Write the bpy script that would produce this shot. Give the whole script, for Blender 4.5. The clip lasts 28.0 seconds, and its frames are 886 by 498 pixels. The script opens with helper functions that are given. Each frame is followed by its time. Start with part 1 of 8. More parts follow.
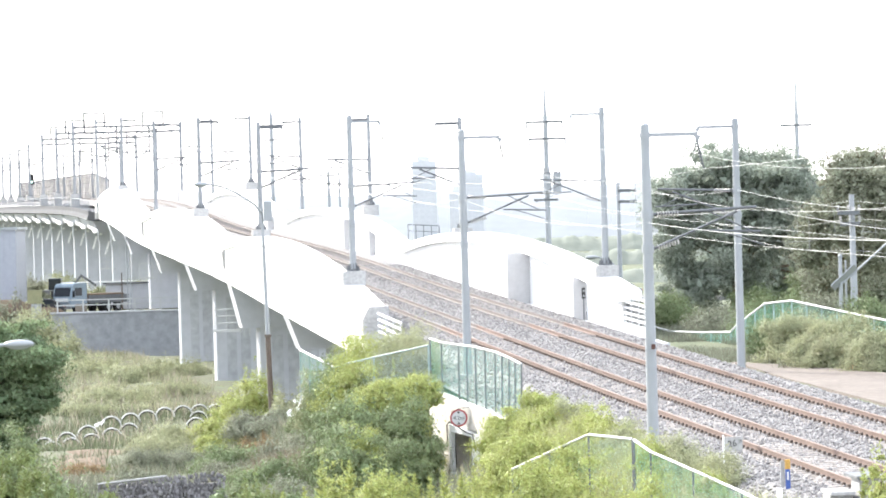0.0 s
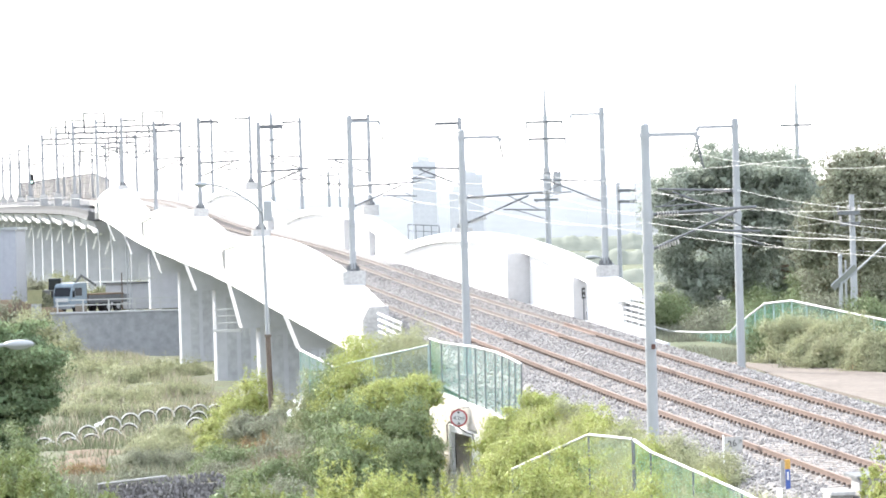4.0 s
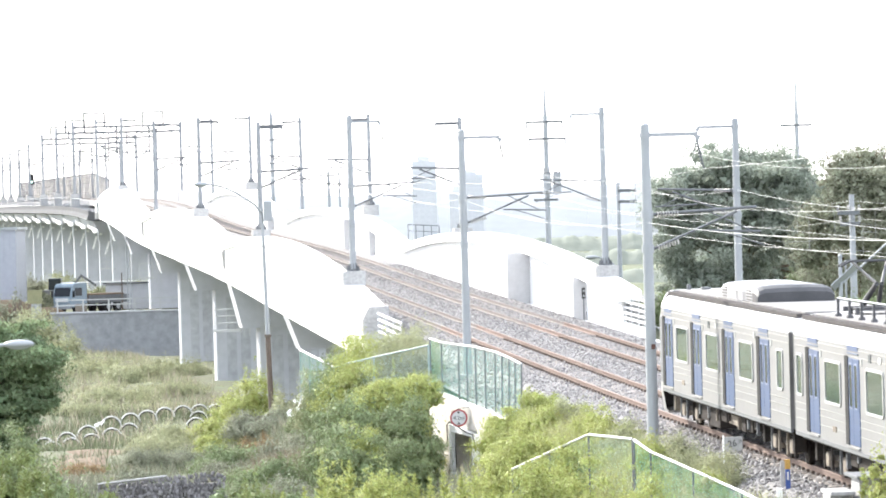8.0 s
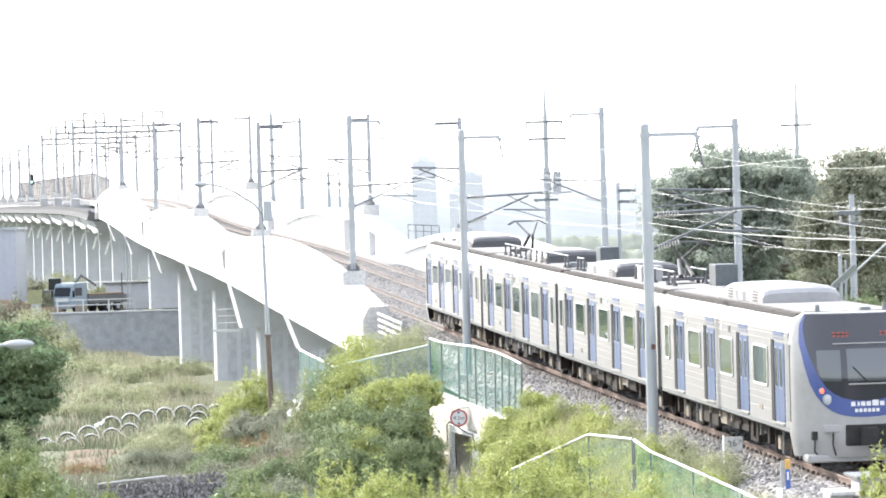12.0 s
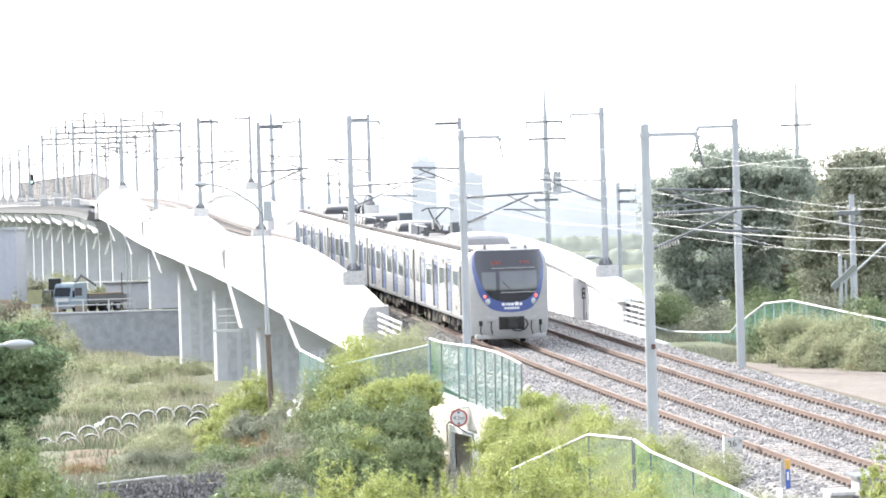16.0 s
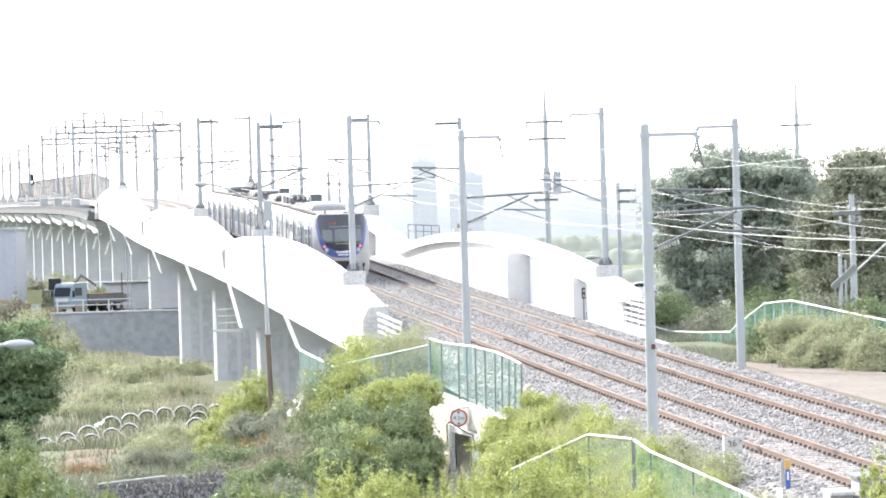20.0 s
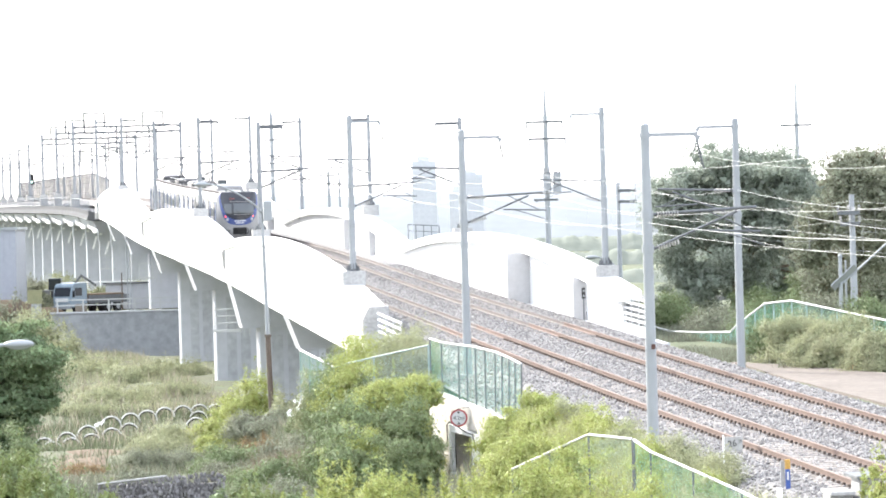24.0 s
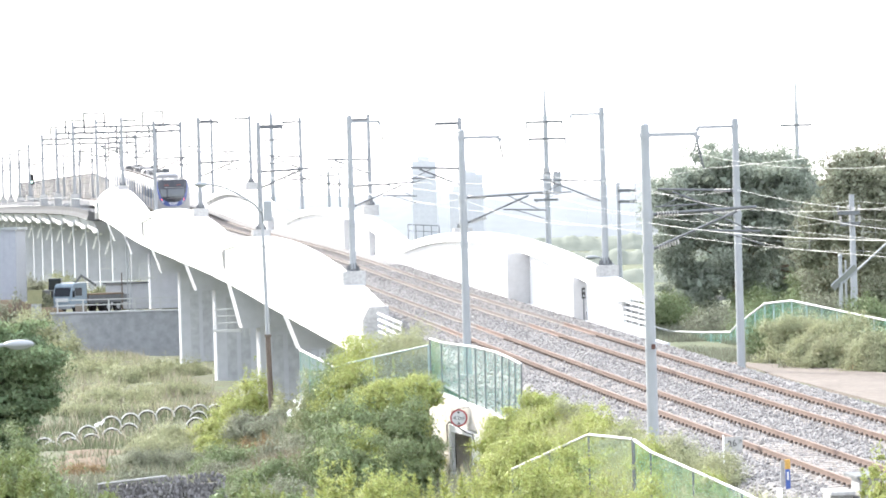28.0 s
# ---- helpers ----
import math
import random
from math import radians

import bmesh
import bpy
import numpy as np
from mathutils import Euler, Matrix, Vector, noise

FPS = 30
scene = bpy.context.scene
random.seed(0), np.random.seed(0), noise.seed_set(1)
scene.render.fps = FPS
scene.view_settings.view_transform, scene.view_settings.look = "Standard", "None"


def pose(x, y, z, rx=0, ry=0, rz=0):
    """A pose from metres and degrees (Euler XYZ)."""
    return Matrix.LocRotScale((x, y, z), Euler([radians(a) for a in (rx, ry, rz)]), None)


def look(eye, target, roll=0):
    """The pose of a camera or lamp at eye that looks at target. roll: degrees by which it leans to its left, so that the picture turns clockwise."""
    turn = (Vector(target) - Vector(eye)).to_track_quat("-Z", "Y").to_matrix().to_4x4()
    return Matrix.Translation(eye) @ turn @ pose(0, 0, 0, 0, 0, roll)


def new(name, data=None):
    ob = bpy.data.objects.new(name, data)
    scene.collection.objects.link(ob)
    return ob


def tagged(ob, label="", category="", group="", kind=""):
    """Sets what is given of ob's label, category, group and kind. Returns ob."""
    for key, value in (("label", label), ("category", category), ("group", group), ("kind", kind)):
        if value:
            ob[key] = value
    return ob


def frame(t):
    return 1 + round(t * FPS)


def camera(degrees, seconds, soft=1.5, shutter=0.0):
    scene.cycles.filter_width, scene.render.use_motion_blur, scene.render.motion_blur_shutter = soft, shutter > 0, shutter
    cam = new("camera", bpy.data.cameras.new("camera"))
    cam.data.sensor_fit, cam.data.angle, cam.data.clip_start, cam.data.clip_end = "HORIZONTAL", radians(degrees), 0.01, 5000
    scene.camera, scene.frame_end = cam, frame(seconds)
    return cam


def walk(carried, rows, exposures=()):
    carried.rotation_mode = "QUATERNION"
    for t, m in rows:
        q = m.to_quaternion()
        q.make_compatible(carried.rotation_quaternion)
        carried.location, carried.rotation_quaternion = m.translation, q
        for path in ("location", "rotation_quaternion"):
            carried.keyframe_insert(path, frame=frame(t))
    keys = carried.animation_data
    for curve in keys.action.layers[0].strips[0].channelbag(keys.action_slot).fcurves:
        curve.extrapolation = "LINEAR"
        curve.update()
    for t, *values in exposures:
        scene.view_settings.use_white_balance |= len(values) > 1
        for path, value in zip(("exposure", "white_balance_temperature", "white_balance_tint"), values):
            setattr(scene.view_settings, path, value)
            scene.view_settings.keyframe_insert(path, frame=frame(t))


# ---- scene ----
cam = camera(12.434, 28.0, soft=1.8)
walk(cam, [(0.0, pose(0, 0, 6.07, 89.67, 1.62, 0)), (28.0, pose(0, 0, 6.07, 89.67, 1.62, 0))], exposures=[(0.0, 1.28), (28.0, 1.28)])

# ---- light: hazy low sun from the left, beyond the scene ----
SUN_DIR = Vector((-0.56, 0.65, 0.51)).normalized()
world = bpy.data.worlds.new("hazy_sky")
scene.world = world
world.use_nodes = True
sky = world.node_tree.nodes.new("ShaderNodeTexSky")
sky.sky_type = "NISHITA"
sky.sun_disc = False
sky.sun_elevation = math.asin(SUN_DIR.z)
sky.sun_rotation = math.atan2(SUN_DIR.x, SUN_DIR.y)
sky.air_density, sky.dust_density, sky.ozone_density, sky.altitude = 1.0, 1.5, 1.0, 20
bg = world.node_tree.nodes["Background"]
bg.inputs[1].default_value = 0.15
# the haze of the morning whitens the whole sky evenly
haze = world.node_tree.nodes.new("ShaderNodeMix")
haze.data_type = "RGBA"
haze.inputs[0].default_value = 0.6
haze.inputs[7].default_value = (11.0, 11.5, 12.5, 1)
world.node_tree.links.new(sky.outputs[0], haze.inputs[6])
world.node_tree.links.new(haze.outputs[2], bg.inputs[0])
sun_data = bpy.data.lights.new("sun", "SUN")
sun_data.energy, sun_data.angle, sun_data.color = 4.8, radians(1.5), (1.0, 0.955, 0.88)
sun = new("sun", sun_data)
sun.matrix_world = look(SUN_DIR * 100, (0, 0, 0))


# ---- materials ----
def surf(name, c1, c2, scale=1.0, rough=0.7, metal=0.0, bump=0.2, fine=8.0, spread=0.25, streak=0.0, island=0.0, objrand=0.0, translucent=0.0, grain=0.15):
    """Two colours mixed by a coarse noise, a fine grain, a little relief; streak stretches the coarse noise upright."""
    m = bpy.data.materials.new(name)
    m.use_nodes = True
    nt = m.node_tree
    N, L = nt.nodes, nt.links
    p = N["Principled BSDF"]
    p.inputs["Roughness"].default_value = rough
    p.inputs["Metallic"].default_value = metal
    if rough >= 0.7 or translucent:
        p.inputs["Specular IOR Level"].default_value = 0.12
    geo = N.new("ShaderNodeNewGeometry")
    vec = geo.outputs["Position"]
    if streak:
        mp = N.new("ShaderNodeMapping")
        mp.inputs["Scale"].default_value = (1, 1, streak)
        L.new(vec, mp.inputs[0])
        vec = mp.outputs[0]
    n1 = N.new("ShaderNodeTexNoise")
    n1.inputs["Scale"].default_value, n1.inputs["Detail"].default_value = scale, 5
    n2 = N.new("ShaderNodeTexNoise")
    n2.inputs["Scale"].default_value, n2.inputs["Detail"].default_value = scale * fine, 3
    L.new(vec, n1.inputs[0]), L.new(geo.outputs["Position"], n2.inputs[0])
    ramp = N.new("ShaderNodeMapRange")
    ramp.inputs[1].default_value, ramp.inputs[2].default_value = 0.5 - spread, 0.5 + spread
    L.new(n1.outputs[0], ramp.inputs[0])
    mix = N.new("ShaderNodeMix")
    mix.data_type = "RGBA"
    mix.inputs[6].default_value, mix.inputs[7].default_value = (*c1, 1), (*c2, 1)
    L.new(ramp.outputs[0], mix.inputs[0])
    out = mix.outputs[2]
    g = N.new("ShaderNodeMapRange")
    g.inputs[1].default_value, g.inputs[2].default_value, g.inputs[3].default_value, g.inputs[4].default_value = 0.3, 0.7, 1 - grain, 1 + grain
    L.new(n2.outputs[0], g.inputs[0])
    val = g.outputs[0]
    for amount, source in ((island, geo.outputs["Random Per Island"]), (objrand, None)):
        if amount:
            if source is None:
                source = N.new("ShaderNodeObjectInfo").outputs["Random"]
            r = N.new("ShaderNodeMapRange")
            r.inputs[3].default_value, r.inputs[4].default_value = 1 - amount, 1 + amount
            L.new(source, r.inputs[0])
            mul = N.new("ShaderNodeMath")
            mul.operation = "MULTIPLY"
            L.new(val, mul.inputs[0]), L.new(r.outputs[0], mul.inputs[1])
            val = mul.outputs[0]
    hsv = N.new("ShaderNodeHueSaturation")
    L.new(val, hsv.inputs["Value"]), L.new(out, hsv.inputs["Color"])
    if island:
        h = N.new("ShaderNodeMapRange")
        h.inputs[3].default_value, h.inputs[4].default_value = 0.5 - island * 0.06, 0.5 + island * 0.06
        L.new(geo.outputs["Random Per Island"], h.inputs[0]), L.new(h.outputs[0], hsv.inputs["Hue"])
    L.new(hsv.outputs[0], p.inputs["Base Color"])
    if bump:
        b = N.new("ShaderNodeBump")
        b.inputs["Strength"].default_value, b.inputs["Distance"].default_value = bump, 0.02
        L.new(n2.outputs[0], b.inputs["Height"]), L.new(b.outputs[0], p.inputs["Normal"])
    if translucent:
        tr = N.new("ShaderNodeBsdfTranslucent")
        ms = N.new("ShaderNodeMixShader")
        ms.inputs[0].default_value = translucent
        L.new(hsv.outputs[0], tr.inputs[0])
        L.new(p.outputs[0], ms.inputs[1]), L.new(tr.outputs[0], ms.inputs[2])
        L.new(ms.outputs[0], N["Material Output"].inputs[0])
    return m


def glass(name, color, rough=0.03, ior=1.5, metal=0.0, spec=0.5):
    """A dark window seen from outside: tinted, glossy."""
    m = bpy.data.materials.new(name)
    m.use_nodes = True
    p = m.node_tree.nodes["Principled BSDF"]
    p.inputs["Base Color"].default_value = (*color, 1)
    p.inputs["Roughness"].default_value, p.inputs["IOR"].default_value = rough, ior
    p.inputs["Specular IOR Level"].default_value = spec
    return m


def clear(name, color, alpha, rough=0.2):
    """A see-through sheet or net: part of the light passes straight on."""
    m = bpy.data.materials.new(name)
    m.use_nodes = True
    N, L = m.node_tree.nodes, m.node_tree.links
    p = N["Principled BSDF"]
    p.inputs["Base Color"].default_value, p.inputs["Roughness"].default_value = (*color, 1), rough
    tp = N.new("ShaderNodeBsdfTransparent")
    ms = N.new("ShaderNodeMixShader")
    ms.inputs[0].default_value = alpha
    L.new(tp.outputs[0], ms.inputs[1]), L.new(p.outputs[0], ms.inputs[2]), L.new(ms.outputs[0], N["Material Output"].inputs[0])
    return m


def lamp_glow(name, color, strength, base=None):
    m = bpy.data.materials.new(name)
    m.use_nodes = True
    p = m.node_tree.nodes["Principled BSDF"]
    p.inputs["Base Color"].default_value = (*(base or color), 1)
    p.inputs["Emission Color"].default_value, p.inputs["Emission Strength"].default_value = (*color, 1), strength
    return m


M = {
    "concrete": surf("weathered_concrete", (0.43, 0.437, 0.462), (0.465, 0.472, 0.497), 0.2, 0.85, bump=0.12, streak=0.3, grain=0.05),
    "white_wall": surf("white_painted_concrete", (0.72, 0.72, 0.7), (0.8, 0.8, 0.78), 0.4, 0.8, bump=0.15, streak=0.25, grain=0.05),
    "anchor": surf("pale_anchor_concrete", (0.47, 0.465, 0.465), (0.5, 0.495, 0.495), 0.6, 0.85, bump=0.05, streak=0.3, grain=0.04),
    "span_concrete": surf("pale_span_concrete", (0.42, 0.42, 0.42), (0.5, 0.5, 0.49), 0.2, 0.85, bump=0.1, grain=0.05),
    # tone raised to stand in for haze over the far viaduct
    "far_concrete": surf("haze_lifted_far_concrete", (0.43, 0.438, 0.463), (0.47, 0.478, 0.503), 0.2, 0.85, bump=0.1, grain=0.05),
    "deck_edge": surf("dark_deck_edge", (0.075, 0.077, 0.083), (0.1, 0.102, 0.108), 0.3, 0.85, bump=0.1, streak=0.3),
    "pier_shade": surf("recess_shade_concrete", (0.37, 0.375, 0.39), (0.41, 0.415, 0.43), 0.25, 0.85, bump=0.1, streak=0.2),
    "plinth": surf("grey_concrete_plinth", (0.3, 0.3, 0.3), (0.4, 0.39, 0.38), 1.2, 0.85, bump=0.3, streak=0.3),
    "dark_concrete": surf("old_retaining_concrete", (0.25, 0.258, 0.275), (0.29, 0.298, 0.313), 0.2, 0.9, bump=0.3, streak=0.25),
    "steel": surf("galvanised_steel", (0.25, 0.265, 0.28), (0.29, 0.305, 0.32), 0.6, 0.5, 0.15, bump=0.0, fine=3.0, streak=0.2, grain=0.05),
    "steel_dark": surf("dull_grey_steel", (0.1, 0.107, 0.115), (0.135, 0.142, 0.15), 2.0, 0.6, 0.3, bump=0.1),
    # darker than the near steel so thin far masts hold against the bright sky
    "far_steel": surf("far_mast_steel", (0.21, 0.22, 0.235), (0.25, 0.26, 0.275), 0.6, 0.6, 0.1, bump=0, grain=0.05),
    "gantry": surf("dull_gantry_steel", (0.085, 0.09, 0.1), (0.11, 0.115, 0.125), 0.6, 0.6, 0.1, bump=0, grain=0.05),
    "clip": surf("dark_rail_fastening", (0.075, 0.06, 0.053), (0.11, 0.09, 0.08), 4.0, 0.8, bump=0),
    "rust": surf("rusty_iron", (0.08, 0.045, 0.04), (0.12, 0.07, 0.06), 3.0, 0.8, 0.2, bump=0.3),
    "rail": surf("rusty_rail_side", (0.14, 0.103, 0.089), (0.18, 0.132, 0.112), 2.0, 0.7, 0.2, bump=0.2),
    "rail_hazed": surf("haze_greyed_rail", (0.15, 0.132, 0.125), (0.18, 0.16, 0.15), 2.0, 0.7, 0.1, bump=0.1),
    "railtop": surf("worn_rail_head", (0.19, 0.145, 0.125), (0.225, 0.172, 0.148), 3.0, 0.7, 0.15, bump=0.05),
    "sleeper": surf("concrete_sleeper", (0.27, 0.245, 0.225), (0.35, 0.32, 0.295), 2.0, 0.9, bump=0.3, objrand=0.12, island=0.0),
    "ballast": surf("grey_ballast_bed", (0.17, 0.165, 0.16), (0.24, 0.232, 0.228), 1.2, 0.95, bump=1.0, fine=14.0),
    "ballast_stone": surf("granite_ballast_stone", (0.192, 0.184, 0.182), (0.285, 0.274, 0.27), 6.0, 0.9, bump=0.2, island=0.35),
    "soil": surf("dry_grass_soil", (0.135, 0.13, 0.092), (0.105, 0.13, 0.078), 0.25, 0.95, bump=0.8),
    "earth": surf("bare_earth", (0.125, 0.093, 0.067), (0.165, 0.125, 0.092), 0.6, 0.95, bump=0.6),
    "pad": surf("dusty_concrete_paving", (0.15, 0.13, 0.115), (0.19, 0.166, 0.147), 0.5, 0.9, bump=0.3),
    "asphalt": surf("asphalt", (0.13, 0.13, 0.13), (0.17, 0.168, 0.165), 0.7, 0.9, bump=0.5),
    "bark": surf("tree_bark", (0.09, 0.07, 0.05), (0.14, 0.11, 0.08), 4.0, 0.95, bump=0.8, streak=0.2),
    # paler than such leaves are: the lift stands in for haze
    "leaf_dark": surf("dark_leaves_haze_lifted", (0.225, 0.26, 0.22), (0.31, 0.34, 0.28), 0.5, 0.6, grain=0.08, bump=0, island=0.35, translucent=0.42),
    "leaf_olive": surf("olive_tree_leaves", (0.185, 0.2, 0.145), (0.25, 0.255, 0.185), 0.6, 0.6, grain=0.08, bump=0, island=0.4, translucent=0.2),
    # darkened so that the thicket's shaded side is in the leaf colour
    "leaf_mid": surf("shrub_leaves", (0.15, 0.19, 0.1), (0.205, 0.245, 0.125), 0.6, 0.55, grain=0.08, bump=0, island=0.35, translucent=0.2),
    "leaf_bright": surf("sunny_yellow_green_leaves", (0.28, 0.315, 0.105), (0.36, 0.38, 0.14), 0.8, 0.55, grain=0.08, bump=0, island=0.35, translucent=0.25),
    "grass": surf("tall_grass", (0.175, 0.19, 0.14), (0.235, 0.235, 0.175), 0.3, 0.7, grain=0.08, bump=0, island=0.35, translucent=0.2),
    "reed": surf("dry_brown_reed", (0.2, 0.165, 0.125), (0.27, 0.225, 0.17), 0.6, 0.8, grain=0.08, bump=0, island=0.3, translucent=0.2),
    "stalk": surf("green_stalk", (0.16, 0.2, 0.08), (0.2, 0.24, 0.1), 2.0, 0.7, bump=0),
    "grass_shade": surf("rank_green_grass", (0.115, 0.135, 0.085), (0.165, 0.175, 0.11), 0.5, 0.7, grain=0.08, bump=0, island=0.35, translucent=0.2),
    "grass_dry": surf("dry_seeding_grass", (0.26, 0.24, 0.19), (0.33, 0.295, 0.235), 0.4, 0.7, grain=0.08, bump=0, island=0.35, translucent=0.3),
    "leaf_pale": surf("feathery_pale_leaves", (0.27, 0.29, 0.175), (0.345, 0.345, 0.215), 0.8, 0.6, grain=0.08, bump=0, island=0.35, translucent=0.25),
    "leaf_dry": surf("dried_leaves", (0.2, 0.14, 0.08), (0.28, 0.2, 0.11), 0.8, 0.7, grain=0.08, bump=0, island=0.3, translucent=0.2),
    "leaf_tree": surf("green_tree_leaves", (0.125, 0.17, 0.1), (0.195, 0.245, 0.13), 0.6, 0.55, grain=0.08, bump=0, island=0.4, translucent=0.35),
    "grass_fresh": surf("fresh_grass", (0.28, 0.295, 0.145), (0.36, 0.355, 0.19), 0.4, 0.7, grain=0.08, bump=0, island=0.35, translucent=0.3),
    "passage": surf("dusty_brown_passage_wall", (0.3, 0.27, 0.25), (0.37, 0.335, 0.31), 0.7, 0.9, bump=0.1, streak=0.3),
    "meadow": surf("sunny_meadow_grass", (0.225, 0.235, 0.155), (0.3, 0.295, 0.195), 0.3, 0.7, grain=0.08, bump=0, island=0.3, translucent=0.25),
    "leaf_fresh": surf("fresh_green_leaves", (0.145, 0.18, 0.07), (0.2, 0.23, 0.09), 0.8, 0.55, grain=0.08, bump=0, island=0.35, translucent=0.25),
    "portal_concrete": surf("stained_portal_concrete", (0.4, 0.37, 0.33), (0.56, 0.53, 0.49), 0.7, 0.85, bump=0.3, streak=0.2),
    "net": clear("green_safety_net", (0.11, 0.31, 0.26), 0.28),
    "chain": clear("chain_link_mesh", (0.28, 0.36, 0.36), 0.25),
    "net_faint": clear("faded_green_net", (0.2, 0.36, 0.3), 0.13),
    "net_thin": clear("thin_green_net", (0.1, 0.32, 0.26), 0.24),
    "noise_panel": clear("grey_noise_panel", (0.185, 0.187, 0.205), 0.55),
    "white_rail": surf("white_painted_rail", (0.74, 0.75, 0.75), (0.82, 0.82, 0.82), 2.0, 0.5, bump=0.05, grain=0.05),
    "pipe": surf("galvanised_fence_rail", (0.4, 0.41, 0.41), (0.48, 0.49, 0.49), 2.0, 0.5, 0.1, bump=0.05, grain=0.05),
    "post": surf("grey_green_fence_post", (0.2, 0.27, 0.26), (0.28, 0.34, 0.33), 2.0, 0.5, 0.2, bump=0.05),
    "wire": surf("pale_wire", (0.3, 0.3, 0.3), (0.36, 0.36, 0.36), 2.0, 0.5, 0.3, bump=0),
    "wire_bright": surf("bare_aluminium_wire", (0.33, 0.33, 0.32), (0.4, 0.4, 0.39), 2.0, 0.5, 0.1, bump=0),
    "wire_dark": surf("dark_wire", (0.16, 0.17, 0.18), (0.22, 0.22, 0.23), 2.0, 0.5, 0.3, bump=0),
    "insulator": surf("brown_grey_insulator", (0.24, 0.24, 0.24), (0.34, 0.33, 0.32), 4.0, 0.35, bump=0),
    "train_side": surf("brushed_stainless_side", (0.186, 0.187, 0.191), (0.209, 0.21, 0.214), 0.6, 0.45, 0.3, bump=0.03, streak=3.0, grain=0.05),
    "train_white": surf("white_roof_paint", (0.62, 0.62, 0.61), (0.7, 0.7, 0.69), 0.8, 0.5, bump=0.03, grain=0.05),
    "ac_cover": surf("stained_pale_air_conditioner_cover", (0.2, 0.2, 0.21), (0.27, 0.265, 0.27), 0.9, 0.5, bump=0.03, grain=0.05),
    "train_roof": surf("grey_roof_cloth", (0.2, 0.195, 0.19), (0.26, 0.25, 0.245), 1.0, 0.75, bump=0.1),
    "train_black": surf("black_roof_strip", (0.035, 0.036, 0.04), (0.06, 0.06, 0.065), 1.5, 0.6, bump=0.1, grain=0.05),
    "door_blue": surf("blue_door_enamel", (0.036, 0.064, 0.14), (0.043, 0.074, 0.158), 0.8, 0.4, bump=0.02, grain=0.05),
    "roof_edge": surf("dark_brown_grey_roof_edge", (0.055, 0.05, 0.05), (0.08, 0.073, 0.072), 1.5, 0.95, bump=0.1, grain=0.05),
    "door_edge": surf("pale_blue_window_edge", (0.17, 0.2, 0.29), (0.2, 0.23, 0.32), 0.8, 0.4, bump=0, grain=0.03),
    "frame_white": surf("white_window_surround", (0.34, 0.34, 0.335), (0.38, 0.38, 0.37), 0.8, 0.5, bump=0, grain=0.04),
    "rib": surf("polished_side_rib", (0.24, 0.236, 0.236), (0.27, 0.265, 0.265), 0.8, 0.4, 0.2, bump=0, grain=0.03),
    "roof_box": surf("dark_blue_grey_roof_case", (0.05, 0.06, 0.068), (0.065, 0.075, 0.083), 1.0, 0.6, bump=0.05),
    "nose_blue": surf("deep_blue_nose_enamel", (0.026, 0.046, 0.16), (0.033, 0.056, 0.185), 0.8, 0.35, bump=0.02, grain=0.05),
    "nose_grey": surf("light_grey_nose_enamel", (0.22, 0.218, 0.218), (0.24, 0.238, 0.238), 0.8, 0.4, bump=0.02, grain=0.05),
    "underframe": surf("dusty_underframe", (0.018, 0.016, 0.015), (0.045, 0.038, 0.034), 1.5, 0.85, bump=0.3),
    "gear_box": surf("dusty_beige_equipment_box", (0.17, 0.145, 0.12), (0.24, 0.21, 0.175), 1.2, 0.8, bump=0.2),
    "win_green": glass("green_tinted_window", (0.06, 0.08, 0.07)),
    "win_dark": glass("dark_window", (0.02, 0.024, 0.03)),
    "screen_black": glass("black_windscreen_mask", (0.018, 0.02, 0.028), 0.06),
    "screen": glass("windscreen", (0.045, 0.052, 0.06), 0.05, spec=0.8),
    "rubber": surf("black_rubber", (0.02, 0.02, 0.02), (0.035, 0.035, 0.035), 3.0, 0.8, bump=0.1),
    "red_glow": lamp_glow("red_tail_lamp", (1.0, 0.09, 0.05), 1.2),
    "led_glow": lamp_glow("dim_red_led_text", (0.6, 0.1, 0.07), 0.22, (0.03, 0.02, 0.02)),
    "signal_glow": lamp_glow("pale_signal_lamp", (0.5, 0.8, 0.7), 0.4),
    "lens": glass("clear_lamp_lens", (0.3, 0.32, 0.33), 0.1),
    "sign_white": surf("white_sign_enamel", (0.5, 0.5, 0.5), (0.56, 0.56, 0.56), 2.0, 0.4, bump=0, grain=0.05),
    "sign_red": surf("red_sign_enamel", (0.3, 0.05, 0.06), (0.36, 0.07, 0.075), 2.0, 0.4, bump=0),
    "sign_black": surf("black_sign_print", (0.03, 0.03, 0.035), (0.05, 0.05, 0.05), 2.0, 0.5, bump=0),
    "sign_blue": surf("blue_enamel", (0.03, 0.07, 0.25), (0.04, 0.085, 0.3), 2.0, 0.4, bump=0),
    "sign_yellow": surf("orange_yellow_enamel", (0.38, 0.22, 0.05), (0.44, 0.26, 0.06), 2.0, 0.4, bump=0),
    "orange": surf("orange_plastic", (0.7, 0.16, 0.06), (0.78, 0.2, 0.08), 2.0, 0.5, bump=0),
    "shed_blue": surf("faded_blue_sheet_metal", (0.28, 0.295, 0.34), (0.31, 0.325, 0.37), 0.3, 0.6, bump=0.1, streak=0.2, grain=0.05),
    "truck_blue": surf("light_blue_truck_paint", (0.19, 0.245, 0.295), (0.22, 0.28, 0.33), 1.0, 0.4, bump=0.02, grain=0.05),
    "car_white": surf("white_car_paint", (0.5, 0.5, 0.5), (0.54, 0.54, 0.54), 1.0, 0.3, bump=0, grain=0.03),
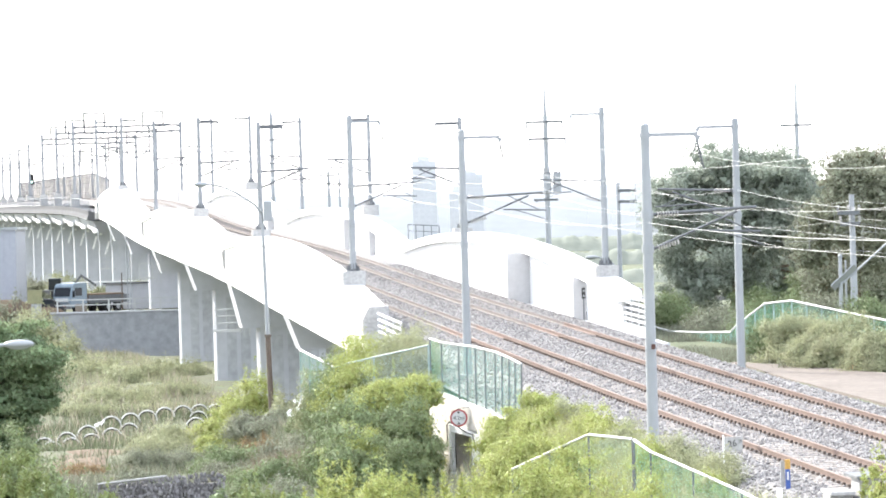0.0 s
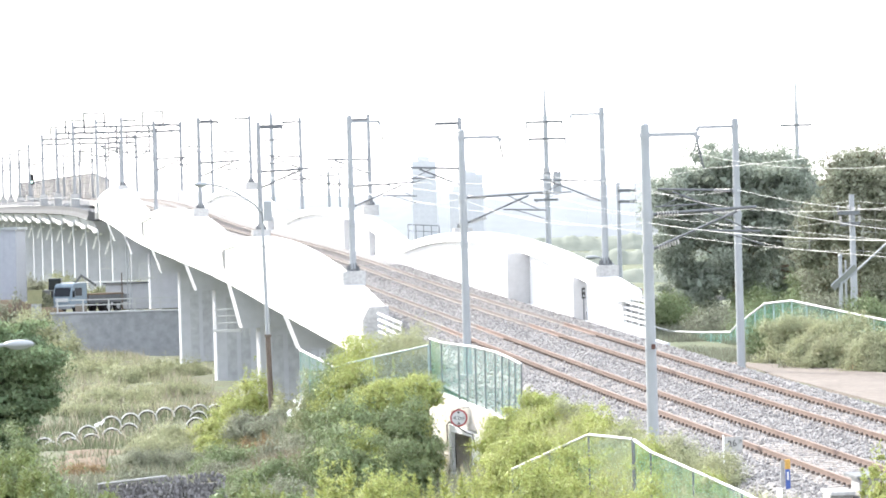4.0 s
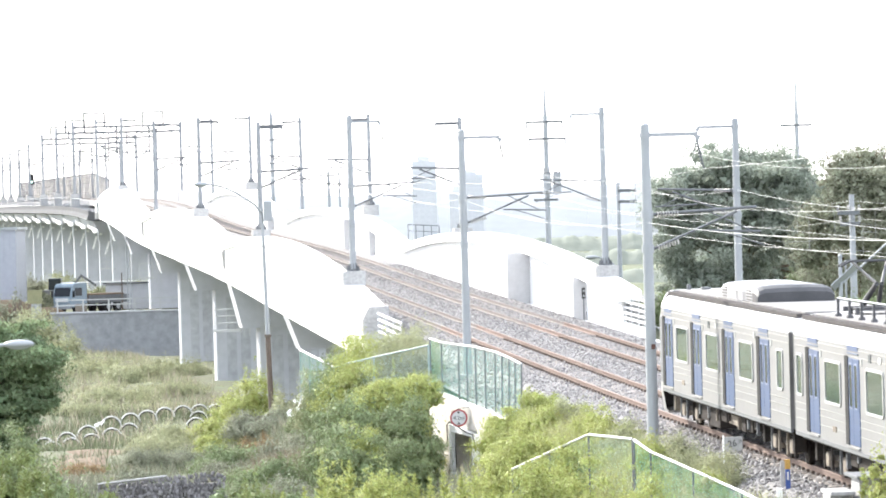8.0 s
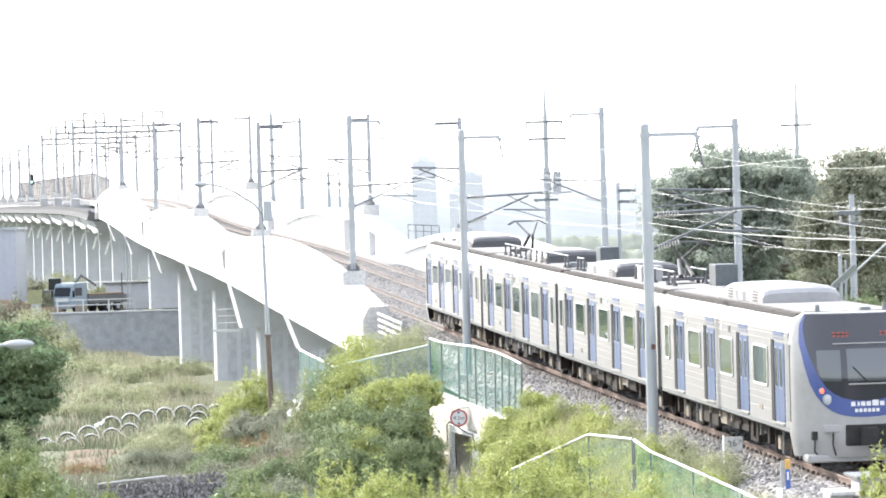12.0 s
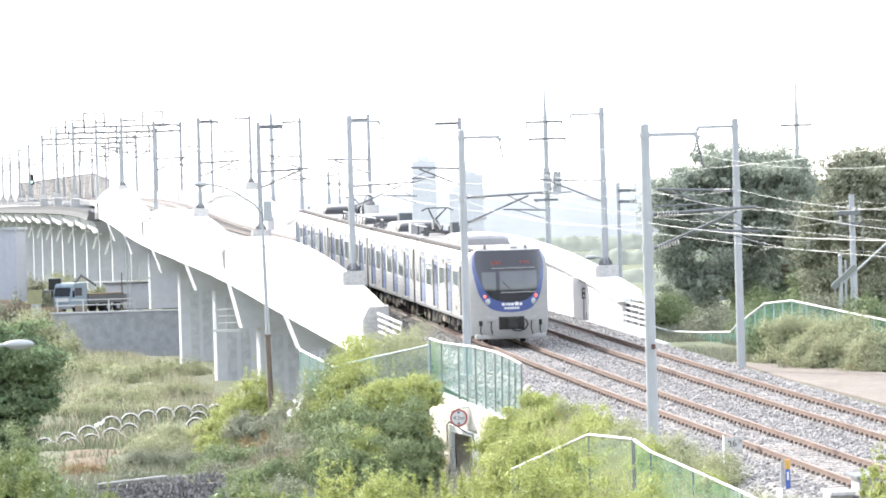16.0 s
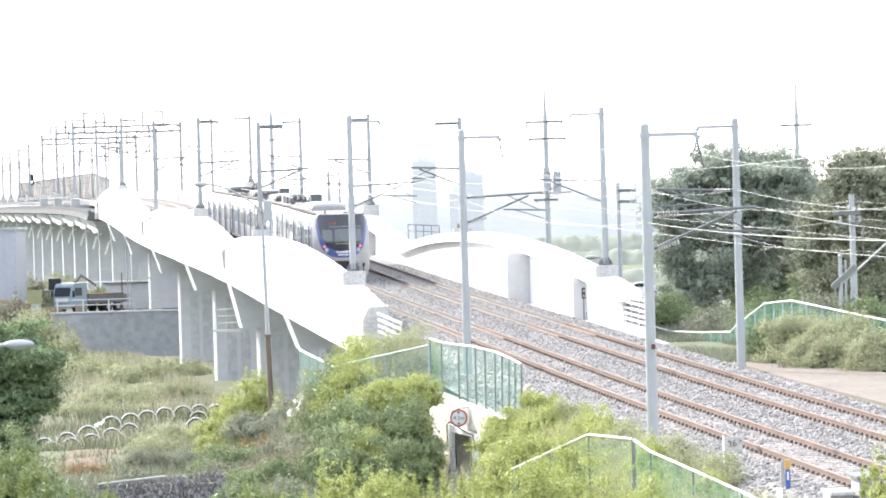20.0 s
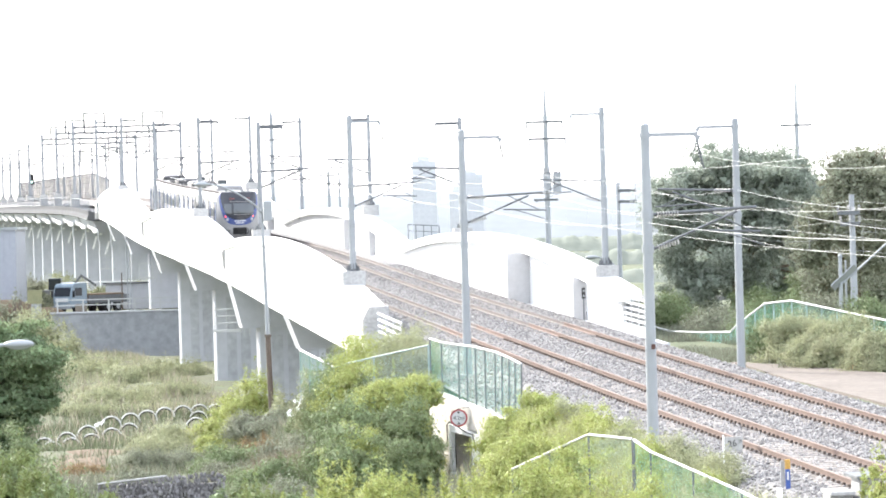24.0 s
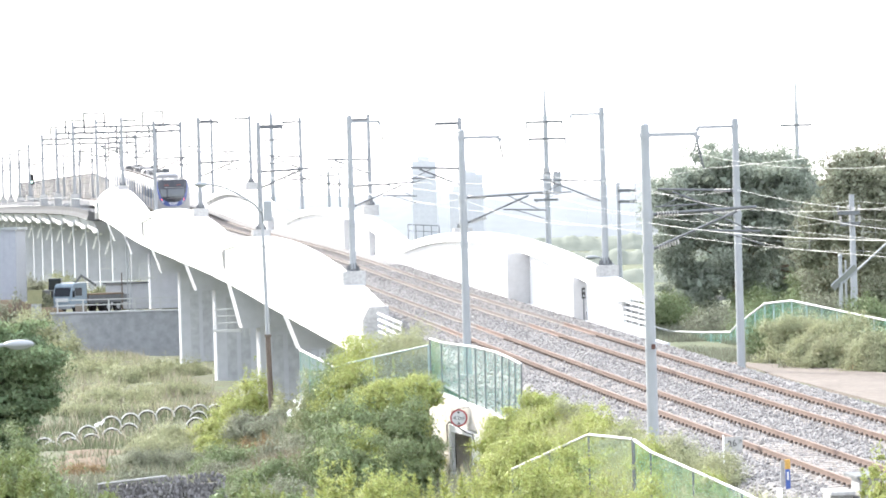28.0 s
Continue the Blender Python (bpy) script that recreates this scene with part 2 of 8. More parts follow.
    "car_silver": surf("silver_grey_car_paint", (0.2, 0.205, 0.21), (0.23, 0.235, 0.24), 1.0, 0.3, 0.3, bump=0, grain=0.03),
    "car_black": surf("black_car_paint", (0.03, 0.03, 0.034), (0.04, 0.04, 0.044), 1.0, 0.25, bump=0, grain=0.03),
    "faded_yellow": surf("faded_yellow_board", (0.2, 0.2, 0.12), (0.24, 0.235, 0.14), 1.0, 0.7, bump=0.05),
    "timber": surf("creosoted_brown_pole", (0.1, 0.08, 0.068), (0.15, 0.12, 0.1), 2.0, 0.85, bump=0.2, streak=0.2),
    # pale, close tones of wall and glass put distance haze into the towers
    "facade": surf("haze_pale_facade", (0.46, 0.47, 0.495), (0.48, 0.49, 0.515), 0.05, 0.8, bump=0, grain=0.05),
    "facade_win": surf("haze_pale_glass", (0.43, 0.44, 0.47), (0.45, 0.46, 0.49), 0.1, 0.4, bump=0, grain=0.05),
    "stone_dark": surf("dark_rubble_stone", (0.13, 0.125, 0.13), (0.24, 0.23, 0.235), 1.5, 0.9, bump=0.6, objrand=0.2),
    "tyre": surf("whitewashed_half_tyre", (0.4, 0.4, 0.39), (0.55, 0.55, 0.53), 2.0, 0.8, bump=0.2),
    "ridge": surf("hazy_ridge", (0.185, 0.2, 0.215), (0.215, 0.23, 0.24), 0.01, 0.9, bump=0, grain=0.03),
    # leaf green is paled so the colour itself holds the distance haze
    "far_green": surf("haze_paled_leaves", (0.25, 0.275, 0.235), (0.295, 0.315, 0.275), 0.03, 0.8, grain=0.08, bump=0, island=0.08, translucent=0.4),
}


# ---- mesh helpers ----
def mesh_of(name, bm, material, smooth=False):
    me = bpy.data.meshes.new(name)
    if smooth:
        # flat ends of round things keep a sharp rim
        for f in bm.faces:
            if len(f.verts) > 4:
                for e in f.edges:
                    e.smooth = False
    bm.to_mesh(me)
    bm.free()
    if smooth:
        me.polygons.foreach_set("use_smooth", [True] * len(me.polygons))
    me.materials.append(M[material] if isinstance(material, str) else material)
    return me


def part(name, bm, material, parent=None, label="", smooth=False):
    """Links a bmesh as ONE mesh object, under a thing or under a part."""
    ob = new(name, mesh_of(name, bm, material, smooth))
    if parent is not None:
        ob.parent = parent
    if label:
        ob["label"] = label
    return ob


def raw(name, verts, faces, material, parent=None):
    me = bpy.data.meshes.new(name)
    me.from_pydata([tuple(v) for v in verts], [], faces)
    me.materials.append(M[material])
    ob = new(name, me)
    if parent is not None:
        ob.parent = parent
    return ob


def quads(name, V, material, parent=None):
    """V: n x k x 3 array, one small face of k corners each; made with foreach_set for speed."""
    n, k = V.shape[:2]
    me = bpy.data.meshes.new(name)
    me.vertices.add(n * k), me.loops.add(n * k), me.polygons.add(n)
    me.vertices.foreach_set("co", np.ascontiguousarray(V, dtype=np.float32).ravel())
    me.loops.foreach_set("vertex_index", np.arange(n * k, dtype=np.int32))
    me.polygons.foreach_set("loop_start", np.arange(0, n * k, k, dtype=np.int32))
    me.update(calc_edges=True)
    me.materials.append(M[material])
    ob = new(name, me)
    if parent is not None:
        ob.parent = parent
    return ob


def box(bm, x0, x1, y0, y1, z0, z1, m=None, bev=0.0):
    r = bmesh.ops.create_cube(bm, size=1.0)
    vs = r["verts"]
    t = Matrix.Translation(((x0 + x1) / 2, (y0 + y1) / 2, (z0 + z1) / 2)) @ Matrix.Diagonal((x1 - x0, y1 - y0, z1 - z0, 1))
    bmesh.ops.transform(bm, matrix=(m @ t) if m is not None else t, verts=vs)
    if bev:
        es = list({e for v in vs for e in v.link_edges})
        bmesh.ops.bevel(bm, geom=es, offset=bev, segments=2, affect="EDGES", profile=0.6)
    return bm


def cyl(bm, a, b, r1, r2=None, seg=10, caps=True):
    """A tapered tube from a to b."""
    a, b = Vector(a), Vector(b)
    d = b - a
    rot = d.to_track_quat("Z", "Y").to_matrix().to_4x4()
    bmesh.ops.create_cone(bm, cap_ends=caps, segments=seg, radius1=r1, radius2=r1 if r2 is None else r2, depth=d.length, matrix=Matrix.Translation((a + b) / 2) @ rot)
    return bm


def ball(bm, c, r, sx=1, sy=1, sz=1, u=10, v=7):
    bmesh.ops.create_uvsphere(bm, u_segments=u, v_segments=v, radius=r, matrix=Matrix.Translation(c) @ Matrix.Diagonal((sx, sy, sz, 1)))
    return bm


def tube(bm, pts, r, seg=6):
    """One continuous round tube along the points."""
    P = [Vector(p) for p in pts]
    rings = []
    for i, p in enumerate(P):
        d = (P[min(i + 1, len(P) - 1)] - P[max(i - 1, 0)]).normalized()
        side = d.cross(Vector((0, 0, 1)) if abs(d.z) < 0.95 else Vector((0, 1, 0))).normalized()
        if rings and side.dot(last) < 0:
            side = -side
        last, upw = side, side.cross(d)
        rings.append([bm.verts.new(p + side * (r * math.cos(math.tau * k / seg)) + upw * (r * math.sin(math.tau * k / seg))) for k in range(seg)])
    for a, b in zip(rings[:-1], rings[1:]):
        for k in range(seg):
            bm.faces.new((a[k], a[(k + 1) % seg], b[(k + 1) % seg], b[k]))
    bm.faces.new(rings[0][::-1]), bm.faces.new(rings[-1])
    bmesh.ops.recalc_face_normals(bm, faces=bm.faces)
    return bm


def prism(bm, poly, axis_from, axis_to, m=None):
    """Extrudes a 2D outline (u, w) along x from axis_from to axis_to; u is y, w is z."""
    a = [bm.verts.new((axis_from, u, w)) for u, w in poly]
    b = [bm.verts.new((axis_to, u, w)) for u, w in poly]
    n = len(poly)
    bm.faces.new(a), bm.faces.new(b[::-1])
    for i in range(n):
        bm.faces.new((a[i], b[i], b[(i + 1) % n], a[(i + 1) % n]))
    if m is not None:
        bmesh.ops.transform(bm, matrix=m, verts=a + b)
    bmesh.ops.recalc_face_normals(bm, faces=bm.faces)
    return bm


def B():
    return bmesh.new()


def thing(name, label, category, group="", kind="", m=None):
    ob = new(name)
    if m is not None:
        ob.matrix_basis = m
    return tagged(ob, label, category, group, kind)


# ---- the line of the railway ----
KNOT = np.array([-300, -80, 0, 50, 100, 150, 200, 250, 300, 350, 400, 450, 1000.0])
CURV = np.array([0, 0.2458, 1.2445, -0.132, 0.2697, 0.0271, 0.3327, -0.3573, -0.0959, 0.4, 0.2, 0.0, 0.0]) * 1e-3
SLOPE = np.array([1.0, 1.1857, 1.0554, 2.3039, 2.4688, 3.3197, 2.5569, 2.6675, 3.4747, 2.6, 1.4, 0.8, 0.8]) * 1e-2
S_AX = np.arange(-300.0, 1000.5, 1.0)


def running(a):
    c = np.concatenate([[0], np.cumsum((a[1:] + a[:-1]) / 2)])
    return c - np.interp(0, S_AX, c)


T_H = 0.0871 + running(np.interp(S_AX, KNOT, CURV))
T_X, T_Y, T_Z = 10.478 - running(np.sin(T_H)), 84.579 + running(np.cos(T_H)), running(np.interp(S_AX, KNOT, SLOPE))
GAP = 3.78  # between the two tracks' middles


def line(s, o=0.0, z=0.0):
    """A point of the railway: s metres along it, o to the right of the first track's middle, z above its rails."""
    h = np.interp(s, S_AX, T_H)
    return Vector((np.interp(s, S_AX, T_X) + o * math.cos(h), np.interp(s, S_AX, T_Y) + o * math.sin(h), np.interp(s, S_AX, T_Z) + z))


def turn(s):
    return float(np.interp(s, S_AX, T_H))


def on_line(s, o=0.0, z=0.0):
    """A pose on the railway: x points to the right of it, y along it."""
    return Matrix.Translation(line(s, o, z)) @ Matrix.Rotation(turn(s), 4, "Z")


def sweep(bm, outline, ss):
    """Sweeps an outline along the railway. outline(s): a list of (o, z)."""
    rows = [[bm.verts.new(line(s, o, z)) for o, z in outline(s)] for s in ss]
    n = len(rows[0])
    for a, b in zip(rows[:-1], rows[1:]):
        for i in range(n):
            bm.faces.new((a[i], a[(i + 1) % n], b[(i + 1) % n], b[i]))
    bm.faces.new(rows[0][::-1]), bm.faces.new(rows[-1])
    bmesh.ops.recalc_face_normals(bm, faces=bm.faces)
    return bm


# ---- ground: one sheet to the horizon ----
def rise(a, b, v):
    t = np.clip((v - a) / (b - a), 0, 1)
    return t * t * (3 - 2 * t)


def ground_z(x, y):
    x, y = np.asarray(x, float), np.asarray(y, float)
    xt, zt = np.interp(y, T_Y, T_X), np.interp(y, T_Y, T_Z)
    d = x - xt
    low = -2.6 - 2.2 * rise(130, 215, y) + 0.25 * np.sin(x * 0.21 + y * 0.13) + 0.18 * np.sin(x * 0.5 - y * 0.31)
    low = low + 3.9 * rise(373.5, 375, y) * rise(-17, -23, x) * rise(900, 600, y)
    low = low + 2.6 * rise(95, 40, y)
    left = np.maximum(low, zt - 0.75 - np.maximum(-3.7 - d, 0) * 0.62)
    right = zt - 0.72 + 0.05 * np.sin(x * 0.9) * np.cos(y * 0.7)
    # the cutting in front of the underpass wall
    xw = -0.62 + (143.4 - y) * 0.17
    cut = rise(xw + 1.4, xw + 0.75, x) * rise(124, 127, y) * rise(148, 144, y)
    left = left * (1 - cut) + np.minimum(left, low) * cut
    emb = np.where(d > 1.9, right, left)
    bank = rise(176, 168, y) * (d <= 1.9) + rise(225, 185, y) * (d > 1.9)
    return low * (1 - bank) + emb * bank


def spaced(edges):
    out = []
    for a, b, n in edges:
        out += list(np.linspace(a, b, n, endpoint=False))
    return np.array(out + [edges[-1][1]])


gx = spaced([(-5000, -300, 10), (-300, -60, 24), (-60, 40, 134), (40, 300, 26), (300, 5000, 10)])
gy = spaced([(-400, 40, 22), (40, 240, 200), (240, 370, 80), (370, 378, 16), (378, 700, 80), (700, 4900, 18)])
GX, GY = np.meshgrid(gx, gy)
GZ = ground_z(GX, GY)
gv = np.stack([GX, GY, GZ], -1).reshape(-1, 3)
nx = len(gx)
gf = [(j * nx + i, j * nx + i + 1, (j + 1) * nx + i + 1, (j + 1) * nx + i) for j in range(len(gy) - 1) for i in range(nx - 1)]
ground = raw("ground", gv, gf, "soil")
ground.data.polygons.foreach_set("use_smooth", [True] * len(gf))
tagged(ground, "rough grassy ground with dry soil falling to a low valley", "ground", kind="structure")

# paved yard beside the line
bm = B()
rows = [((17.0, 0, 24.0), 100), ((14.9, 0, 24.0), 118), ((13.8, 0, 22.0), 128), ((12.6, 0, 17.5), 137), ((11.9, 0, 15.5), 143), ((11.1, 0, 12.5), 150), ((10.7, 0, 11.3), 153)]
top, bot = [], []
for (a, a2, b), y in rows:
    for store, dz in ((top, 0.09), (bot, -0.4)):
        store.append([bm.verts.new((x, y, float(ground_z(x, y)) + dz)) for x in (a, (a * 2 + b) / 3, (a + b * 2) / 3, b)])
for j in range(len(rows) - 1):
    for i in range(3):
        bm.faces.new((top[j][i], top[j][i + 1], top[j + 1][i + 1], top[j + 1][i]))
    bm.faces.new((bot[j][0], top[j][0], top[j + 1][0], bot[j + 1][0])), bm.faces.new((top[j][3], bot[j][3], bot[j + 1][3], top[j + 1][3]))
tagged(part("pavement", bm, "pad"), "pale dusty concrete paving beside the ballast", "paving", kind="structure")

# ---- track: ballast, sleepers, rails ----
NEAR = list(np.arange(-60, 96, 3.0))
WHOLE = list(np.arange(-290, 96, 5.0)) + list(np.arange(96, 700, 8.0))
bm = sweep(B(), lambda s: [(-3.9, -0.85), (-2.2, -0.2), (2.2, -0.2), (GAP - 2.2, -0.21), (GAP + 2.2, -0.2), (GAP + 3.9, -0.85)] if s < 90 else [(-3.0, -0.55), (-2.2, -0.2), (2.2, -0.2), (GAP - 2.2, -0.21), (GAP + 2.2, -0.2), (GAP + 2.9, -0.55)], WHOLE)
ballast = tagged(part("ballast_bed", bm, "ballast"), "pale grey crushed stone ballast under the two tracks", "ballast", kind="structure")


def rail_outline(o):
    return lambda s: [(o - 0.07, -0.165), (o + 0.07, -0.165), (o + 0.015, -0.135), (o + 0.012, -0.05), (o + 0.036, -0.04), (o + 0.036, -0.004), (o - 0.036, -0.004), (o - 0.036, -0.04), (o - 0.012, -0.05), (o - 0.015, -0.135)]


for tr, o in (("railway_track", 0.0), ("railway_track", GAP)):
    track = thing(tr, "ballasted railway track with rusty rails on concrete sleepers", "railway track", "the two tracks")
    for side in (-0.7535, 0.7535):
        # the viaduct rails are greyed in colour to stand in for distance haze
        for run, stuff, words in (([s for s in WHOLE if s <= 90], "rail", "rust brown steel rail"), ([s for s in WHOLE if s >= 90], "rail_hazed", "steel rail on the viaduct, brown greyed to stand for haze")):
            r = part("rail", sweep(B(), rail_outline(o + side), run), stuff, track, words)
            part("rail_head", sweep(B(), lambda s, o=o + side: [(o - 0.034, -0.006), (o + 0.034, -0.006), (o + 0.028, 0.0), (o - 0.028, 0.0)], run), "railtop" if stuff == "rail" else stuff, r, "worn running surface")
    # nearest sleepers singly, the rest joined
    bm = box(box(box(B(), -1.2, 1.2, -0.13, 0.13, -0.36, -0.165, bev=0.015), -0.85, -0.65, -0.09, 0.09, -0.165, -0.14), 0.65, 0.85, -0.09, 0.09, -0.165, -0.14)
    me = mesh_of("sleeper", bm, "sleeper")
    for i in range(140):
        sl = new("sleeper", me)
        sl.parent = track
        sl.matrix_basis = on_line(-6 + i * 0.62, o, 0.005 if i < 45 else -0.02)
    bm = B()
    for i in range(140):
        mm = on_line(-6 + i * 0.62, o)
        for x in (-0.87, -0.635, 0.635, 0.87):
            p = [mm @ Vector((x + dx, dy, dz)) for dz in (-0.17, -0.09) for dx, dy in ((-0.035, -0.065), (0.035, -0.065), (0.035, 0.065), (-0.035, 0.065))]
            vv = [bm.verts.new(q) for q in p]
            bm.faces.new(vv[4:])
            for k in range(4):
                bm.faces.new((vv[k], vv[(k + 1) % 4], vv[4 + (k + 1) % 4], vv[4 + k]))
    tagged(part("fastening_strip", bm, "clip", track, "small dark rail fastenings"), kind="stuff")
    far, ff = [], []
    for s in list(np.arange(-90, -6, 0.62)) + list(np.arange(-6 + 140 * 0.62, 330, 0.62)):
        k = len(far)
        for dy in (-0.12, 0.12):
            for dx in (-1.2, 1.2):
                for dz in (-0.3, -0.188):
                    far.append(on_line(s, o) @ Vector((dx, dy, dz)))
        ff += [(k + 1, k + 3, k + 7, k + 5), (k, k + 1, k + 5, k + 4), (k + 2, k + 6, k + 7, k + 3), (k, k + 2, k + 3, k + 1), (k + 4, k + 5, k + 7, k + 6)]
    tagged(raw("sleeper_bed", far, ff, "sleeper", track), kind="stuff")


# loose ballast stones over the bed
def stones(name, n, s0, s1, o0, o1, size, label):
    rng = np.random.default_rng(5)
    s = s0 + (s1 - s0) * rng.random(n) ** 1.4
    o = rng.uniform(o0, o1, n)
    h = np.interp(s, S_AX, T_H)
    lift = np.where(o < -2.2, -(-2.2 - o) * 0.382, 0) + np.where(o > GAP + 2.2, -(o - GAP - 2.2) * 0.382, 0)
    c = np.stack([np.interp(s, S_AX, T_X) + o * np.cos(h), np.interp(s, S_AX, T_Y) + o * np.sin(h), np.interp(s, S_AX, T_Z) - 0.2 + lift + rng.uniform(-0.01, 0.02, n)], 1)
    base = np.array([(1, 0, 0), (-1, 0, 0), (0, 1, 0), (0, -1, 0), (0, 0, 1), (0, 0, -0.6)], float)
    P = base[None] * rng.uniform(0.6, 1.3, (n, 6, 1)) * (size * rng.uniform(0.6, 1.5, (n, 1, 1)))
    a = rng.uniform(0, 6.283, n)
    R = np.zeros((n, 3, 3))
    R[:, 0, 0], R[:, 0, 1], R[:, 1, 0], R[:, 1, 1], R[:, 2, 2] = np.cos(a), -np.sin(a), np.sin(a), np.cos(a), 1
    b = rng.uniform(-0.7, 0.7, n)
    R2 = np.zeros((n, 3, 3))
    R2[:, 0, 0], R2[:, 0, 2], R2[:, 2, 0], R2[:, 2, 2], R2[:, 1, 1] = np.cos(b), np.sin(b), -np.sin(b), np.cos(b), 1
    V = np.einsum("nij,njk,nlk->nli", R, R2, P) + c[:, None]
    tri = np.array([(0, 2, 4), (2, 1, 4), (1, 3, 4), (3, 0, 4), (2, 0, 5), (1, 2, 5), (3, 1, 5), (0, 3, 5)])
    F = (tri[None] + (np.arange(n) * 6)[:, None, None]).reshape(-1, 3)
    me = bpy.data.meshes.new(name)
    me.vertices.add(n * 6), me.loops.add(n * 24), me.polygons.add(n * 8)
    me.vertices.foreach_set("co", V.astype(np.float32).ravel())
    me.loops.foreach_set("vertex_index", F.astype(np.int32).ravel())
    me.polygons.foreach_set("loop_start", np.arange(0, n * 24, 3, dtype=np.int32))
    me.update(calc_edges=True)
    me.materials.append(M["ballast_stone"])
    tagged(new(name, me), label, "ballast", kind="stuff")


stones("ballast_stones", 78000, -8, 165, -3.8, GAP + 3.8, 0.05, "loose pale grey crushed stones of the ballast")


# ---- viaduct: arched half-through girders, deck, piers ----
def arch(a, b, z0, z1, crest):
    """Height of a girder's top over the rails: low at both ends, highest in the middle."""
    def f(s):
        t = np.clip((s - a) / (b - a), 0, 1)
        return (z0 * (1 - t) + z1 * t) + (crest - (z0 + z1) / 2) * (1 - (2 * t - 1) ** 2)
    return f


def along(a, b, step=2.5):
    return list(np.linspace(a, b, max(2, int(round((b - a) / step)) + 1)))


LEFT_SPANS = [(91, 176.4, 0.9, 1.05, 2.42), (176.7, 259.6, 1.05, 0.95, 2.36), (259.9, 357, 1.1, 0.1, 2.42)]
ANCHORS = [(101.5, 0.65, 3.0), (119.5, 1.2, 5.0), (190.0, 0.45, 3.0), (204.0, 0.6, 4.0), (262.0, 0.6, 3.0)]
RIGHT_SPANS = [(88.0, 174, 1.05, 0.6, 2.6), (174.3, 250, 0.65, 0.8, 2.25), (250.3, 345, 0.8, 0.4, 2.2)]
for a, b, z0, z1, c in LEFT_SPANS:
    f = arch(a, b, z0, z1, c)
    g = thing("bridge_girder", "white arched concrete side girder of the railway viaduct", "bridge girder", "side girders")
    part("end_block", sweep(B(), lambda s: [(-3.7, -1.3), (-3.15, -1.2), (-3.0, -0.2), (-3.0, f(a) + 0.02), (-3.85, f(a) - 0.02), (-4.15, f(a) - 0.55), (-4.1, -0.4)], [a - 0.9, a]), "plinth", g, "grey octagonal concrete end block")
    part("web", sweep(B(), lambda s: [(-3.95, -1.45), (-3.3, -1.2), (-3.3, f(s) - 0.4), (-3.95, f(s) - 0.45)], along(a, b)), "white_wall", g)
    part("top_flange", sweep(B(), lambda s: [(-4.05, f(s) - 0.45), (-3.1, f(s) - 0.4), (-3.0, f(s) - 0.1), (-3.1, f(s)), (-4.0, f(s)), (-4.05, f(s) - 0.08)], along(a, b)), "white_wall", g)
for a, b, z0, z1, c in RIGHT_SPANS:
    f = arch(a, b, z0, z1, c)
    R = GAP
    g = thing("bridge_girder", "white arched concrete side girder of the railway viaduct", "bridge girder", "side girders")
    part("web", sweep(B(), lambda s: [(R + 3.5, -0.9), (R + 4.2, -1.4), (R + 4.2, f(s) - 0.45), (R + 3.5, f(s) - 0.5)], along(a + (3.4 if a < 100 else 0), b)), "white_wall", g)
    part("top_flange", sweep(B(), lambda s: [(R + 3.15, f(s) - 0.5), (R + 4.25, f(s) - 0.4), (R + 4.25, f(s) - 0.04), (R + 4.2, f(s)), (R + 3.25, f(s) - 0.02), (R + 3.15, f(s) - 0.12)], along(a + (2.6 if a < 100 else 0), b)), "white_wall", g)
    for s, w, length in [q for q in ANCHORS if a < q[0] < b]:
        zt = float(f(s)) - 0.48
        bm = B()
        lo = [bm.verts.new((x, y, -0.62)) for x, y in ((-w, 0), (-0.12, 0), (-0.12, length), (-w, length))]
        mi = [bm.verts.new((x, y, 0.45)) for x, y in ((-w, 0), (0, 0), (0, length), (-w, length))]
        hi = [bm.verts.new((x, y, zt)) for x, y in ((-w, 0), (0, 0), (0, length), (-w, length))]
        bm.faces.new(lo[::-1]), bm.faces.new(hi)
        for p_, q_ in ((lo, mi), (mi, hi)):
            for k in range(4):
                bm.faces.new((p_[k], p_[(k + 1) % 4], q_[(k + 1) % 4], q_[k]))
        bmesh.ops.recalc_face_normals(bm, faces=bm.faces)
        bmesh.ops.transform(bm, matrix=on_line(s, R + 3.55), verts=bm.verts)
        part("anchor_block", bm, "anchor", g, "concrete anchor block inside the girder")

deck = thing("viaduct_deck", "grey concrete viaduct deck with ribs underneath", "viaduct deck", kind="structure")
part("slab", sweep(B(), lambda s: [(-3.4, -1.3), (GAP + 3.6, -1.3), (GAP + 3.6, -0.5), (-3.4, -0.5)], along(80, 348, 4)), "concrete", deck)
part("box_beam", sweep(B(), lambda s: [(-1.9, -2.5), (GAP + 1.9, -2.5), (GAP + 2.6, -1.3), (-2.6, -1.3)], along(96, 348, 4)), "concrete", deck)
for s, low in ((96.0, -2.6), (134.6, -3.3), (174.8, -4.3), (213.8, -3.45), (250.0, -3.4), (296.0, -3.4), (333.0, -3.4)):
    bm = prism(B(), [(-1.5, -1.28), (1.5, -1.28), (1.5, low), (-1.5, low)], -3.15, GAP + 3.1, None)
    # the ends lean outwards to the girders
    for v in bm.verts:
        if v.co.z > -1.5:
            v.co.x += 0.75 * (-1 if v.co.x < 1.9 else 1)
    bmesh.ops.transform(bm, matrix=on_line(s), verts=bm.verts)
    part("crosshead", bm, "concrete", deck, "grey concrete crosshead under the girders")


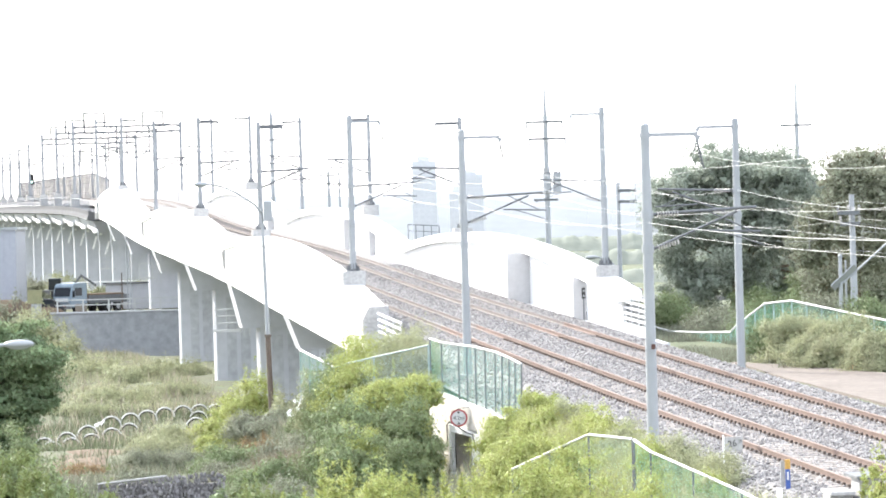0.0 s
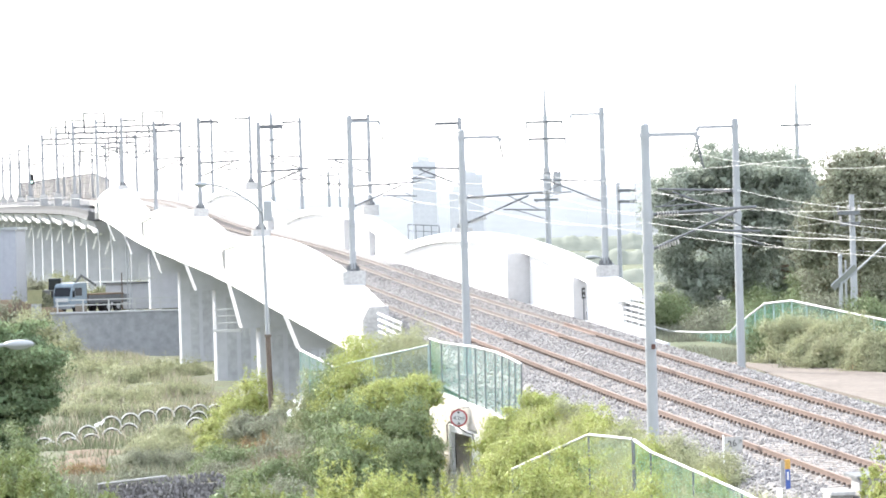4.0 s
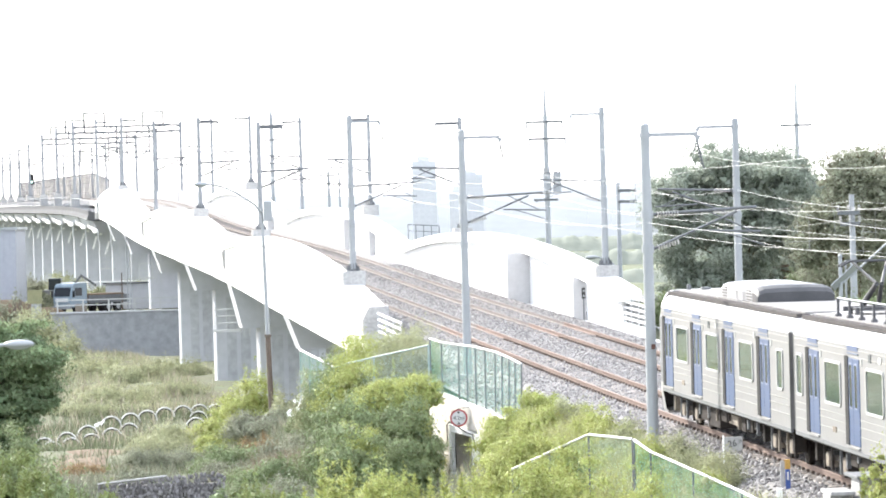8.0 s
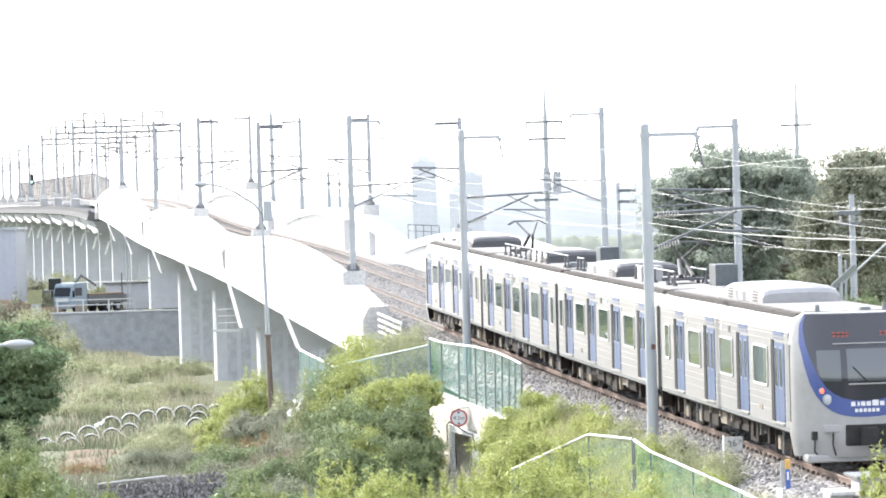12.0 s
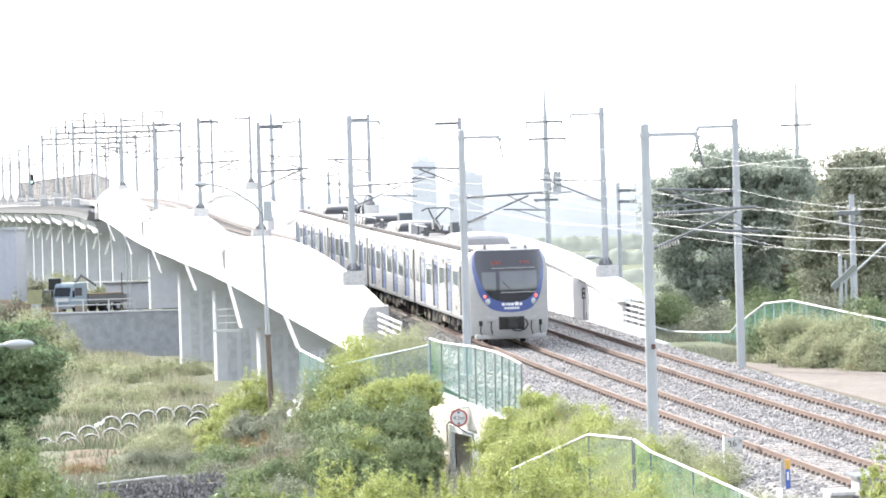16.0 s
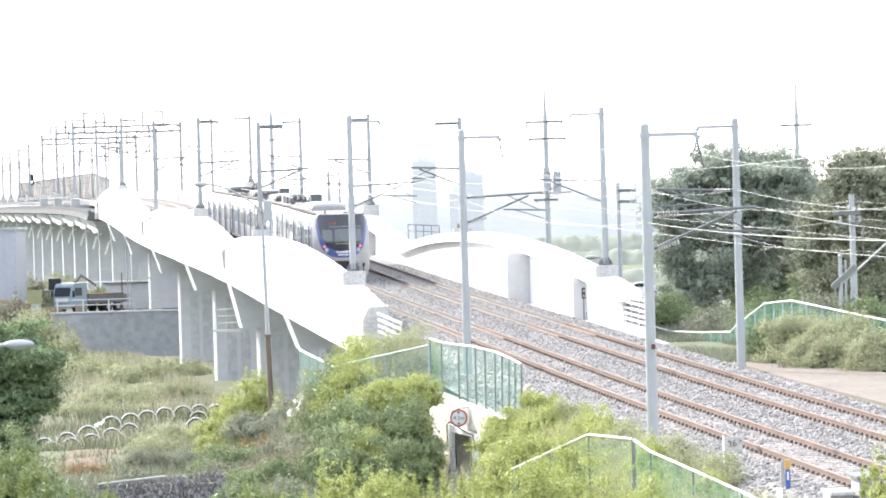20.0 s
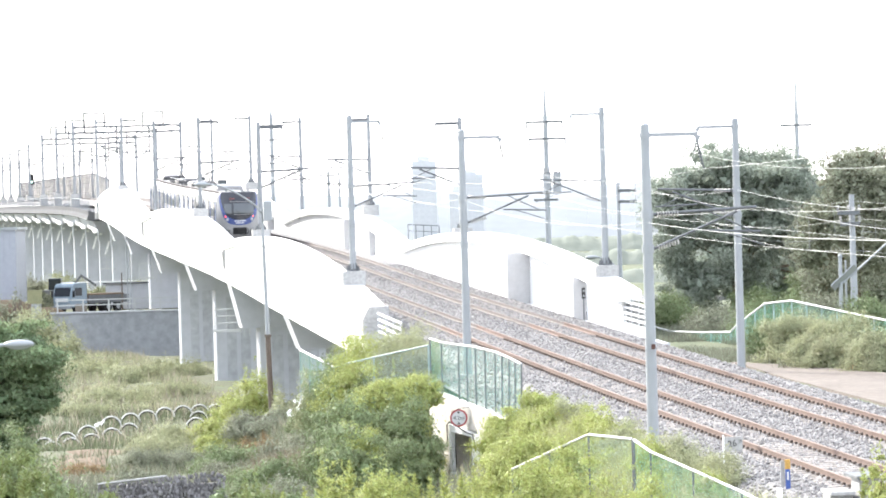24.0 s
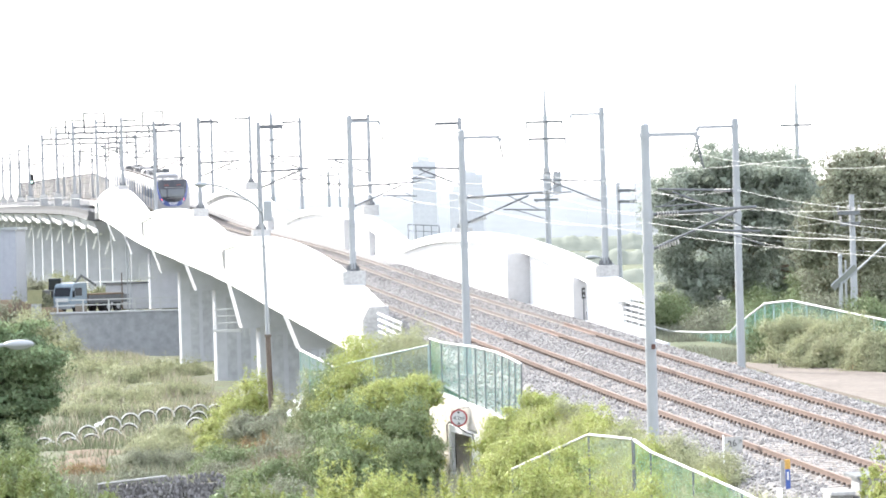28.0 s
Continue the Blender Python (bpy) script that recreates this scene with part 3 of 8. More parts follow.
def pier(s, o, w, d, head=-2.7, foot=None, cap=False, stuff="concrete", label="grey concrete viaduct pier with a chamfered face"):
    p = line(s, o)
    z0 = float(ground_z(p.x, p.y)) - 0.4 if foot is None else foot
    t = thing("viaduct_pier", label, "bridge pier", "viaduct piers", m=on_line(s, o, 0))
    zb = z0 - p.z
    bm = B()
    c = min(w, d) * 0.04
    poly = [(-w / 2 + c, -d / 2), (w / 2 - c, -d / 2), (w / 2, -d / 2 + c), (w / 2, d / 2 - c), (w / 2 - c, d / 2), (-w / 2 + c, d / 2), (-w / 2, d / 2 - c), (-w / 2, -d / 2 + c)]
    lo = [bm.verts.new((x, y, zb)) for x, y in poly]
    hi = [bm.verts.new((x, y, head)) for x, y in poly]
    bm.faces.new(hi), bm.faces.new(lo[::-1])
    for i in range(8):
        bm.faces.new((lo[i], lo[(i + 1) % 8], hi[(i + 1) % 8], hi[i]))
    part("shaft", bm, stuff, t)
    if cap:
        bm = B()
        prism(bm, [(-0.9, head - 1.2), (0.9, head - 1.2), (0.9, head), (-0.9, head)], -w / 2, w / 2, None)
        for v in bm.verts:
            if v.co.z > head - 0.5:
                v.co.x *= 1.7
        part("cap", bm, "concrete", t)
    return t


for s, hd, shift in ((134.6, -3.28, 0.8), (174.8, -4.28, 0.3), (213.8, -3.43, 0.55), (250.0, -3.38, 0.65)):
    for o in (-0.75 + shift, GAP + 1.0):
        t = pier(s, o, 3.3, 2.2, hd)
        p = line(s, o)
        foot = float(ground_z(p.x, p.y)) - 0.4 - p.z
        # darker strips put the shade of the pier face's recesses into colour
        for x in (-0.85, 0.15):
            part("recess_shade_strip", box(B(), x, x + 0.7, -1.13, -1.096, foot, hd - 0.5), "pier_shade", t, "darker strip with recess shade in its colour")
for s in (296.0, 333.0):
    pier(s, 0.6, 4.4, 2.4, -3.38)
for i in range(16):
    s = 357 + i * 25.6
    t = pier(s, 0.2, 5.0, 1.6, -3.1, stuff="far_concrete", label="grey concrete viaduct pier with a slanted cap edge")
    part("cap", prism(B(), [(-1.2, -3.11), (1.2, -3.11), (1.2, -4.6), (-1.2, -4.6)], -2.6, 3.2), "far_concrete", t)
    # white slip carries the sunlight on the slanted cap edge in its colour
    bm = box(B(), -0.11, 0.11, -0.1, 0.1, -5.5, -4.05)
    for v in bm.verts:
        v.co.x += -3.2 if v.co.z < -5 else -2.75
    part("haunch", bm, "white_wall", t, "white slanted slip painted as the sunlit pier cap edge")
    part("bearing", box(B(), -2.5, -2.2, -1.45, -1.21, -3.95, -3.7), "white_wall", t, "pale bearing block")
        # white fin with the shape and colour of sunlight on the beam's flank
    part("sunlit_flank_fin", prism(B(), [(17.0, -2.05), (13.0, -2.6), (6.0, -2.75), (2.0, -3.15), (-4.5, -3.15), (-4.0, -2.8)], -4.35, -4.15), "white_wall", t, "white fin shaped and painted as sunlight on the span beam")

# far viaduct: deck, parapets and one beam for each span
farv = thing("far_viaduct", "hazy grey concrete viaduct with parapets and span beams", "viaduct", kind="structure")
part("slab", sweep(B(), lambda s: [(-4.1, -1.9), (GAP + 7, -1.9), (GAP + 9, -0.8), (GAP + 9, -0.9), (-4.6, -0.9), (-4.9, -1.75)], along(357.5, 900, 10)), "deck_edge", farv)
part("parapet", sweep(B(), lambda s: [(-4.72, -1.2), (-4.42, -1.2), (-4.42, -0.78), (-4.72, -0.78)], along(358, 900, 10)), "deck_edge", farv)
part("parapet", sweep(B(), lambda s: [(GAP + 4.2, -0.8), (GAP + 4.5, -0.8), (GAP + 4.5, 0.75), (GAP + 4.2, 0.75)], along(345.5, 505, 6)), "far_concrete", farv)
for i in range(15):
    s0 = 360 + i * 34
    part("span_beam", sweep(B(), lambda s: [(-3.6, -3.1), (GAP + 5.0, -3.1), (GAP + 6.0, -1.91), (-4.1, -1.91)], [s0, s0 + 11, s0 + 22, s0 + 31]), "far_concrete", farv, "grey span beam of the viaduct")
hand = thing("parapet_railing", "thin grey railing along the far viaduct parapet", "railing")
part("rail", sweep(B(), lambda s: [(-4.6, 0.22), (-4.52, 0.22), (-4.52, 0.3), (-4.6, 0.3)], along(358, 700, 10)), "far_steel", hand)
for i in range(150):
    bm = box(B(), -0.03, 0.03, -0.03, 0.03, -0.8, 0.25)
    bmesh.ops.transform(bm, matrix=on_line(358 + i * 2.4, -4.56), verts=bm.verts)
    part("baluster", bm, "far_steel", hand)


# ---- overhead line: masts, brackets, wires ----
def mast(s, o, side, foot, head, label, plinth=True, bracket=True, reach=2.9, arm=1.38, r=0.16, metal="steel"):
    """side: +1 when its brackets point to the right of the line, -1 to the left. foot, head: heights over the rails."""
    t = thing("catenary_mast", label, "catenary mast", "catenary masts", m=on_line(s, o, 0))
    part("pole", cyl(B(), (0, 0, foot), (0, 0, head), r * 1.04, r * 0.8, 16), metal, t, smooth=True)
    part("collar", cyl(B(), (0, 0, head - 0.32), (0, 0, head - 0.2), r * 0.96, seg=14), metal, t)
    part("pole_cap", cyl(B(), (0, 0, head), (0, 0, head + 0.05), r * 0.84, r * 0.5, 14), metal, t)
    if plinth:
        part("plinth", box(B(), -0.52, 0.52, -0.5, 0.5, foot - 0.75, foot - 0.06, bev=0.03), "plinth", t, "square grey concrete plinth")
        bm = cyl(B(), (0, 0, foot - 0.06), (0, 0, foot + 0.02), r * 2.1, seg=14)
        for a in range(8):
            c, q = math.cos(a * 0.785), math.sin(a * 0.785)
            cyl(bm, (c * r * 1.75, q * r * 1.75, foot), (c * r * 1.75, q * r * 1.75, foot + 0.16), 0.025, seg=6)
            cyl(bm, (c * r * 1.6, q * r * 1.6, foot + 0.02), (c * r * 1.0, q * r * 1.0, foot + 0.3), 0.03, 0.015, 5)
        part("base_flange", bm, "steel_dark", t)
    else:
        part("footing", box(B(), -0.35, 0.35, -0.35, 0.35, foot - 0.7, foot + 0.02, bev=0.03), "plinth", t)
    # feeder arm with its hanging insulator
    deep, dull = (0.06, "gantry") if metal == "far_steel" else (0.0, metal)
    a = part("feeder_arm", box(B(), min(0, side * arm), max(0, side * arm), -0.04, 0.04, head - 0.3 - deep, head - 0.2), dull, t)
    # three-cornered end plate and the insulator string that leans under the feeder's pull
    bm = B()
    for dy in (-0.025, 0.025):
        bm.verts.new((side * arm - 0.11, dy, head - 0.28)), bm.verts.new((side * arm + 0.11, dy, head - 0.28)), bm.verts.new((side * arm + side * 0.02, dy, head - 0.47))
    bm.verts.ensure_lookup_table()
    v = bm.verts
    for q in ((0, 1, 2), (5, 4, 3), (0, 3, 4, 1), (1, 4, 5, 2), (2, 5, 3, 0)):
        bm.faces.new([v[k] for k in q])
    bmesh.ops.recalc_face_normals(bm, faces=bm.faces)
    part("arm_end", bm, metal, a)
    bm = B()
    for i in range(6):
        cyl(bm, (side * (arm + i * 0.02), 0, head - 0.56 - i * 0.09), (side * (arm + 0.01 + i * 0.02), 0, head - 0.6 - i * 0.09), 0.05, 0.035, 8)
    cyl(bm, (side * arm, 0, head - 0.42), (side * (arm + 0.16), 0, head - 1.17), 0.024, seg=6)
    part("feeder_insulator", bm, "steel_dark", a)
    if bracket:
        z1, z2 = 5.92, 5.02
        far = metal == "far_steel"
        k, bar = (1.5, "gantry") if far else (1.0, "steel_dark")
        b = part("cantilever_tube", cyl(B(), (side * r, 0, z1), (side * reach, 0, z1 + 0.12), 0.04 * k, seg=8), bar, t)
        part("cantilever_stay", cyl(B(), (side * r, 0, z2), (side * reach * 0.82, 0, z1 + 0.02), 0.035 * k, seg=8), bar, t)
        part("registration_tube", cyl(B(), (side * reach * 0.5, 0, 5.46), (side * (reach + 0.1), 0, 5.4), 0.028 * k, seg=8), bar, b)
        part("steady_arm", tube(B(), [(side * (reach * 0.62), 0, 5.45), (side * (reach * 0.8), 0, 5.3), (side * (reach + 0.15), 0, 5.05)], 0.016 * k), bar, b)
        part("drop_bar", cyl(B(), (side * reach * 0.55, 0, z1 + 0.05), (side * reach * 0.95, 0, 5.42), 0.02 * k, seg=6), bar, b)
        for z, dx in ((z1, 0.0), (z2, 0.25)):
            bm = B()
            for i in range(8):
                x = r + 0.12 + i * 0.075
                cyl(bm, (side * x, 0, z + dx * (x - r)), (side * (x + 0.035), 0, z + dx * (x + 0.035 - r)), 0.085, 0.05, 10)
            part("insulator", bm, "insulator", t)
        part("clamp", cyl(B(), (0, 0, z1 - 0.1), (0, 0, z1 + 0.1), r * 1.1, seg=12), metal, t)
        part("clamp", cyl(B(), (0, 0, z2 - 0.1), (0, 0, z2 + 0.1), r * 1.1, seg=12), metal, t)
    return t


LEFT_MASTS = [(22.0, -3.0, -0.45, 8.24, False), (62.5, -3.0, -0.45, 8.33, False), (100.5, -3.5, 2.14, 9.08, True), (153.0, -3.5, 2.62, 8.76, True), (202.5, -3.5, 2.8, 9.06, True), (249.0, -3.5, 1.5, 9.0, True), (302.5, -3.5, 2.9, 9.25, True), (349.5, -4.0, -0.8, 9.0, False)]
RIGHT_MASTS = [(62.5, 7.0, -0.6, 8.49, False), (97.0, 7.5, 2.19, 9.16, True), (147.0, 7.5, 2.59, 8.77, True), (194.0, 7.5, 2.88, 8.96, True), (239.5, 7.5, 1.66, 8.94, False), (287.5, 7.5, 3.21, 9.24, True), (339.5, 7.5, 0.84, 8.89, False)]
for s, o, foot, head, pl in LEFT_MASTS:
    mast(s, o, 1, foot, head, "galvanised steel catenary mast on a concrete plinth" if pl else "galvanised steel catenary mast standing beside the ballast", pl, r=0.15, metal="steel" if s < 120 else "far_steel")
for s, o, foot, head, pl in RIGHT_MASTS:
    mast(s, o, -1, foot, head, "galvanised steel catenary mast on a concrete plinth" if pl else "galvanised steel catenary mast standing beside the ballast", pl, r=0.15, metal="steel" if s < 120 else "far_steel")

# masts and portals of the far viaduct
for s, top in ((396, 8.7), (433, 8.5), (467, 8.3)):
    t = thing("portal_gantry", "hazy grey steel portal gantry spanning the far tracks", "portal gantry", "portal gantries", m=on_line(s, 0, 0))
    for x in (-4.2, 8.4):
        part("post", box(B(), x - 0.16, x + 0.16, -0.16, 0.16, -0.9, top + (0.5 if x < 0 else 0.2)), "far_steel", t)
        part("plinth", box(B(), x - 0.5, x + 0.5, -0.5, 0.5, -1.2, 0.75, bev=0.03), "plinth", t)
    bm = B()
    for z in (top - 0.85, top - 0.15):
        box(bm, -4.2, 8.4, -0.1, 0.1, z - 0.11, z + 0.11)
    part("beam", bm, "gantry", t)
    bm = B()
    for i in range(12):
        x = -4.2 + i * 1.05
        cyl(bm, (x, 0, top - (0.85 if i % 2 else 0.15)), (x + 1.05, 0, top - (0.15 if i % 2 else 0.85)), 0.065, seg=5)
    part("lattice", bm, "gantry", t)
    for x in (0.9, 4.7):
        part("drop_post", box(B(), x - 0.09, x + 0.09, -0.09, 0.09, top - 3.3, top - 0.1), "gantry", t)
        part("cantilever_tube", cyl(B(), (x, 0, top - 2.6), (x - 2.3, 0, top - 2.4), 0.06, seg=6), "gantry", t)
        part("cantilever_stay", cyl(B(), (x, 0, top - 3.2), (x - 2.0, 0, top - 2.45), 0.05, seg=6), "gantry", t)
    for x in ((-2.9, 4.0) if s < 400 else (-3.0,)):
        bm = B()
        for xx in (x, x + 2.4):
            box(bm, xx - 0.1, xx + 0.1, -0.07, 0.07, top - 0.2, top + 1.36)
        box(bm, x - 0.07, x + 2.47, -0.07, 0.07, top + 1.36, top + 1.54)
        part("earth_frame", bm, "gantry", t)
for i, s in enumerate((500, 530, 560, 588, 618)):
    mast(s, -4.4, 1, 0.7, 8.1 - 0.22 * i, "hazy grey catenary mast on the far viaduct", True, r=0.18, metal="far_steel")
for i, s in enumerate((500, 530, 562, 595, 640)):
    mast(s, 8.6, -1, -0.6, 8.3, "hazy grey catenary mast on the far viaduct", False, r=0.17, metal="far_steel")

# noise barrier of the far viaduct, in posts and panels
nb = thing("noise_barrier", "tall hazy grey noise barrier with upright posts", "noise barrier")
for i in range(74):
    s = 536 + i * 4
    top = 3.1 + 1.2 * min(1.0, i / 9)
    bm = box(B(), -0.11, 0.11, -0.13, 0.13, -0.7, top)
    bmesh.ops.transform(bm, matrix=on_line(s, GAP + 5.6), verts=bm.verts)
    part("post", bm, "gantry", nb)
    bm = box(B(), -0.04, 0.04, 0.14, 3.86, -0.6, top - 0.1)
    bmesh.ops.transform(bm, matrix=on_line(s, GAP + 5.6), verts=bm.verts)
    part("panel", bm, "noise_panel", nb)
    for z in (top - 0.2, top - 1.6, top - 3.0):
        bm = box(B(), -0.07, -0.045, 0.14, 3.86, z - 0.045, z + 0.045)
        bmesh.ops.transform(bm, matrix=on_line(s, GAP + 5.6), verts=bm.verts)
        part("rail", bm, "gantry", nb)


# ---- wires ----
def wire(name, pts, r, material, label, category="wire", sag=0.0, n=8):
    """A hanging wire through the points, with a little sag between them."""
    cu = bpy.data.curves.new(name, "CURVE")
    cu.dimensions, cu.bevel_depth, cu.bevel_resolution = "3D", r, 1
    out = []
    for p, q in zip(pts[:-1], pts[1:]):
        for i in range(n):
            u = i / n
            v = Vector(p).lerp(Vector(q), u)
            v.z -= sag * 4 * u * (1 - u)
            out.append(v)
    out.append(Vector(pts[-1]))
    sp = cu.splines.new("POLY")
    sp.points.add(len(out) - 1)
    sp.points.foreach_set("co", [c for v in out for c in (*v, 1)])
    cu.materials.append(M[material])
    return tagged(new(name, cu), label, category, "overhead wires")


LS = [-30.0] + [m[0] for m in LEFT_MASTS] + [396, 433, 467, 500, 530, 560, 588]
RS = [-30.0, 20.0] + [m[0] for m in RIGHT_MASTS] + [396, 433, 467, 500, 530, 562]
for run, r, stuff in ((LS[:4], 0.0065, "wire"), (LS[3:], 0.02, "wire_dark")):
    wire("contact_wire", [line(s, 0.15 * (-1) ** i, 5.02) for i, s in enumerate(run)], r, stuff, "thin contact wire over the first track")
    wire("messenger_wire", [line(s, 0, 6.02) for s in run], r, stuff, "sagging messenger wire over the first track", sag=0.45)
for run, r, stuff in ((RS[:4], 0.0065, "wire"), (RS[3:], 0.02, "wire_dark")):
    wire("contact_wire", [line(s, GAP + 0.15 * (-1) ** i, 5.02) for i, s in enumerate(run)], r, stuff, "thin contact wire over the second track")
    wire("messenger_wire", [line(s, GAP, 6.02) for s in run], r, stuff, "sagging messenger wire over the second track", sag=0.45)
wire("feeder_wire", [line(-30, -1.6, 8.0), line(22, -1.5, 7.07)], 0.007, "wire_bright", "bright feeder wire hung from the mast arms", sag=0.14)
wire("feeder_wire", [line(m[0], m[1] + 1.5, m[3] - 1.17) for m in LEFT_MASTS] + [line(s, -2.8, 7.5) for s in (396, 433, 467, 500, 530, 560)], 0.006, "wire_bright", "bright feeder wire hung from the mast arms", sag=0.5)
wire("feeder_wire", [line(-30, 5.7, 7.3), line(20, 5.7, 7.3)] + [line(m[0], m[1] - 1.5, m[3] - 1.17) for m in RIGHT_MASTS] + [line(s, 6.3, 7.5) for s in (396, 433, 467)], 0.007, "wire_bright", "bright feeder wire hung from the mast arms", sag=0.5)
wire("protection_wire", [line(-28, -3.0, 5.95), line(22, -3.0, 5.7)], 0.008, "wire_bright", "bright protection wire along the masts", sag=0.22)
wire("protection_wire", [line(m[0], m[1], 5.7 if m[0] < 30 else 5.88) for m in LEFT_MASTS], 0.006, "wire_bright", "bright protection wire along the masts", sag=0.4)
wire("protection_wire", [line(-30, 7.0, 5.6), line(20, 7.0, 5.9)] + [line(m[0], m[1], 5.94) for m in RIGHT_MASTS], 0.008, "wire", "thin protection wire along the masts", sag=0.4)
droppers = B()
for seq, o in ((LS, 0.0), (RS, GAP)):
    for a, b in zip(seq[:-1], seq[1:]):
        if b > 260:
            break
        for k in range(1, 8):
            u = k / 8
            s = a + (b - a) * u
            cyl(droppers, line(s, o, 5.02), line(s, o, 6.02 - 1.8 * u * (1 - u)), 0.004, seg=4, caps=False)
tagged(part("dropper_wires", droppers, "wire"), "thin droppers between messenger and contact wires", "wire", kind="stuff")

tag = thing("mast_plate", "small rust red plate strapped to a mast", "plate", m=on_line(22.0, -3.0, 0))
part("plate", box(B(), -0.01, 0.1, -0.19, -0.16, 2.4, 2.53, bev=0.01), "rust", tag)


# ---- the commuter train: four cars ----
SIDE = 1.56


def car_shell(name, y0, y1, label, m=None):
    car = tagged(new(name), label, "train car", "cars of the commuter train")
    outer = [(-SIDE, 0.98), (-SIDE, 3.22), (-1.53, 3.34), (-1.44, 3.47), (-1.3, 3.56), (-1.05, 3.63), (0, 3.68), (1.05, 3.63), (1.3, 3.56), (1.44, 3.47), (1.53, 3.34), (SIDE, 3.22), (SIDE, 0.98)]

    def skin(name, poly, material, label=""):
        bm = B()
        rows = [[bm.verts.new((x, y, z)) for x, z in poly] for y in (y0, y1)]
        n = len(poly)
        for i in range(n - 1):
            bm.faces.new((rows[0][i], rows[0][i + 1], rows[1][i + 1], rows[1][i]))
        bm.faces.new(rows[0]), bm.faces.new(rows[1][::-1])
        bmesh.ops.recalc_face_normals(bm, faces=bm.faces)
        return part(name, bm, material, car, label)

    skin("body", [(-SIDE, 3.22), (-SIDE, 0.98), (SIDE, 0.98), (SIDE, 3.22)] + [], "train_side", "brushed stainless steel body sides")
    skin("roof", [(x, z) for x, z in outer[1:12]], "train_white", "white curved roof edge")
    # dark gutter strips and the grey walking surface
    for sx in (-1, 1):
        part("gutter_strip", box(B(), min(sx * 1.04, sx * 1.36), max(sx * 1.04, sx * 1.36), y0 + 0.05, y1 - 0.05, 3.57, 3.66), "roof_edge", car)
    part("roof_mat", box(B(), -1.1, 1.1, y0 + 0.3, y1 - 0.3, 3.6, 3.695), "train_roof", car)
    for sx in (-1, 1):
        for z, h in ((1.3, 0.018), (1.5, 0.018), (1.66, 0.014), (3.12, 0.025), (2.97, 0.02)):
            part("corrugation", box(B(), min(sx * SIDE, sx * (SIDE + 0.014)), max(sx * SIDE, sx * (SIDE + 0.014)), y0 + 0.1, y1 - 0.1, z, z + h), "rib", car)
        part("side_sill", box(B(), min(sx * 1.5, sx * 1.565), max(sx * 1.5, sx * 1.565), y0 + 0.02, y1 - 0.02, 0.9, 0.985), "steel_dark", car)
    part("floor_frame", box(B(), -1.45, 1.45, y0 + 0.3, y1 - 0.3, 0.82, 0.99), "underframe", car)
    part("centre_sill", box(B(), -0.5, 0.5, y0 + 0.4, y1 - 0.4, 0.33, 0.83), "underframe", car, "dark gear filling the space under the floor")
    return car


def rounded_frame(w, h, t, r, depth, x):
    """A window surround with rounded corners in the plane x, centred on y = z = 0."""
    bm = B()
    pts = []
    for cy, cz, a0 in ((w / 2 - r, h / 2 - r, 0), (-w / 2 + r, h / 2 - r, 90), (-w / 2 + r, -h / 2 + r, 180), (w / 2 - r, -h / 2 + r, 270)):
        for k in range(4):
            a = radians(a0 + 30 * k)
            pts.append((cy, cz, math.cos(a), math.sin(a)))
    rows = []
    for rad, xx in ((r, x), (r, x + depth), (r - t, x + depth), (r - t, x)):
        rows.append([bm.verts.new((xx, cy + ca * rad, cz + sa * rad)) for cy, cz, ca, sa in pts])
    n = len(pts)
    for a, b in zip(rows[:-1], rows[1:]):
        for i in range(n):
            bm.faces.new((a[i], a[(i + 1) % n], b[(i + 1) % n], b[i]))
    bmesh.ops.recalc_face_normals(bm, faces=bm.faces)
    return bm


MESH = {}


def once(key, make):
    if key not in MESH:
        MESH[key] = make()
    return MESH[key]


def linked(name, me, parent, m, label=""):
    ob = new(name, me)
    ob.parent, ob.matrix_basis = parent, m
    if label:
        ob["label"] = label
    return ob


def side_pose(sx, y, z):
    return Matrix.Translation((sx * SIDE, y, z)) @ (Matrix.Rotation(math.pi, 4, "Z") if sx < 0 else Matrix.Identity(4))


def add_window(car, sx, y, w=1.9, h=0.98):
    me = once(("frame", w), lambda: mesh_of("window", rounded_frame(w, h, 0.055, 0.13, 0.03, 0.002), "frame_white"))
    win = linked("window", me, car, side_pose(sx, y, 2.32), "green tinted window in a white rounded frame")
    pm = once(("pane", w), lambda: mesh_of("pane", box(B(), -0.02, 0.012, -w / 2 + 0.05, w / 2 - 0.05, -h / 2 + 0.05, h / 2 - 0.05), "win_green"))
    linked("pane", pm, win, Matrix.Identity(4))


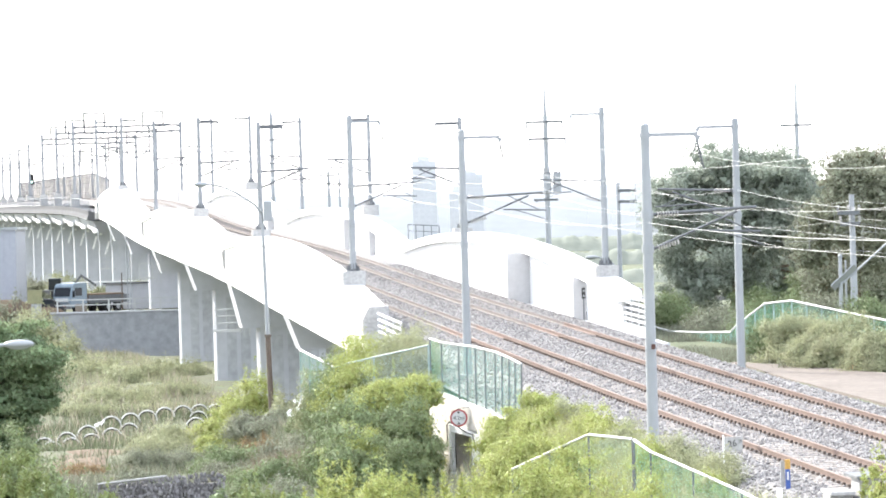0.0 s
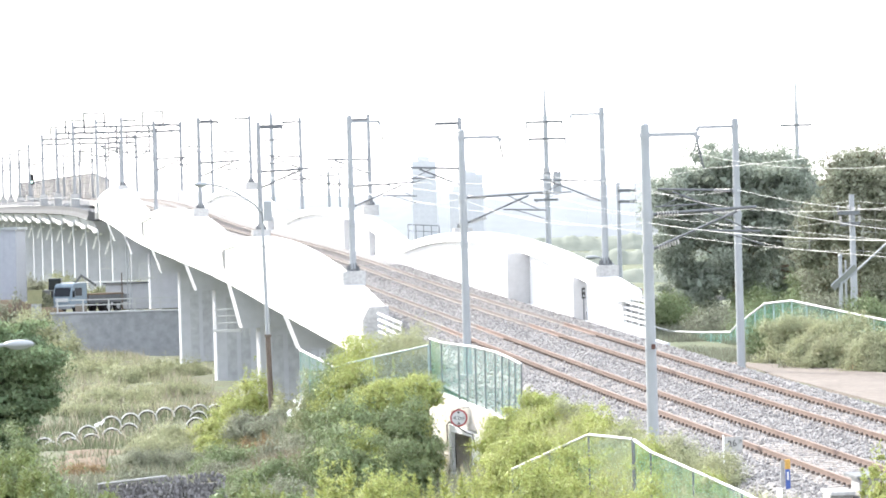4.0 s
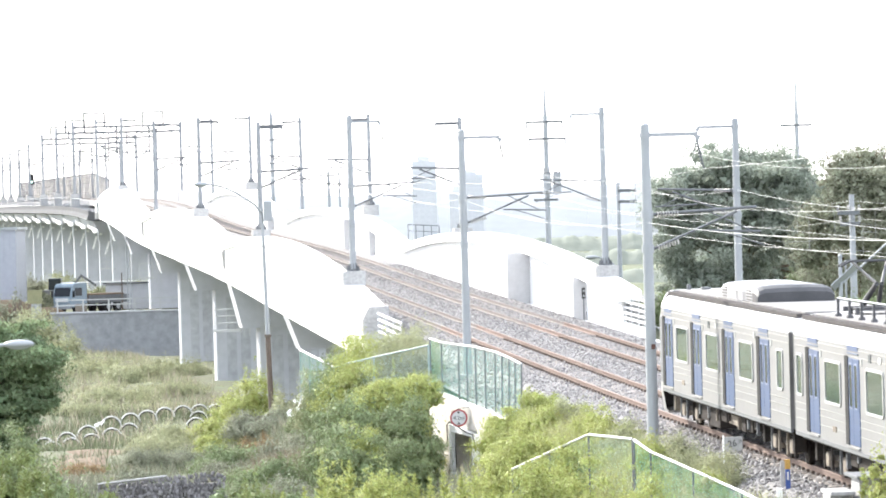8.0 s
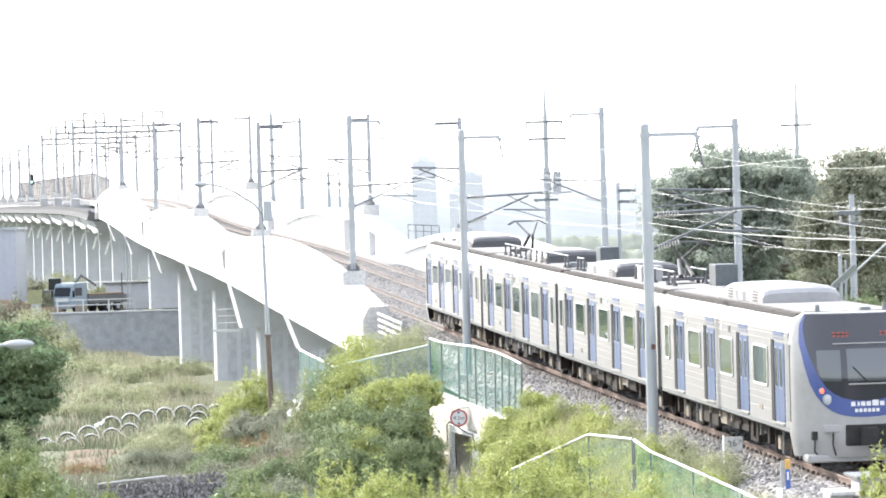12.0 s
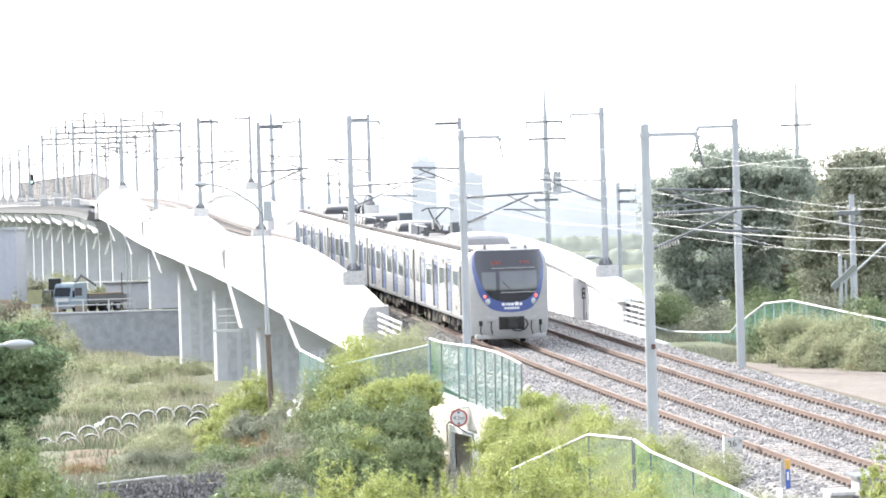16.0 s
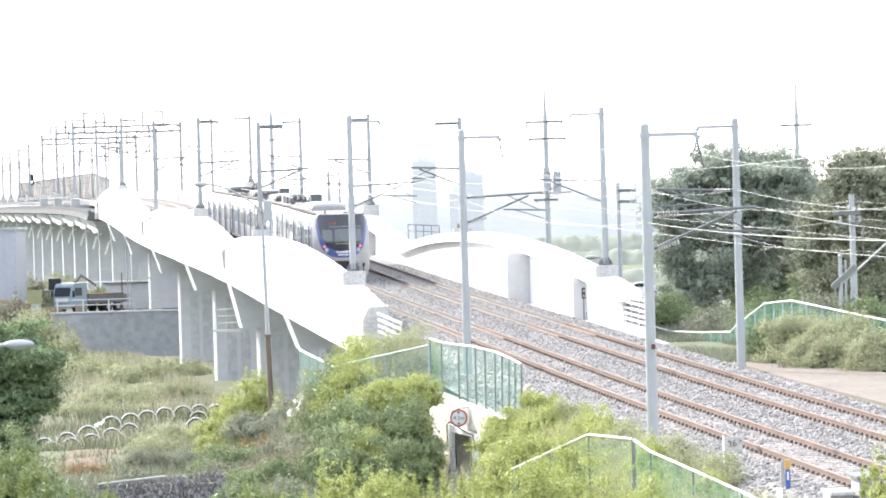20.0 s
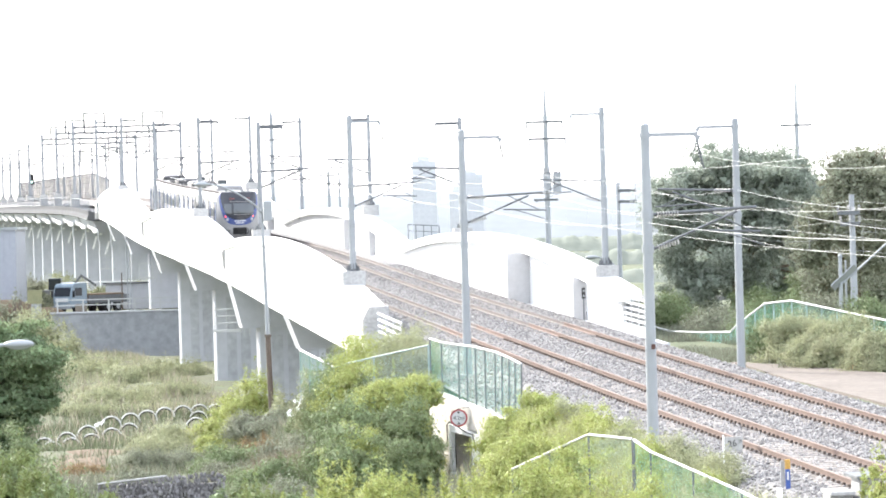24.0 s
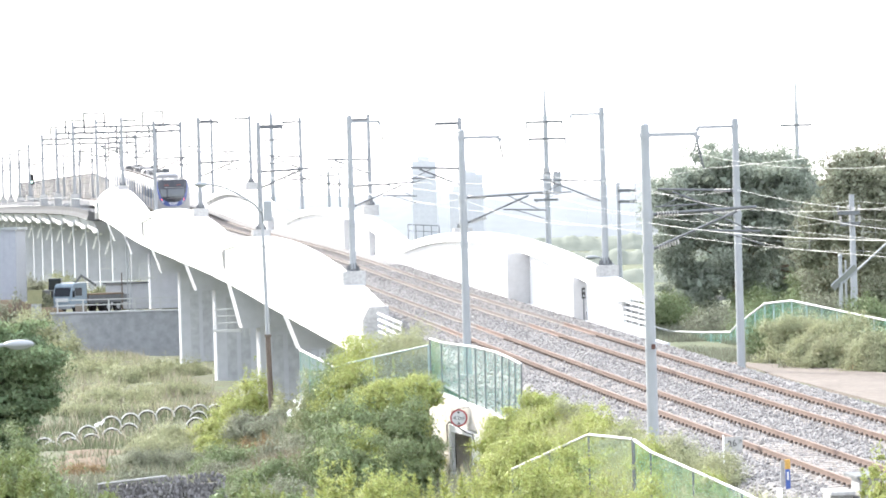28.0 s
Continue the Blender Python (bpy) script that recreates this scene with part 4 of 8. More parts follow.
def add_door(car, sx, y):
    bm = once("door", lambda: mesh_of("door", box(box(B(), -0.02, 0.018, -0.7, -0.006, -0.93, 0.93, bev=0.01), -0.02, 0.018, 0.006, 0.7, -0.93, 0.93, bev=0.01), "door_blue"))
    d = linked("door", bm, car, side_pose(sx, y, 2.02), "blue double sliding door with narrow windows")
    fm = once("leaf_frame", lambda: mesh_of("leaf_window", rounded_frame(0.36, 0.98, 0.03, 0.09, 0.012, 0.018), "door_edge"))
    gm = once("leaf_pane", lambda: mesh_of("leaf_pane", box(B(), 0.0, 0.022, -0.14, 0.14, -0.45, 0.45), "win_dark"))
    for k in (-0.22, 0.36):
        linked("leaf_window", fm, d, Matrix.Translation((0, k, 0.34)))
        linked("leaf_pane", gm, d, Matrix.Translation((0, k, 0.34)))
    # flush dark strip stands in for the shaded jamb of the recessed door
    jm = once("jamb_shade", lambda: mesh_of("jamb_shade_strip", box(B(), -0.02, 0.035, -0.86, -0.48, -0.95, 0.97, bev=0.01), "rubber"))
    linked("jamb_shade_strip", jm, d, Matrix.Identity(4))
    sm = once("step", lambda: mesh_of("door_step", box(B(), -0.02, 0.05, -0.66, 0.66, -1.0, -0.96), "rib"))
    linked("door_step", sm, d, Matrix.Identity(4))
    pm = once("blue_patch", lambda: mesh_of("header_panel", box(box(B(), 0.0, 0.018, -0.62, 0.62, 1.02, 1.045), 0.0, 0.017, -0.6, 0.6, 1.09, 1.2), "door_blue"))
    linked("header_panel", pm, d, Matrix.Identity(4))


def add_plate(car, sx, y, z, w, h, material):
    me = once(("plate", w, h, material), lambda: mesh_of("plate", box(B(), 0.0, 0.02, -w / 2, w / 2, -h / 2, h / 2), material))
    linked("side_plate", me, car, side_pose(sx, y, z))


def add_aircon(car, y, length=5.4, dark_end=True):
    bm = B()
    prof = [(-1.0, 3.66), (-1.0, 3.92), (-0.94, 4.02), (-0.8, 4.08), (-0.4, 4.11), (0.4, 4.11), (0.8, 4.08), (0.94, 4.02), (1.0, 3.92), (1.0, 3.66)]
    L = length / 2
    ends = [(-L, 0.0), (-L, 0.62), (-L + 0.1, 0.84), (-L + 0.3, 0.97), (-L + 0.6, 1.0), (L - 0.6, 1.0), (L - 0.3, 0.97), (L - 0.1, 0.84), (L, 0.62), (L, 0.0)]
    rows = [[bm.verts.new((x * (0.93 + 0.07 * k), y + yy, 3.66 + (z - 3.66) * k)) for x, z in prof] for yy, k in ends]
    for a, b in zip(rows[:-1], rows[1:]):
        for i in range(len(prof) - 1):
            bm.faces.new((a[i], a[i + 1], b[i + 1], b[i]))
    bmesh.ops.remove_doubles(bm, verts=bm.verts, dist=0.001)
    bmesh.ops.recalc_face_normals(bm, faces=bm.faces)
    ac = part("air_conditioner", bm, "ac_cover", car, "white rounded roof air conditioner")
    if dark_end:
        bm = B()
        rows = [[bm.verts.new((x * (0.93 + 0.07 * k) * 1.008, y + yy - 0.012, 3.66 + (z - 3.66) * k * 1.015)) for x, z in prof] for yy, k in ends[:5]]
        for a, b in zip(rows[:-1], rows[1:]):
            for i in range(len(prof) - 1):
                bm.faces.new((a[i], a[i + 1], b[i + 1], b[i]))
        bmesh.ops.recalc_face_normals(bm, faces=bm.faces)
        part("end_grille", bm, "train_black", ac, "dark grille closing the end")
    for sx in (-1, 1):
        for dy in (-L + 0.75 + 0.3, L - 0.85):
            for k in range(4):
                part("louvre", box(B(), min(sx * 0.99, sx * 1.01), max(sx * 0.99, sx * 1.01), y + dy - 0.32, y + dy + 0.32, 3.72 + k * 0.075, 3.755 + k * 0.075), "train_black", ac)


def add_posts(car, x, ys, z=3.69, h=0.42):
    for y in ys:
        bm = cyl(B(), (x, y, z - 0.02), (x, y, z + 0.07), 0.1, 0.07, 8)
        for k in range(4):
            cyl(bm, (x, y, z + 0.07 + k * 0.085), (x, y, z + 0.12 + k * 0.085), 0.045, 0.03, 8)
        cyl(bm, (x, y, z), (x, y, z + h), 0.03, seg=6)
        part("roof_insulator", bm, "train_black", car)
    part("bus_bar", tube(B(), [(x, y, z + h) for y in ys], 0.022), "steel", car, "pale roof bus bar on black insulators")


def add_pantograph(car, y, flip=1):
    p = part("pantograph", box(box(B(), -0.7, 0.7, y - 0.06, y + 0.06, 3.78, 3.88), -0.5, 0.5, y - 0.5, y + 0.5, 3.8, 3.86), "train_black", car, "single-arm pantograph raised to the wire")
    lower, knee, head = (y - 0.3 * flip, 3.9), (y + 0.75 * flip, 4.4), (y - 0.35 * flip, 4.88)
    part("lower_arm", cyl(cyl(B(), (-0.18, lower[0], lower[1]), (-0.06, knee[0], knee[1]), 0.075, 0.055, 8), (0.18, lower[0], lower[1]), (0.06, knee[0], knee[1]), 0.06, 0.045, 8), "train_black", p)
    part("upper_arm", cyl(cyl(B(), (-0.06, knee[0], knee[1]), (-0.4, head[0], head[1]), 0.045, 0.03, 6), (0.06, knee[0], knee[1]), (0.4, head[0], head[1]), 0.045, 0.03, 6), "train_black", p)
    bm = B()
    for dy in (-0.16, 0.16):
        tube(bm, [(-0.7, head[0] + dy, 4.78), (-0.48, head[0] + dy, 4.9), (0.48, head[0] + dy, 4.9), (0.7, head[0] + dy, 4.78)], 0.028)
    part("collector_head", bm, "train_black", p)
    for x in (-0.45, 0.45):
        for dy in (-0.45, 0.45):
            part("roof_insulator", cyl(B(), (x, y + dy, 3.66), (x, y + dy, 3.82), 0.07, 0.05, 8), "train_black", p)


def add_bogies(car, ys, rng):
    wheels = []
    for y in ys:
        bg_ = part("bogie", box(box(box(B(), -1.12, -0.98, y - 1.6, y + 1.6, 0.42, 0.66, bev=0.04), 0.98, 1.12, y - 1.6, y + 1.6, 0.42, 0.66, bev=0.04), -1.1, 1.1, y - 0.25, y + 0.25, 0.4, 0.85, bev=0.04), "underframe", car, "dusty bogie with grey wheels")
        for dy in (-1.05, 1.05):
            bm = B()
            for sx in (-1, 1):
                cyl(bm, (sx * 0.68, 0, 0), (sx * 0.81, 0, 0), 0.43, seg=20)
                cyl(bm, (sx * 0.66, 0, 0), (sx * 0.69, 0, 0), 0.46, seg=20)
                cyl(bm, (sx * 0.8, 0, 0), (sx * 0.86, 0, 0), 0.16, seg=12)
            cyl(bm, (-0.8, 0, 0), (0.8, 0, 0), 0.08, seg=8)
            w = linked("wheelset", mesh_of("wheelset", bm, "underframe"), car, Matrix.Translation((0, y + dy, 0.43)), "pair of steel wheels on an axle")
            wheels.append(w)
            for sx in (-1, 1):
                part("axle_box", box(B(), min(sx * 0.95, sx * 1.2), max(sx * 0.95, sx * 1.2), y + dy - 0.2, y + dy + 0.2, 0.26, 0.6, bev=0.04), "gear_box", bg_)
        for sx in (-1, 1):
            bm = B()
            for k in range(5):
                cyl(bm, (sx * 1.05, y, 0.6 + k * 0.06), (sx * 1.05, y, 0.64 + k * 0.06), 0.2, seg=10)
            part("air_spring", bm, "rubber", bg_)
    # equipment boxes hung under the floor
    y = ys[0] + 2.3
    while y < ys[1] - 2.6:
        w = rng.uniform(0.5, 1.7)
        depth = rng.uniform(0.3, 0.62)
        for sx in (-1, 1):
            part("equipment_box", box(B(), min(sx * 0.55, sx * 1.32), max(sx * 0.55, sx * 1.32), y, y + w, 0.9 - depth, 0.93, bev=0.03), rng.choice(["gear_box", "underframe", "underframe", "underframe", "underframe", "underframe", "underframe"]), car)
        y += w + rng.uniform(0.12, 0.4)
    for sx in (-1, 1):
        for yy in (ys[0] - 1.9, ys[0] + 1.9, ys[1] - 1.9, ys[1] + 1.9):
            part("hanger", box(B(), min(sx * 1.0, sx * 1.3), max(sx * 1.0, sx * 1.3), yy - 0.12, yy + 0.12, 0.35, 0.92, bev=0.03), rng.choice(["underframe", "underframe", "gear_box"]), car)
    # pipes, brake rods and small pale cases hung between the boxes
    for sx in (-1, 1):
        part("air_pipe", tube(B(), [(sx * 1.36, ys[0] - 2.4, 0.84), (sx * 1.36, ys[1] + 2.4, 0.84)], 0.025), "underframe", car)
        for k in range(7):
            yy = ys[0] + 2.2 + k * 1.45 + rng.uniform(-0.3, 0.3)
            w, h = rng.uniform(0.06, 0.2), rng.uniform(0.2, 0.45)
            part("valve_case", box(B(), min(sx * 1.28, sx * 1.38), max(sx * 1.28, sx * 1.38), yy, yy + w, 0.86 - h, 0.86, bev=0.015), rng.choice(["gear_box", "steel_dark", "ac_cover", "underframe"]), car)
        for y in ys:
            for dy in (-1.5, -0.55, 0.5, 1.45):
                part("brake_rod", box(B(), min(sx * 1.14, sx * 1.2), max(sx * 1.14, sx * 1.2), y + dy - 0.05, y + dy + 0.05, 0.2, 0.8, bev=0.01), rng.choice(["gear_box", "underframe", "steel_dark"]), car)
    return wheels


def fit_side(car, doors, windows, slits):
    for sx in (-1, 1):
        for y in doors:
            add_door(car, sx, y)
        for y in windows:
            add_window(car, sx, y)
        for y in slits:
            add_window(car, sx, y, 0.75, 0.98)
        add_plate(car, sx, (doors[1] + doors[2]) / 2 - 0.6, 3.02, 0.3, 0.13, "frame_white")
        add_plate(car, sx, (doors[1] + doors[2]) / 2 + 0.5, 3.02, 0.24, 0.17, "roof_box")
        add_plate(car, sx, doors[0] + 1.2, 3.0, 0.14, 0.14, "frame_white")
        add_plate(car, sx, doors[2] + 2.3, 1.3, 0.4, 0.12, "gear_box")
        for y in doors:
            add_plate(car, sx, y - 0.95, 2.9, 0.14, 0.14, "frame_white")


# cab end, seen at the back of the train
def cab_surface(x, z):
    """How far the cab end reaches forward at (x, z)."""
    u = min(abs(x) / 1.56, 1.0)
    y = 9.25 + 0.95 * (1 - u ** 3.2)
    y -= 0.5 * max(0.0, (z - 2.1) / 1.6) ** 2 + 0.12 * max(0.0, (0.9 - z) / 0.6) ** 2
    return y


def cab_half_width(z):
    if z > 2.9:
        t = (z - 2.9) / 0.78
        return 1.2 + 0.36 * math.sqrt(max(0.0, 1 - t * t))
    return 1.56 - 0.1 * max(0.0, (0.9 - z) / 0.6)


def cab_patch(inside, lift, nu=110, nv=130, z0=0.36, z1=3.68):
    bm = B()
    grid = []
    for j in range(nv + 1):
        z = z0 + (z1 - z0) * j / nv
        w = cab_half_width(z)
        grid.append([(w * (2 * i / nu - 1), z) for i in range(nu + 1)])
    made = {}

    def vert(i, j):
        if (i, j) not in made:
            x, z = grid[j][i]
            made[i, j] = bm.verts.new((x, cab_surface(x, z) + lift, z))
        return made[i, j]
    for j in range(nv):
        for i in range(nu):
            cx = (grid[j][i][0] + grid[j + 1][i + 1][0]) / 2
            if inside(cx, (grid[j][i][1] + grid[j + 1][i][1]) / 2):
                bm.faces.new((vert(i, j), vert(i, j + 1), vert(i + 1, j + 1), vert(i + 1, j)))
    bmesh.ops.recalc_face_normals(bm, faces=bm.faces)
    return bm


BLUE_Z, BLUE_W = (1.28, 1.3, 1.36, 1.45, 1.6, 1.8, 2.05, 2.5, 3.0, 3.4, 3.66), (0.0, 0.38, 0.64, 0.82, 0.99, 1.12, 1.23, 1.33, 1.4, 1.36, 1.24)
BLACK_Z, BLACK_W = (1.66, 1.68, 1.74, 1.84, 2.0, 2.25, 2.6, 3.0, 3.3, 3.5, 3.66), (0.0, 0.32, 0.55, 0.75, 0.92, 1.06, 1.19, 1.28, 1.3, 1.27, 1.2)


def mask_patch(zs, ws, lift):
    """A smooth-edged patch on the cab end, as wide at each height as the table says."""
    bm = B()
    rows = []
    for z in np.concatenate([np.linspace(zs[0], zs[0] + 0.2, 12, endpoint=False), np.linspace(zs[0] + 0.2, zs[-1], 30)]):
        w = float(np.interp(z, zs, ws))
        rows.append([bm.verts.new((w * (k / 20 - 1), cab_surface(w * (k / 20 - 1), z) + lift, z)) for k in range(41)])
    for p_, q_ in zip(rows[:-1], rows[1:]):
        for k in range(40):
            bm.faces.new((p_[k], q_[k], q_[k + 1], p_[k + 1]))
    bmesh.ops.recalc_face_normals(bm, faces=bm.faces)
    return bm


def add_cab(car):
    # rounded shoulder between the side and the face
    bm = B()
    zs = [0.36 + i * (3.68 - 0.36) / 40 for i in range(41)]
    rows = []
    for z in zs:
        w = cab_half_width(z)
        row = [bm.verts.new((-w, 8.9, z))] + [bm.verts.new((w * (2 * i / 40 - 1), cab_surface(w * (2 * i / 40 - 1), z), z)) for i in range(41)] + [bm.verts.new((w, 8.9, z))]
        rows.append(row)
    for a, b in zip(rows[:-1], rows[1:]):
        for i in range(len(a) - 1):
            bm.faces.new((a[i], a[i + 1], b[i + 1], b[i]))
    bm.faces.new(rows[-1]), bm.faces.new(rows[0][::-1])
    bmesh.ops.recalc_face_normals(bm, faces=bm.faces)
    cab = part("cab_end", bm, "nose_grey", car, "light grey rounded cab end", smooth=True)
    part("blue_mask", mask_patch(BLUE_Z, BLUE_W, 0.008), "nose_blue", cab, "deep blue U-shaped mask", smooth=True)
    part("black_mask", mask_patch(BLACK_Z, BLACK_W, 0.016), "screen_black", cab, "black windscreen surround", smooth=True)
    part("windscreen", cab_patch(lambda x, z: -1.05 < x < 0.42 and 2.12 < z < 2.86, 0.024), "screen", cab, "pale reflecting windscreen", smooth=True)
    part("side_windscreen", cab_patch(lambda x, z: 0.58 < x < 1.08 - 0.25 * max(0, 2.45 - z) and 2.12 < z < 2.84, 0.024), "screen", cab, smooth=True)
    for x, w in ((-0.55, 0.42), (0.55, 0.42)):
        bm = B()
        for k in range(8):
            xx = x - w / 2 + (k % 4) * w / 4.2
            y = cab_surface(xx, 3.2) + 0.03
            box(bm, xx, xx + 0.07, y - 0.01, y + 0.012, 3.13 + 0.075 * (k // 4), 3.175 + 0.075 * (k // 4))
        part("destination_display", bm, "led_glow", cab, "dim red LED destination display")
    for z, x0, x1 in ((2.98, -1.0, 0.72), (2.05, -0.98, 0.4)):
        y = cab_surface(0, z) + 0.03
        part("grab_bar", tube(B(), [(x0 + (x1 - x0) * k / 8, cab_surface(x0 + (x1 - x0) * k / 8, z) + 0.04, z) for k in range(9)], 0.018), "nose_grey", cab)
    part("wiper", tube(B(), [(-0.05, cab_surface(0, 2.1) + 0.05, 2.08), (0.3, cab_surface(0.3, 2.4) + 0.04, 2.45)], 0.014), "rubber", cab)
    for sx in (-1, 1):
        for nm, x, z, r, mat, lab in (("tail_lamp", 0.98, 1.9, 0.062, "red_glow", "glowing red tail lamp"), ("headlamp", 0.86, 1.7, 0.11, "lens", "unlit clear headlamp")):
            y = cab_surface(x, z)
            lamp = part(nm, ball(B(), (sx * x, y + 0.01, z), r, 1, 0.35, 1, 14, 8), mat, cab, lab, smooth=True)
            part("lamp_ring", cyl(B(), (sx * x, y - 0.04, z), (sx * x, y + 0.012, z), r * 1.2, r * 1.15, 16), "nose_grey", lamp)
    # emblem and running number as plain white bars
    for k, (x, w, h) in enumerate(((-0.42, 0.1, 0.1), (-0.28, 0.14, 0.13), (-0.1, 0.1, 0.1), (0.03, 0.1, 0.1), (0.16, 0.05, 0.1), (0.26, 0.1, 0.1))):
        y = cab_surface(x + w / 2, 1.58) + 0.014
        part("emblem_bar", box(B(), x, x + w, y - 0.01, y + 0.012, 1.54, 1.54 + h), "sign_white", cab)
    for k in range(6):
        x = -0.3 + k * 0.1
        y = cab_surface(x, 1.43) + 0.014
        part("number_bar", box(B(), x, x + 0.07, y - 0.01, y + 0.012, 1.4, 1.48), "sign_white", cab)
    part("coupler_recess", box(B(), -0.5, 0.5, 9.9, 10.215, 0.62, 1.12, bev=0.05), "rubber", cab, "black coupler recess")
    bm = cyl(B(), (0, 10.1, 0.86), (0, 10.5, 0.86), 0.13, seg=12)
    box(bm, -0.19, 0.19, 10.4, 10.6, 0.66, 1.06, bev=0.03)
    part("coupler", bm, "rubber", cab, "dark coupler with jumper hose")
    part("jumper_hose", tube(B(), [(-0.55, 10.2, 1.0), (-0.62, 10.28, 0.8), (-0.5, 10.3, 0.62), (-0.25, 10.32, 0.55), (0.0, 10.4, 0.6)], 0.03), "rubber", cab)
    for x, z, w, h, mat in ((-0.78, 1.03, 0.2, 0.17, "nose_grey"), (0.78, 1.03, 0.2, 0.17, "nose_grey"), (-1.16, 0.86, 0.13, 0.2, "rubber"), (1.16, 0.86, 0.13, 0.2, "rubber")):
        y = cab_surface(x, z)
        part("socket_box", box(B(), x - w, x + w, y - 0.1, y + 0.06, z - h / 2, z + h / 2, bev=0.02) if mat == "nose_grey" else box(B(), x - w / 2, x + w / 2, y - 0.1, y + 0.07, z - h / 2, z + h / 2, bev=0.02), mat, cab)
        part("cable", tube(B(), [(x, y + 0.06, z - 0.1), (x + 0.03, y + 0.12, z - 0.35), (x - 0.04, y + 0.08, 0.42)], 0.022), "rubber", cab)
    part("skirt", box(B(), -1.36, 1.36, 9.3, 9.98, 0.24, 0.42, bev=0.05), "nose_grey", cab, "light grey lower skirt")
    for sx in (-1, 1):
        part("cab_door", box(B(), min(sx * SIDE, sx * (SIDE + 0.02)), max(sx * SIDE, sx * (SIDE + 0.02)), 8.72, 9.12, 1.15, 2.95, bev=0.01), "steel_dark", cab, "narrow dark cab door")
        part("aerial", cyl(B(), (sx * 0.8, 8.7, 3.68), (sx * 0.8, 8.7, 3.85), 0.07, 0.05, 8), "steel_dark", cab)
    part("horn_box", box(B(), 0.2, 0.42, 8.5, 8.75, 3.66, 3.82, bev=0.02), "train_white", cab)
    part("roof_hatch", box(B(), -0.5, -0.25, 8.3, 8.6, 3.66, 3.76, bev=0.02), "steel_dark", cab)


def end_wall(car, y):
    bm = box(B(), -0.62, 0.62, min(y, y * 1.025), max(y, y * 1.025), 1.05, 3.1, bev=0.05)
    part("gangway_bellows", bm, "rubber", car)
    for sx in (-1, 1):
        part("end_post", box(B(), min(sx * 1.48, sx * 1.57), max(sx * 1.48, sx * 1.57), min(y * 0.995, y), max(y * 0.995, y), 1.0, 3.25), "train_side", car)


rng = random.Random(4)
WHEELS = []
CARS = []
for i in range(4):
    if i in (0, 3):
        car = car_shell("train_car", -9.72, 8.95, "stainless commuter train car with blue doors and a driving cab")
        fit_side(car, (-6.5, -1.7, 3.1, 7.75), (-4.1, 0.7, 5.42), (-8.55,))
        add_cab(car)
        end_wall(car, -9.72)
        add_aircon(car, 0.0, 5.4, i == 0)
    else:
        car = car_shell("train_car", -9.72, 9.72, "stainless commuter train car with blue doors and a roof pantograph")
        fit_side(car, (-7.2, -2.4, 2.4, 7.2), (-4.8, 0.0, 4.8), (-8.95, 8.95))
        end_wall(car, -9.72), end_wall(car, 9.72)
        add_aircon(car, -1.0 if i == 1 else 3.6, 5.0)
        if i == 1:
            add_pantograph(car, 8.0, -1)
            part("resistor_box", box(B(), 0.35, 1.0, -7.2, -6.3, 3.68, 4.3, bev=0.03), "roof_box", car, "tall dark blue-grey roof case")
            add_posts(car, -1.0, [7.0, 5.6, 4.2, 2.8, 1.4, 0.0, -1.4, -2.8, -4.2, -8.3, -9.0])
            part("equipment_box", box(B(), -0.9, -0.3, -8.6, -7.9, 3.68, 3.86, bev=0.02), "steel_dark", car)
        else:
            add_posts(car, -1.0, [8.9, 8.2, 7.5])
            part("breaker_box", box(B(), -0.9, -0.25, -3.2, -2.4, 3.68, 4.15, bev=0.03), "ac_cover", car)
            add_pantograph(car, -5.6, 1)
            add_posts(car, -0.7, [-1.0, -4.4, -6.8, -7.8])
            add_posts(car, 0.4, [-3.4, -4.4, -6.8])
            part("resistor_box", box(B(), 0.35, 1.0, -8.5, -7.5, 3.68, 4.3, bev=0.03), "roof_box", car, "tall dark blue-grey roof case")
    WHEELS.append((car, add_bogies(car, (-6.7, 6.7), rng)))
    CARS.append(car)


# ---- plants ----
def leaves(n, centres, spread, size, aspect, rng, up=0.35, droop=0.0, heart=None):
    """n pointed leaves scattered round the clump centres; with a heart they face outwards from it."""
    pick = rng.integers(0, len(centres), n)
    c = centres[pick] + rng.normal(0, 1, (n, 3)) * spread[pick]
    d = rng.normal(0, 1, (n, 3))
    d[:, 2] = d[:, 2] * 0.7 + up - droop
    face = rng.normal(0, 1, (n, 3))
    if heart is not None:
        h = heart[pick] if len(heart) == len(centres) else heart
        o = (c - centres[pick]) / (np.linalg.norm(spread[pick], axis=1, keepdims=True) + 1e-6) + 0.8 * (c - h) / (np.linalg.norm(c - h, axis=1, keepdims=True) + 1e-6)
        face = o / (np.linalg.norm(o, axis=1, keepdims=True) + 1e-6) + rng.normal(0, 0.42, (n, 3))
        d -= face * np.sum(d * face, 1, keepdims=True) / np.sum(face * face, 1, keepdims=True)
    d /= np.linalg.norm(d, axis=1, keepdims=True) + 1e-9
    w = np.cross(d, face)
    w /= np.linalg.norm(w, axis=1, keepdims=True) + 1e-9
    L = size * rng.uniform(0.6, 1.4, (n, 1))
    w = w * L * 1.35 / aspect
    return np.stack([c - d * L * 0.7 - w, c - d * L * 0.7 + w, c + d * L * 1.2], 1)


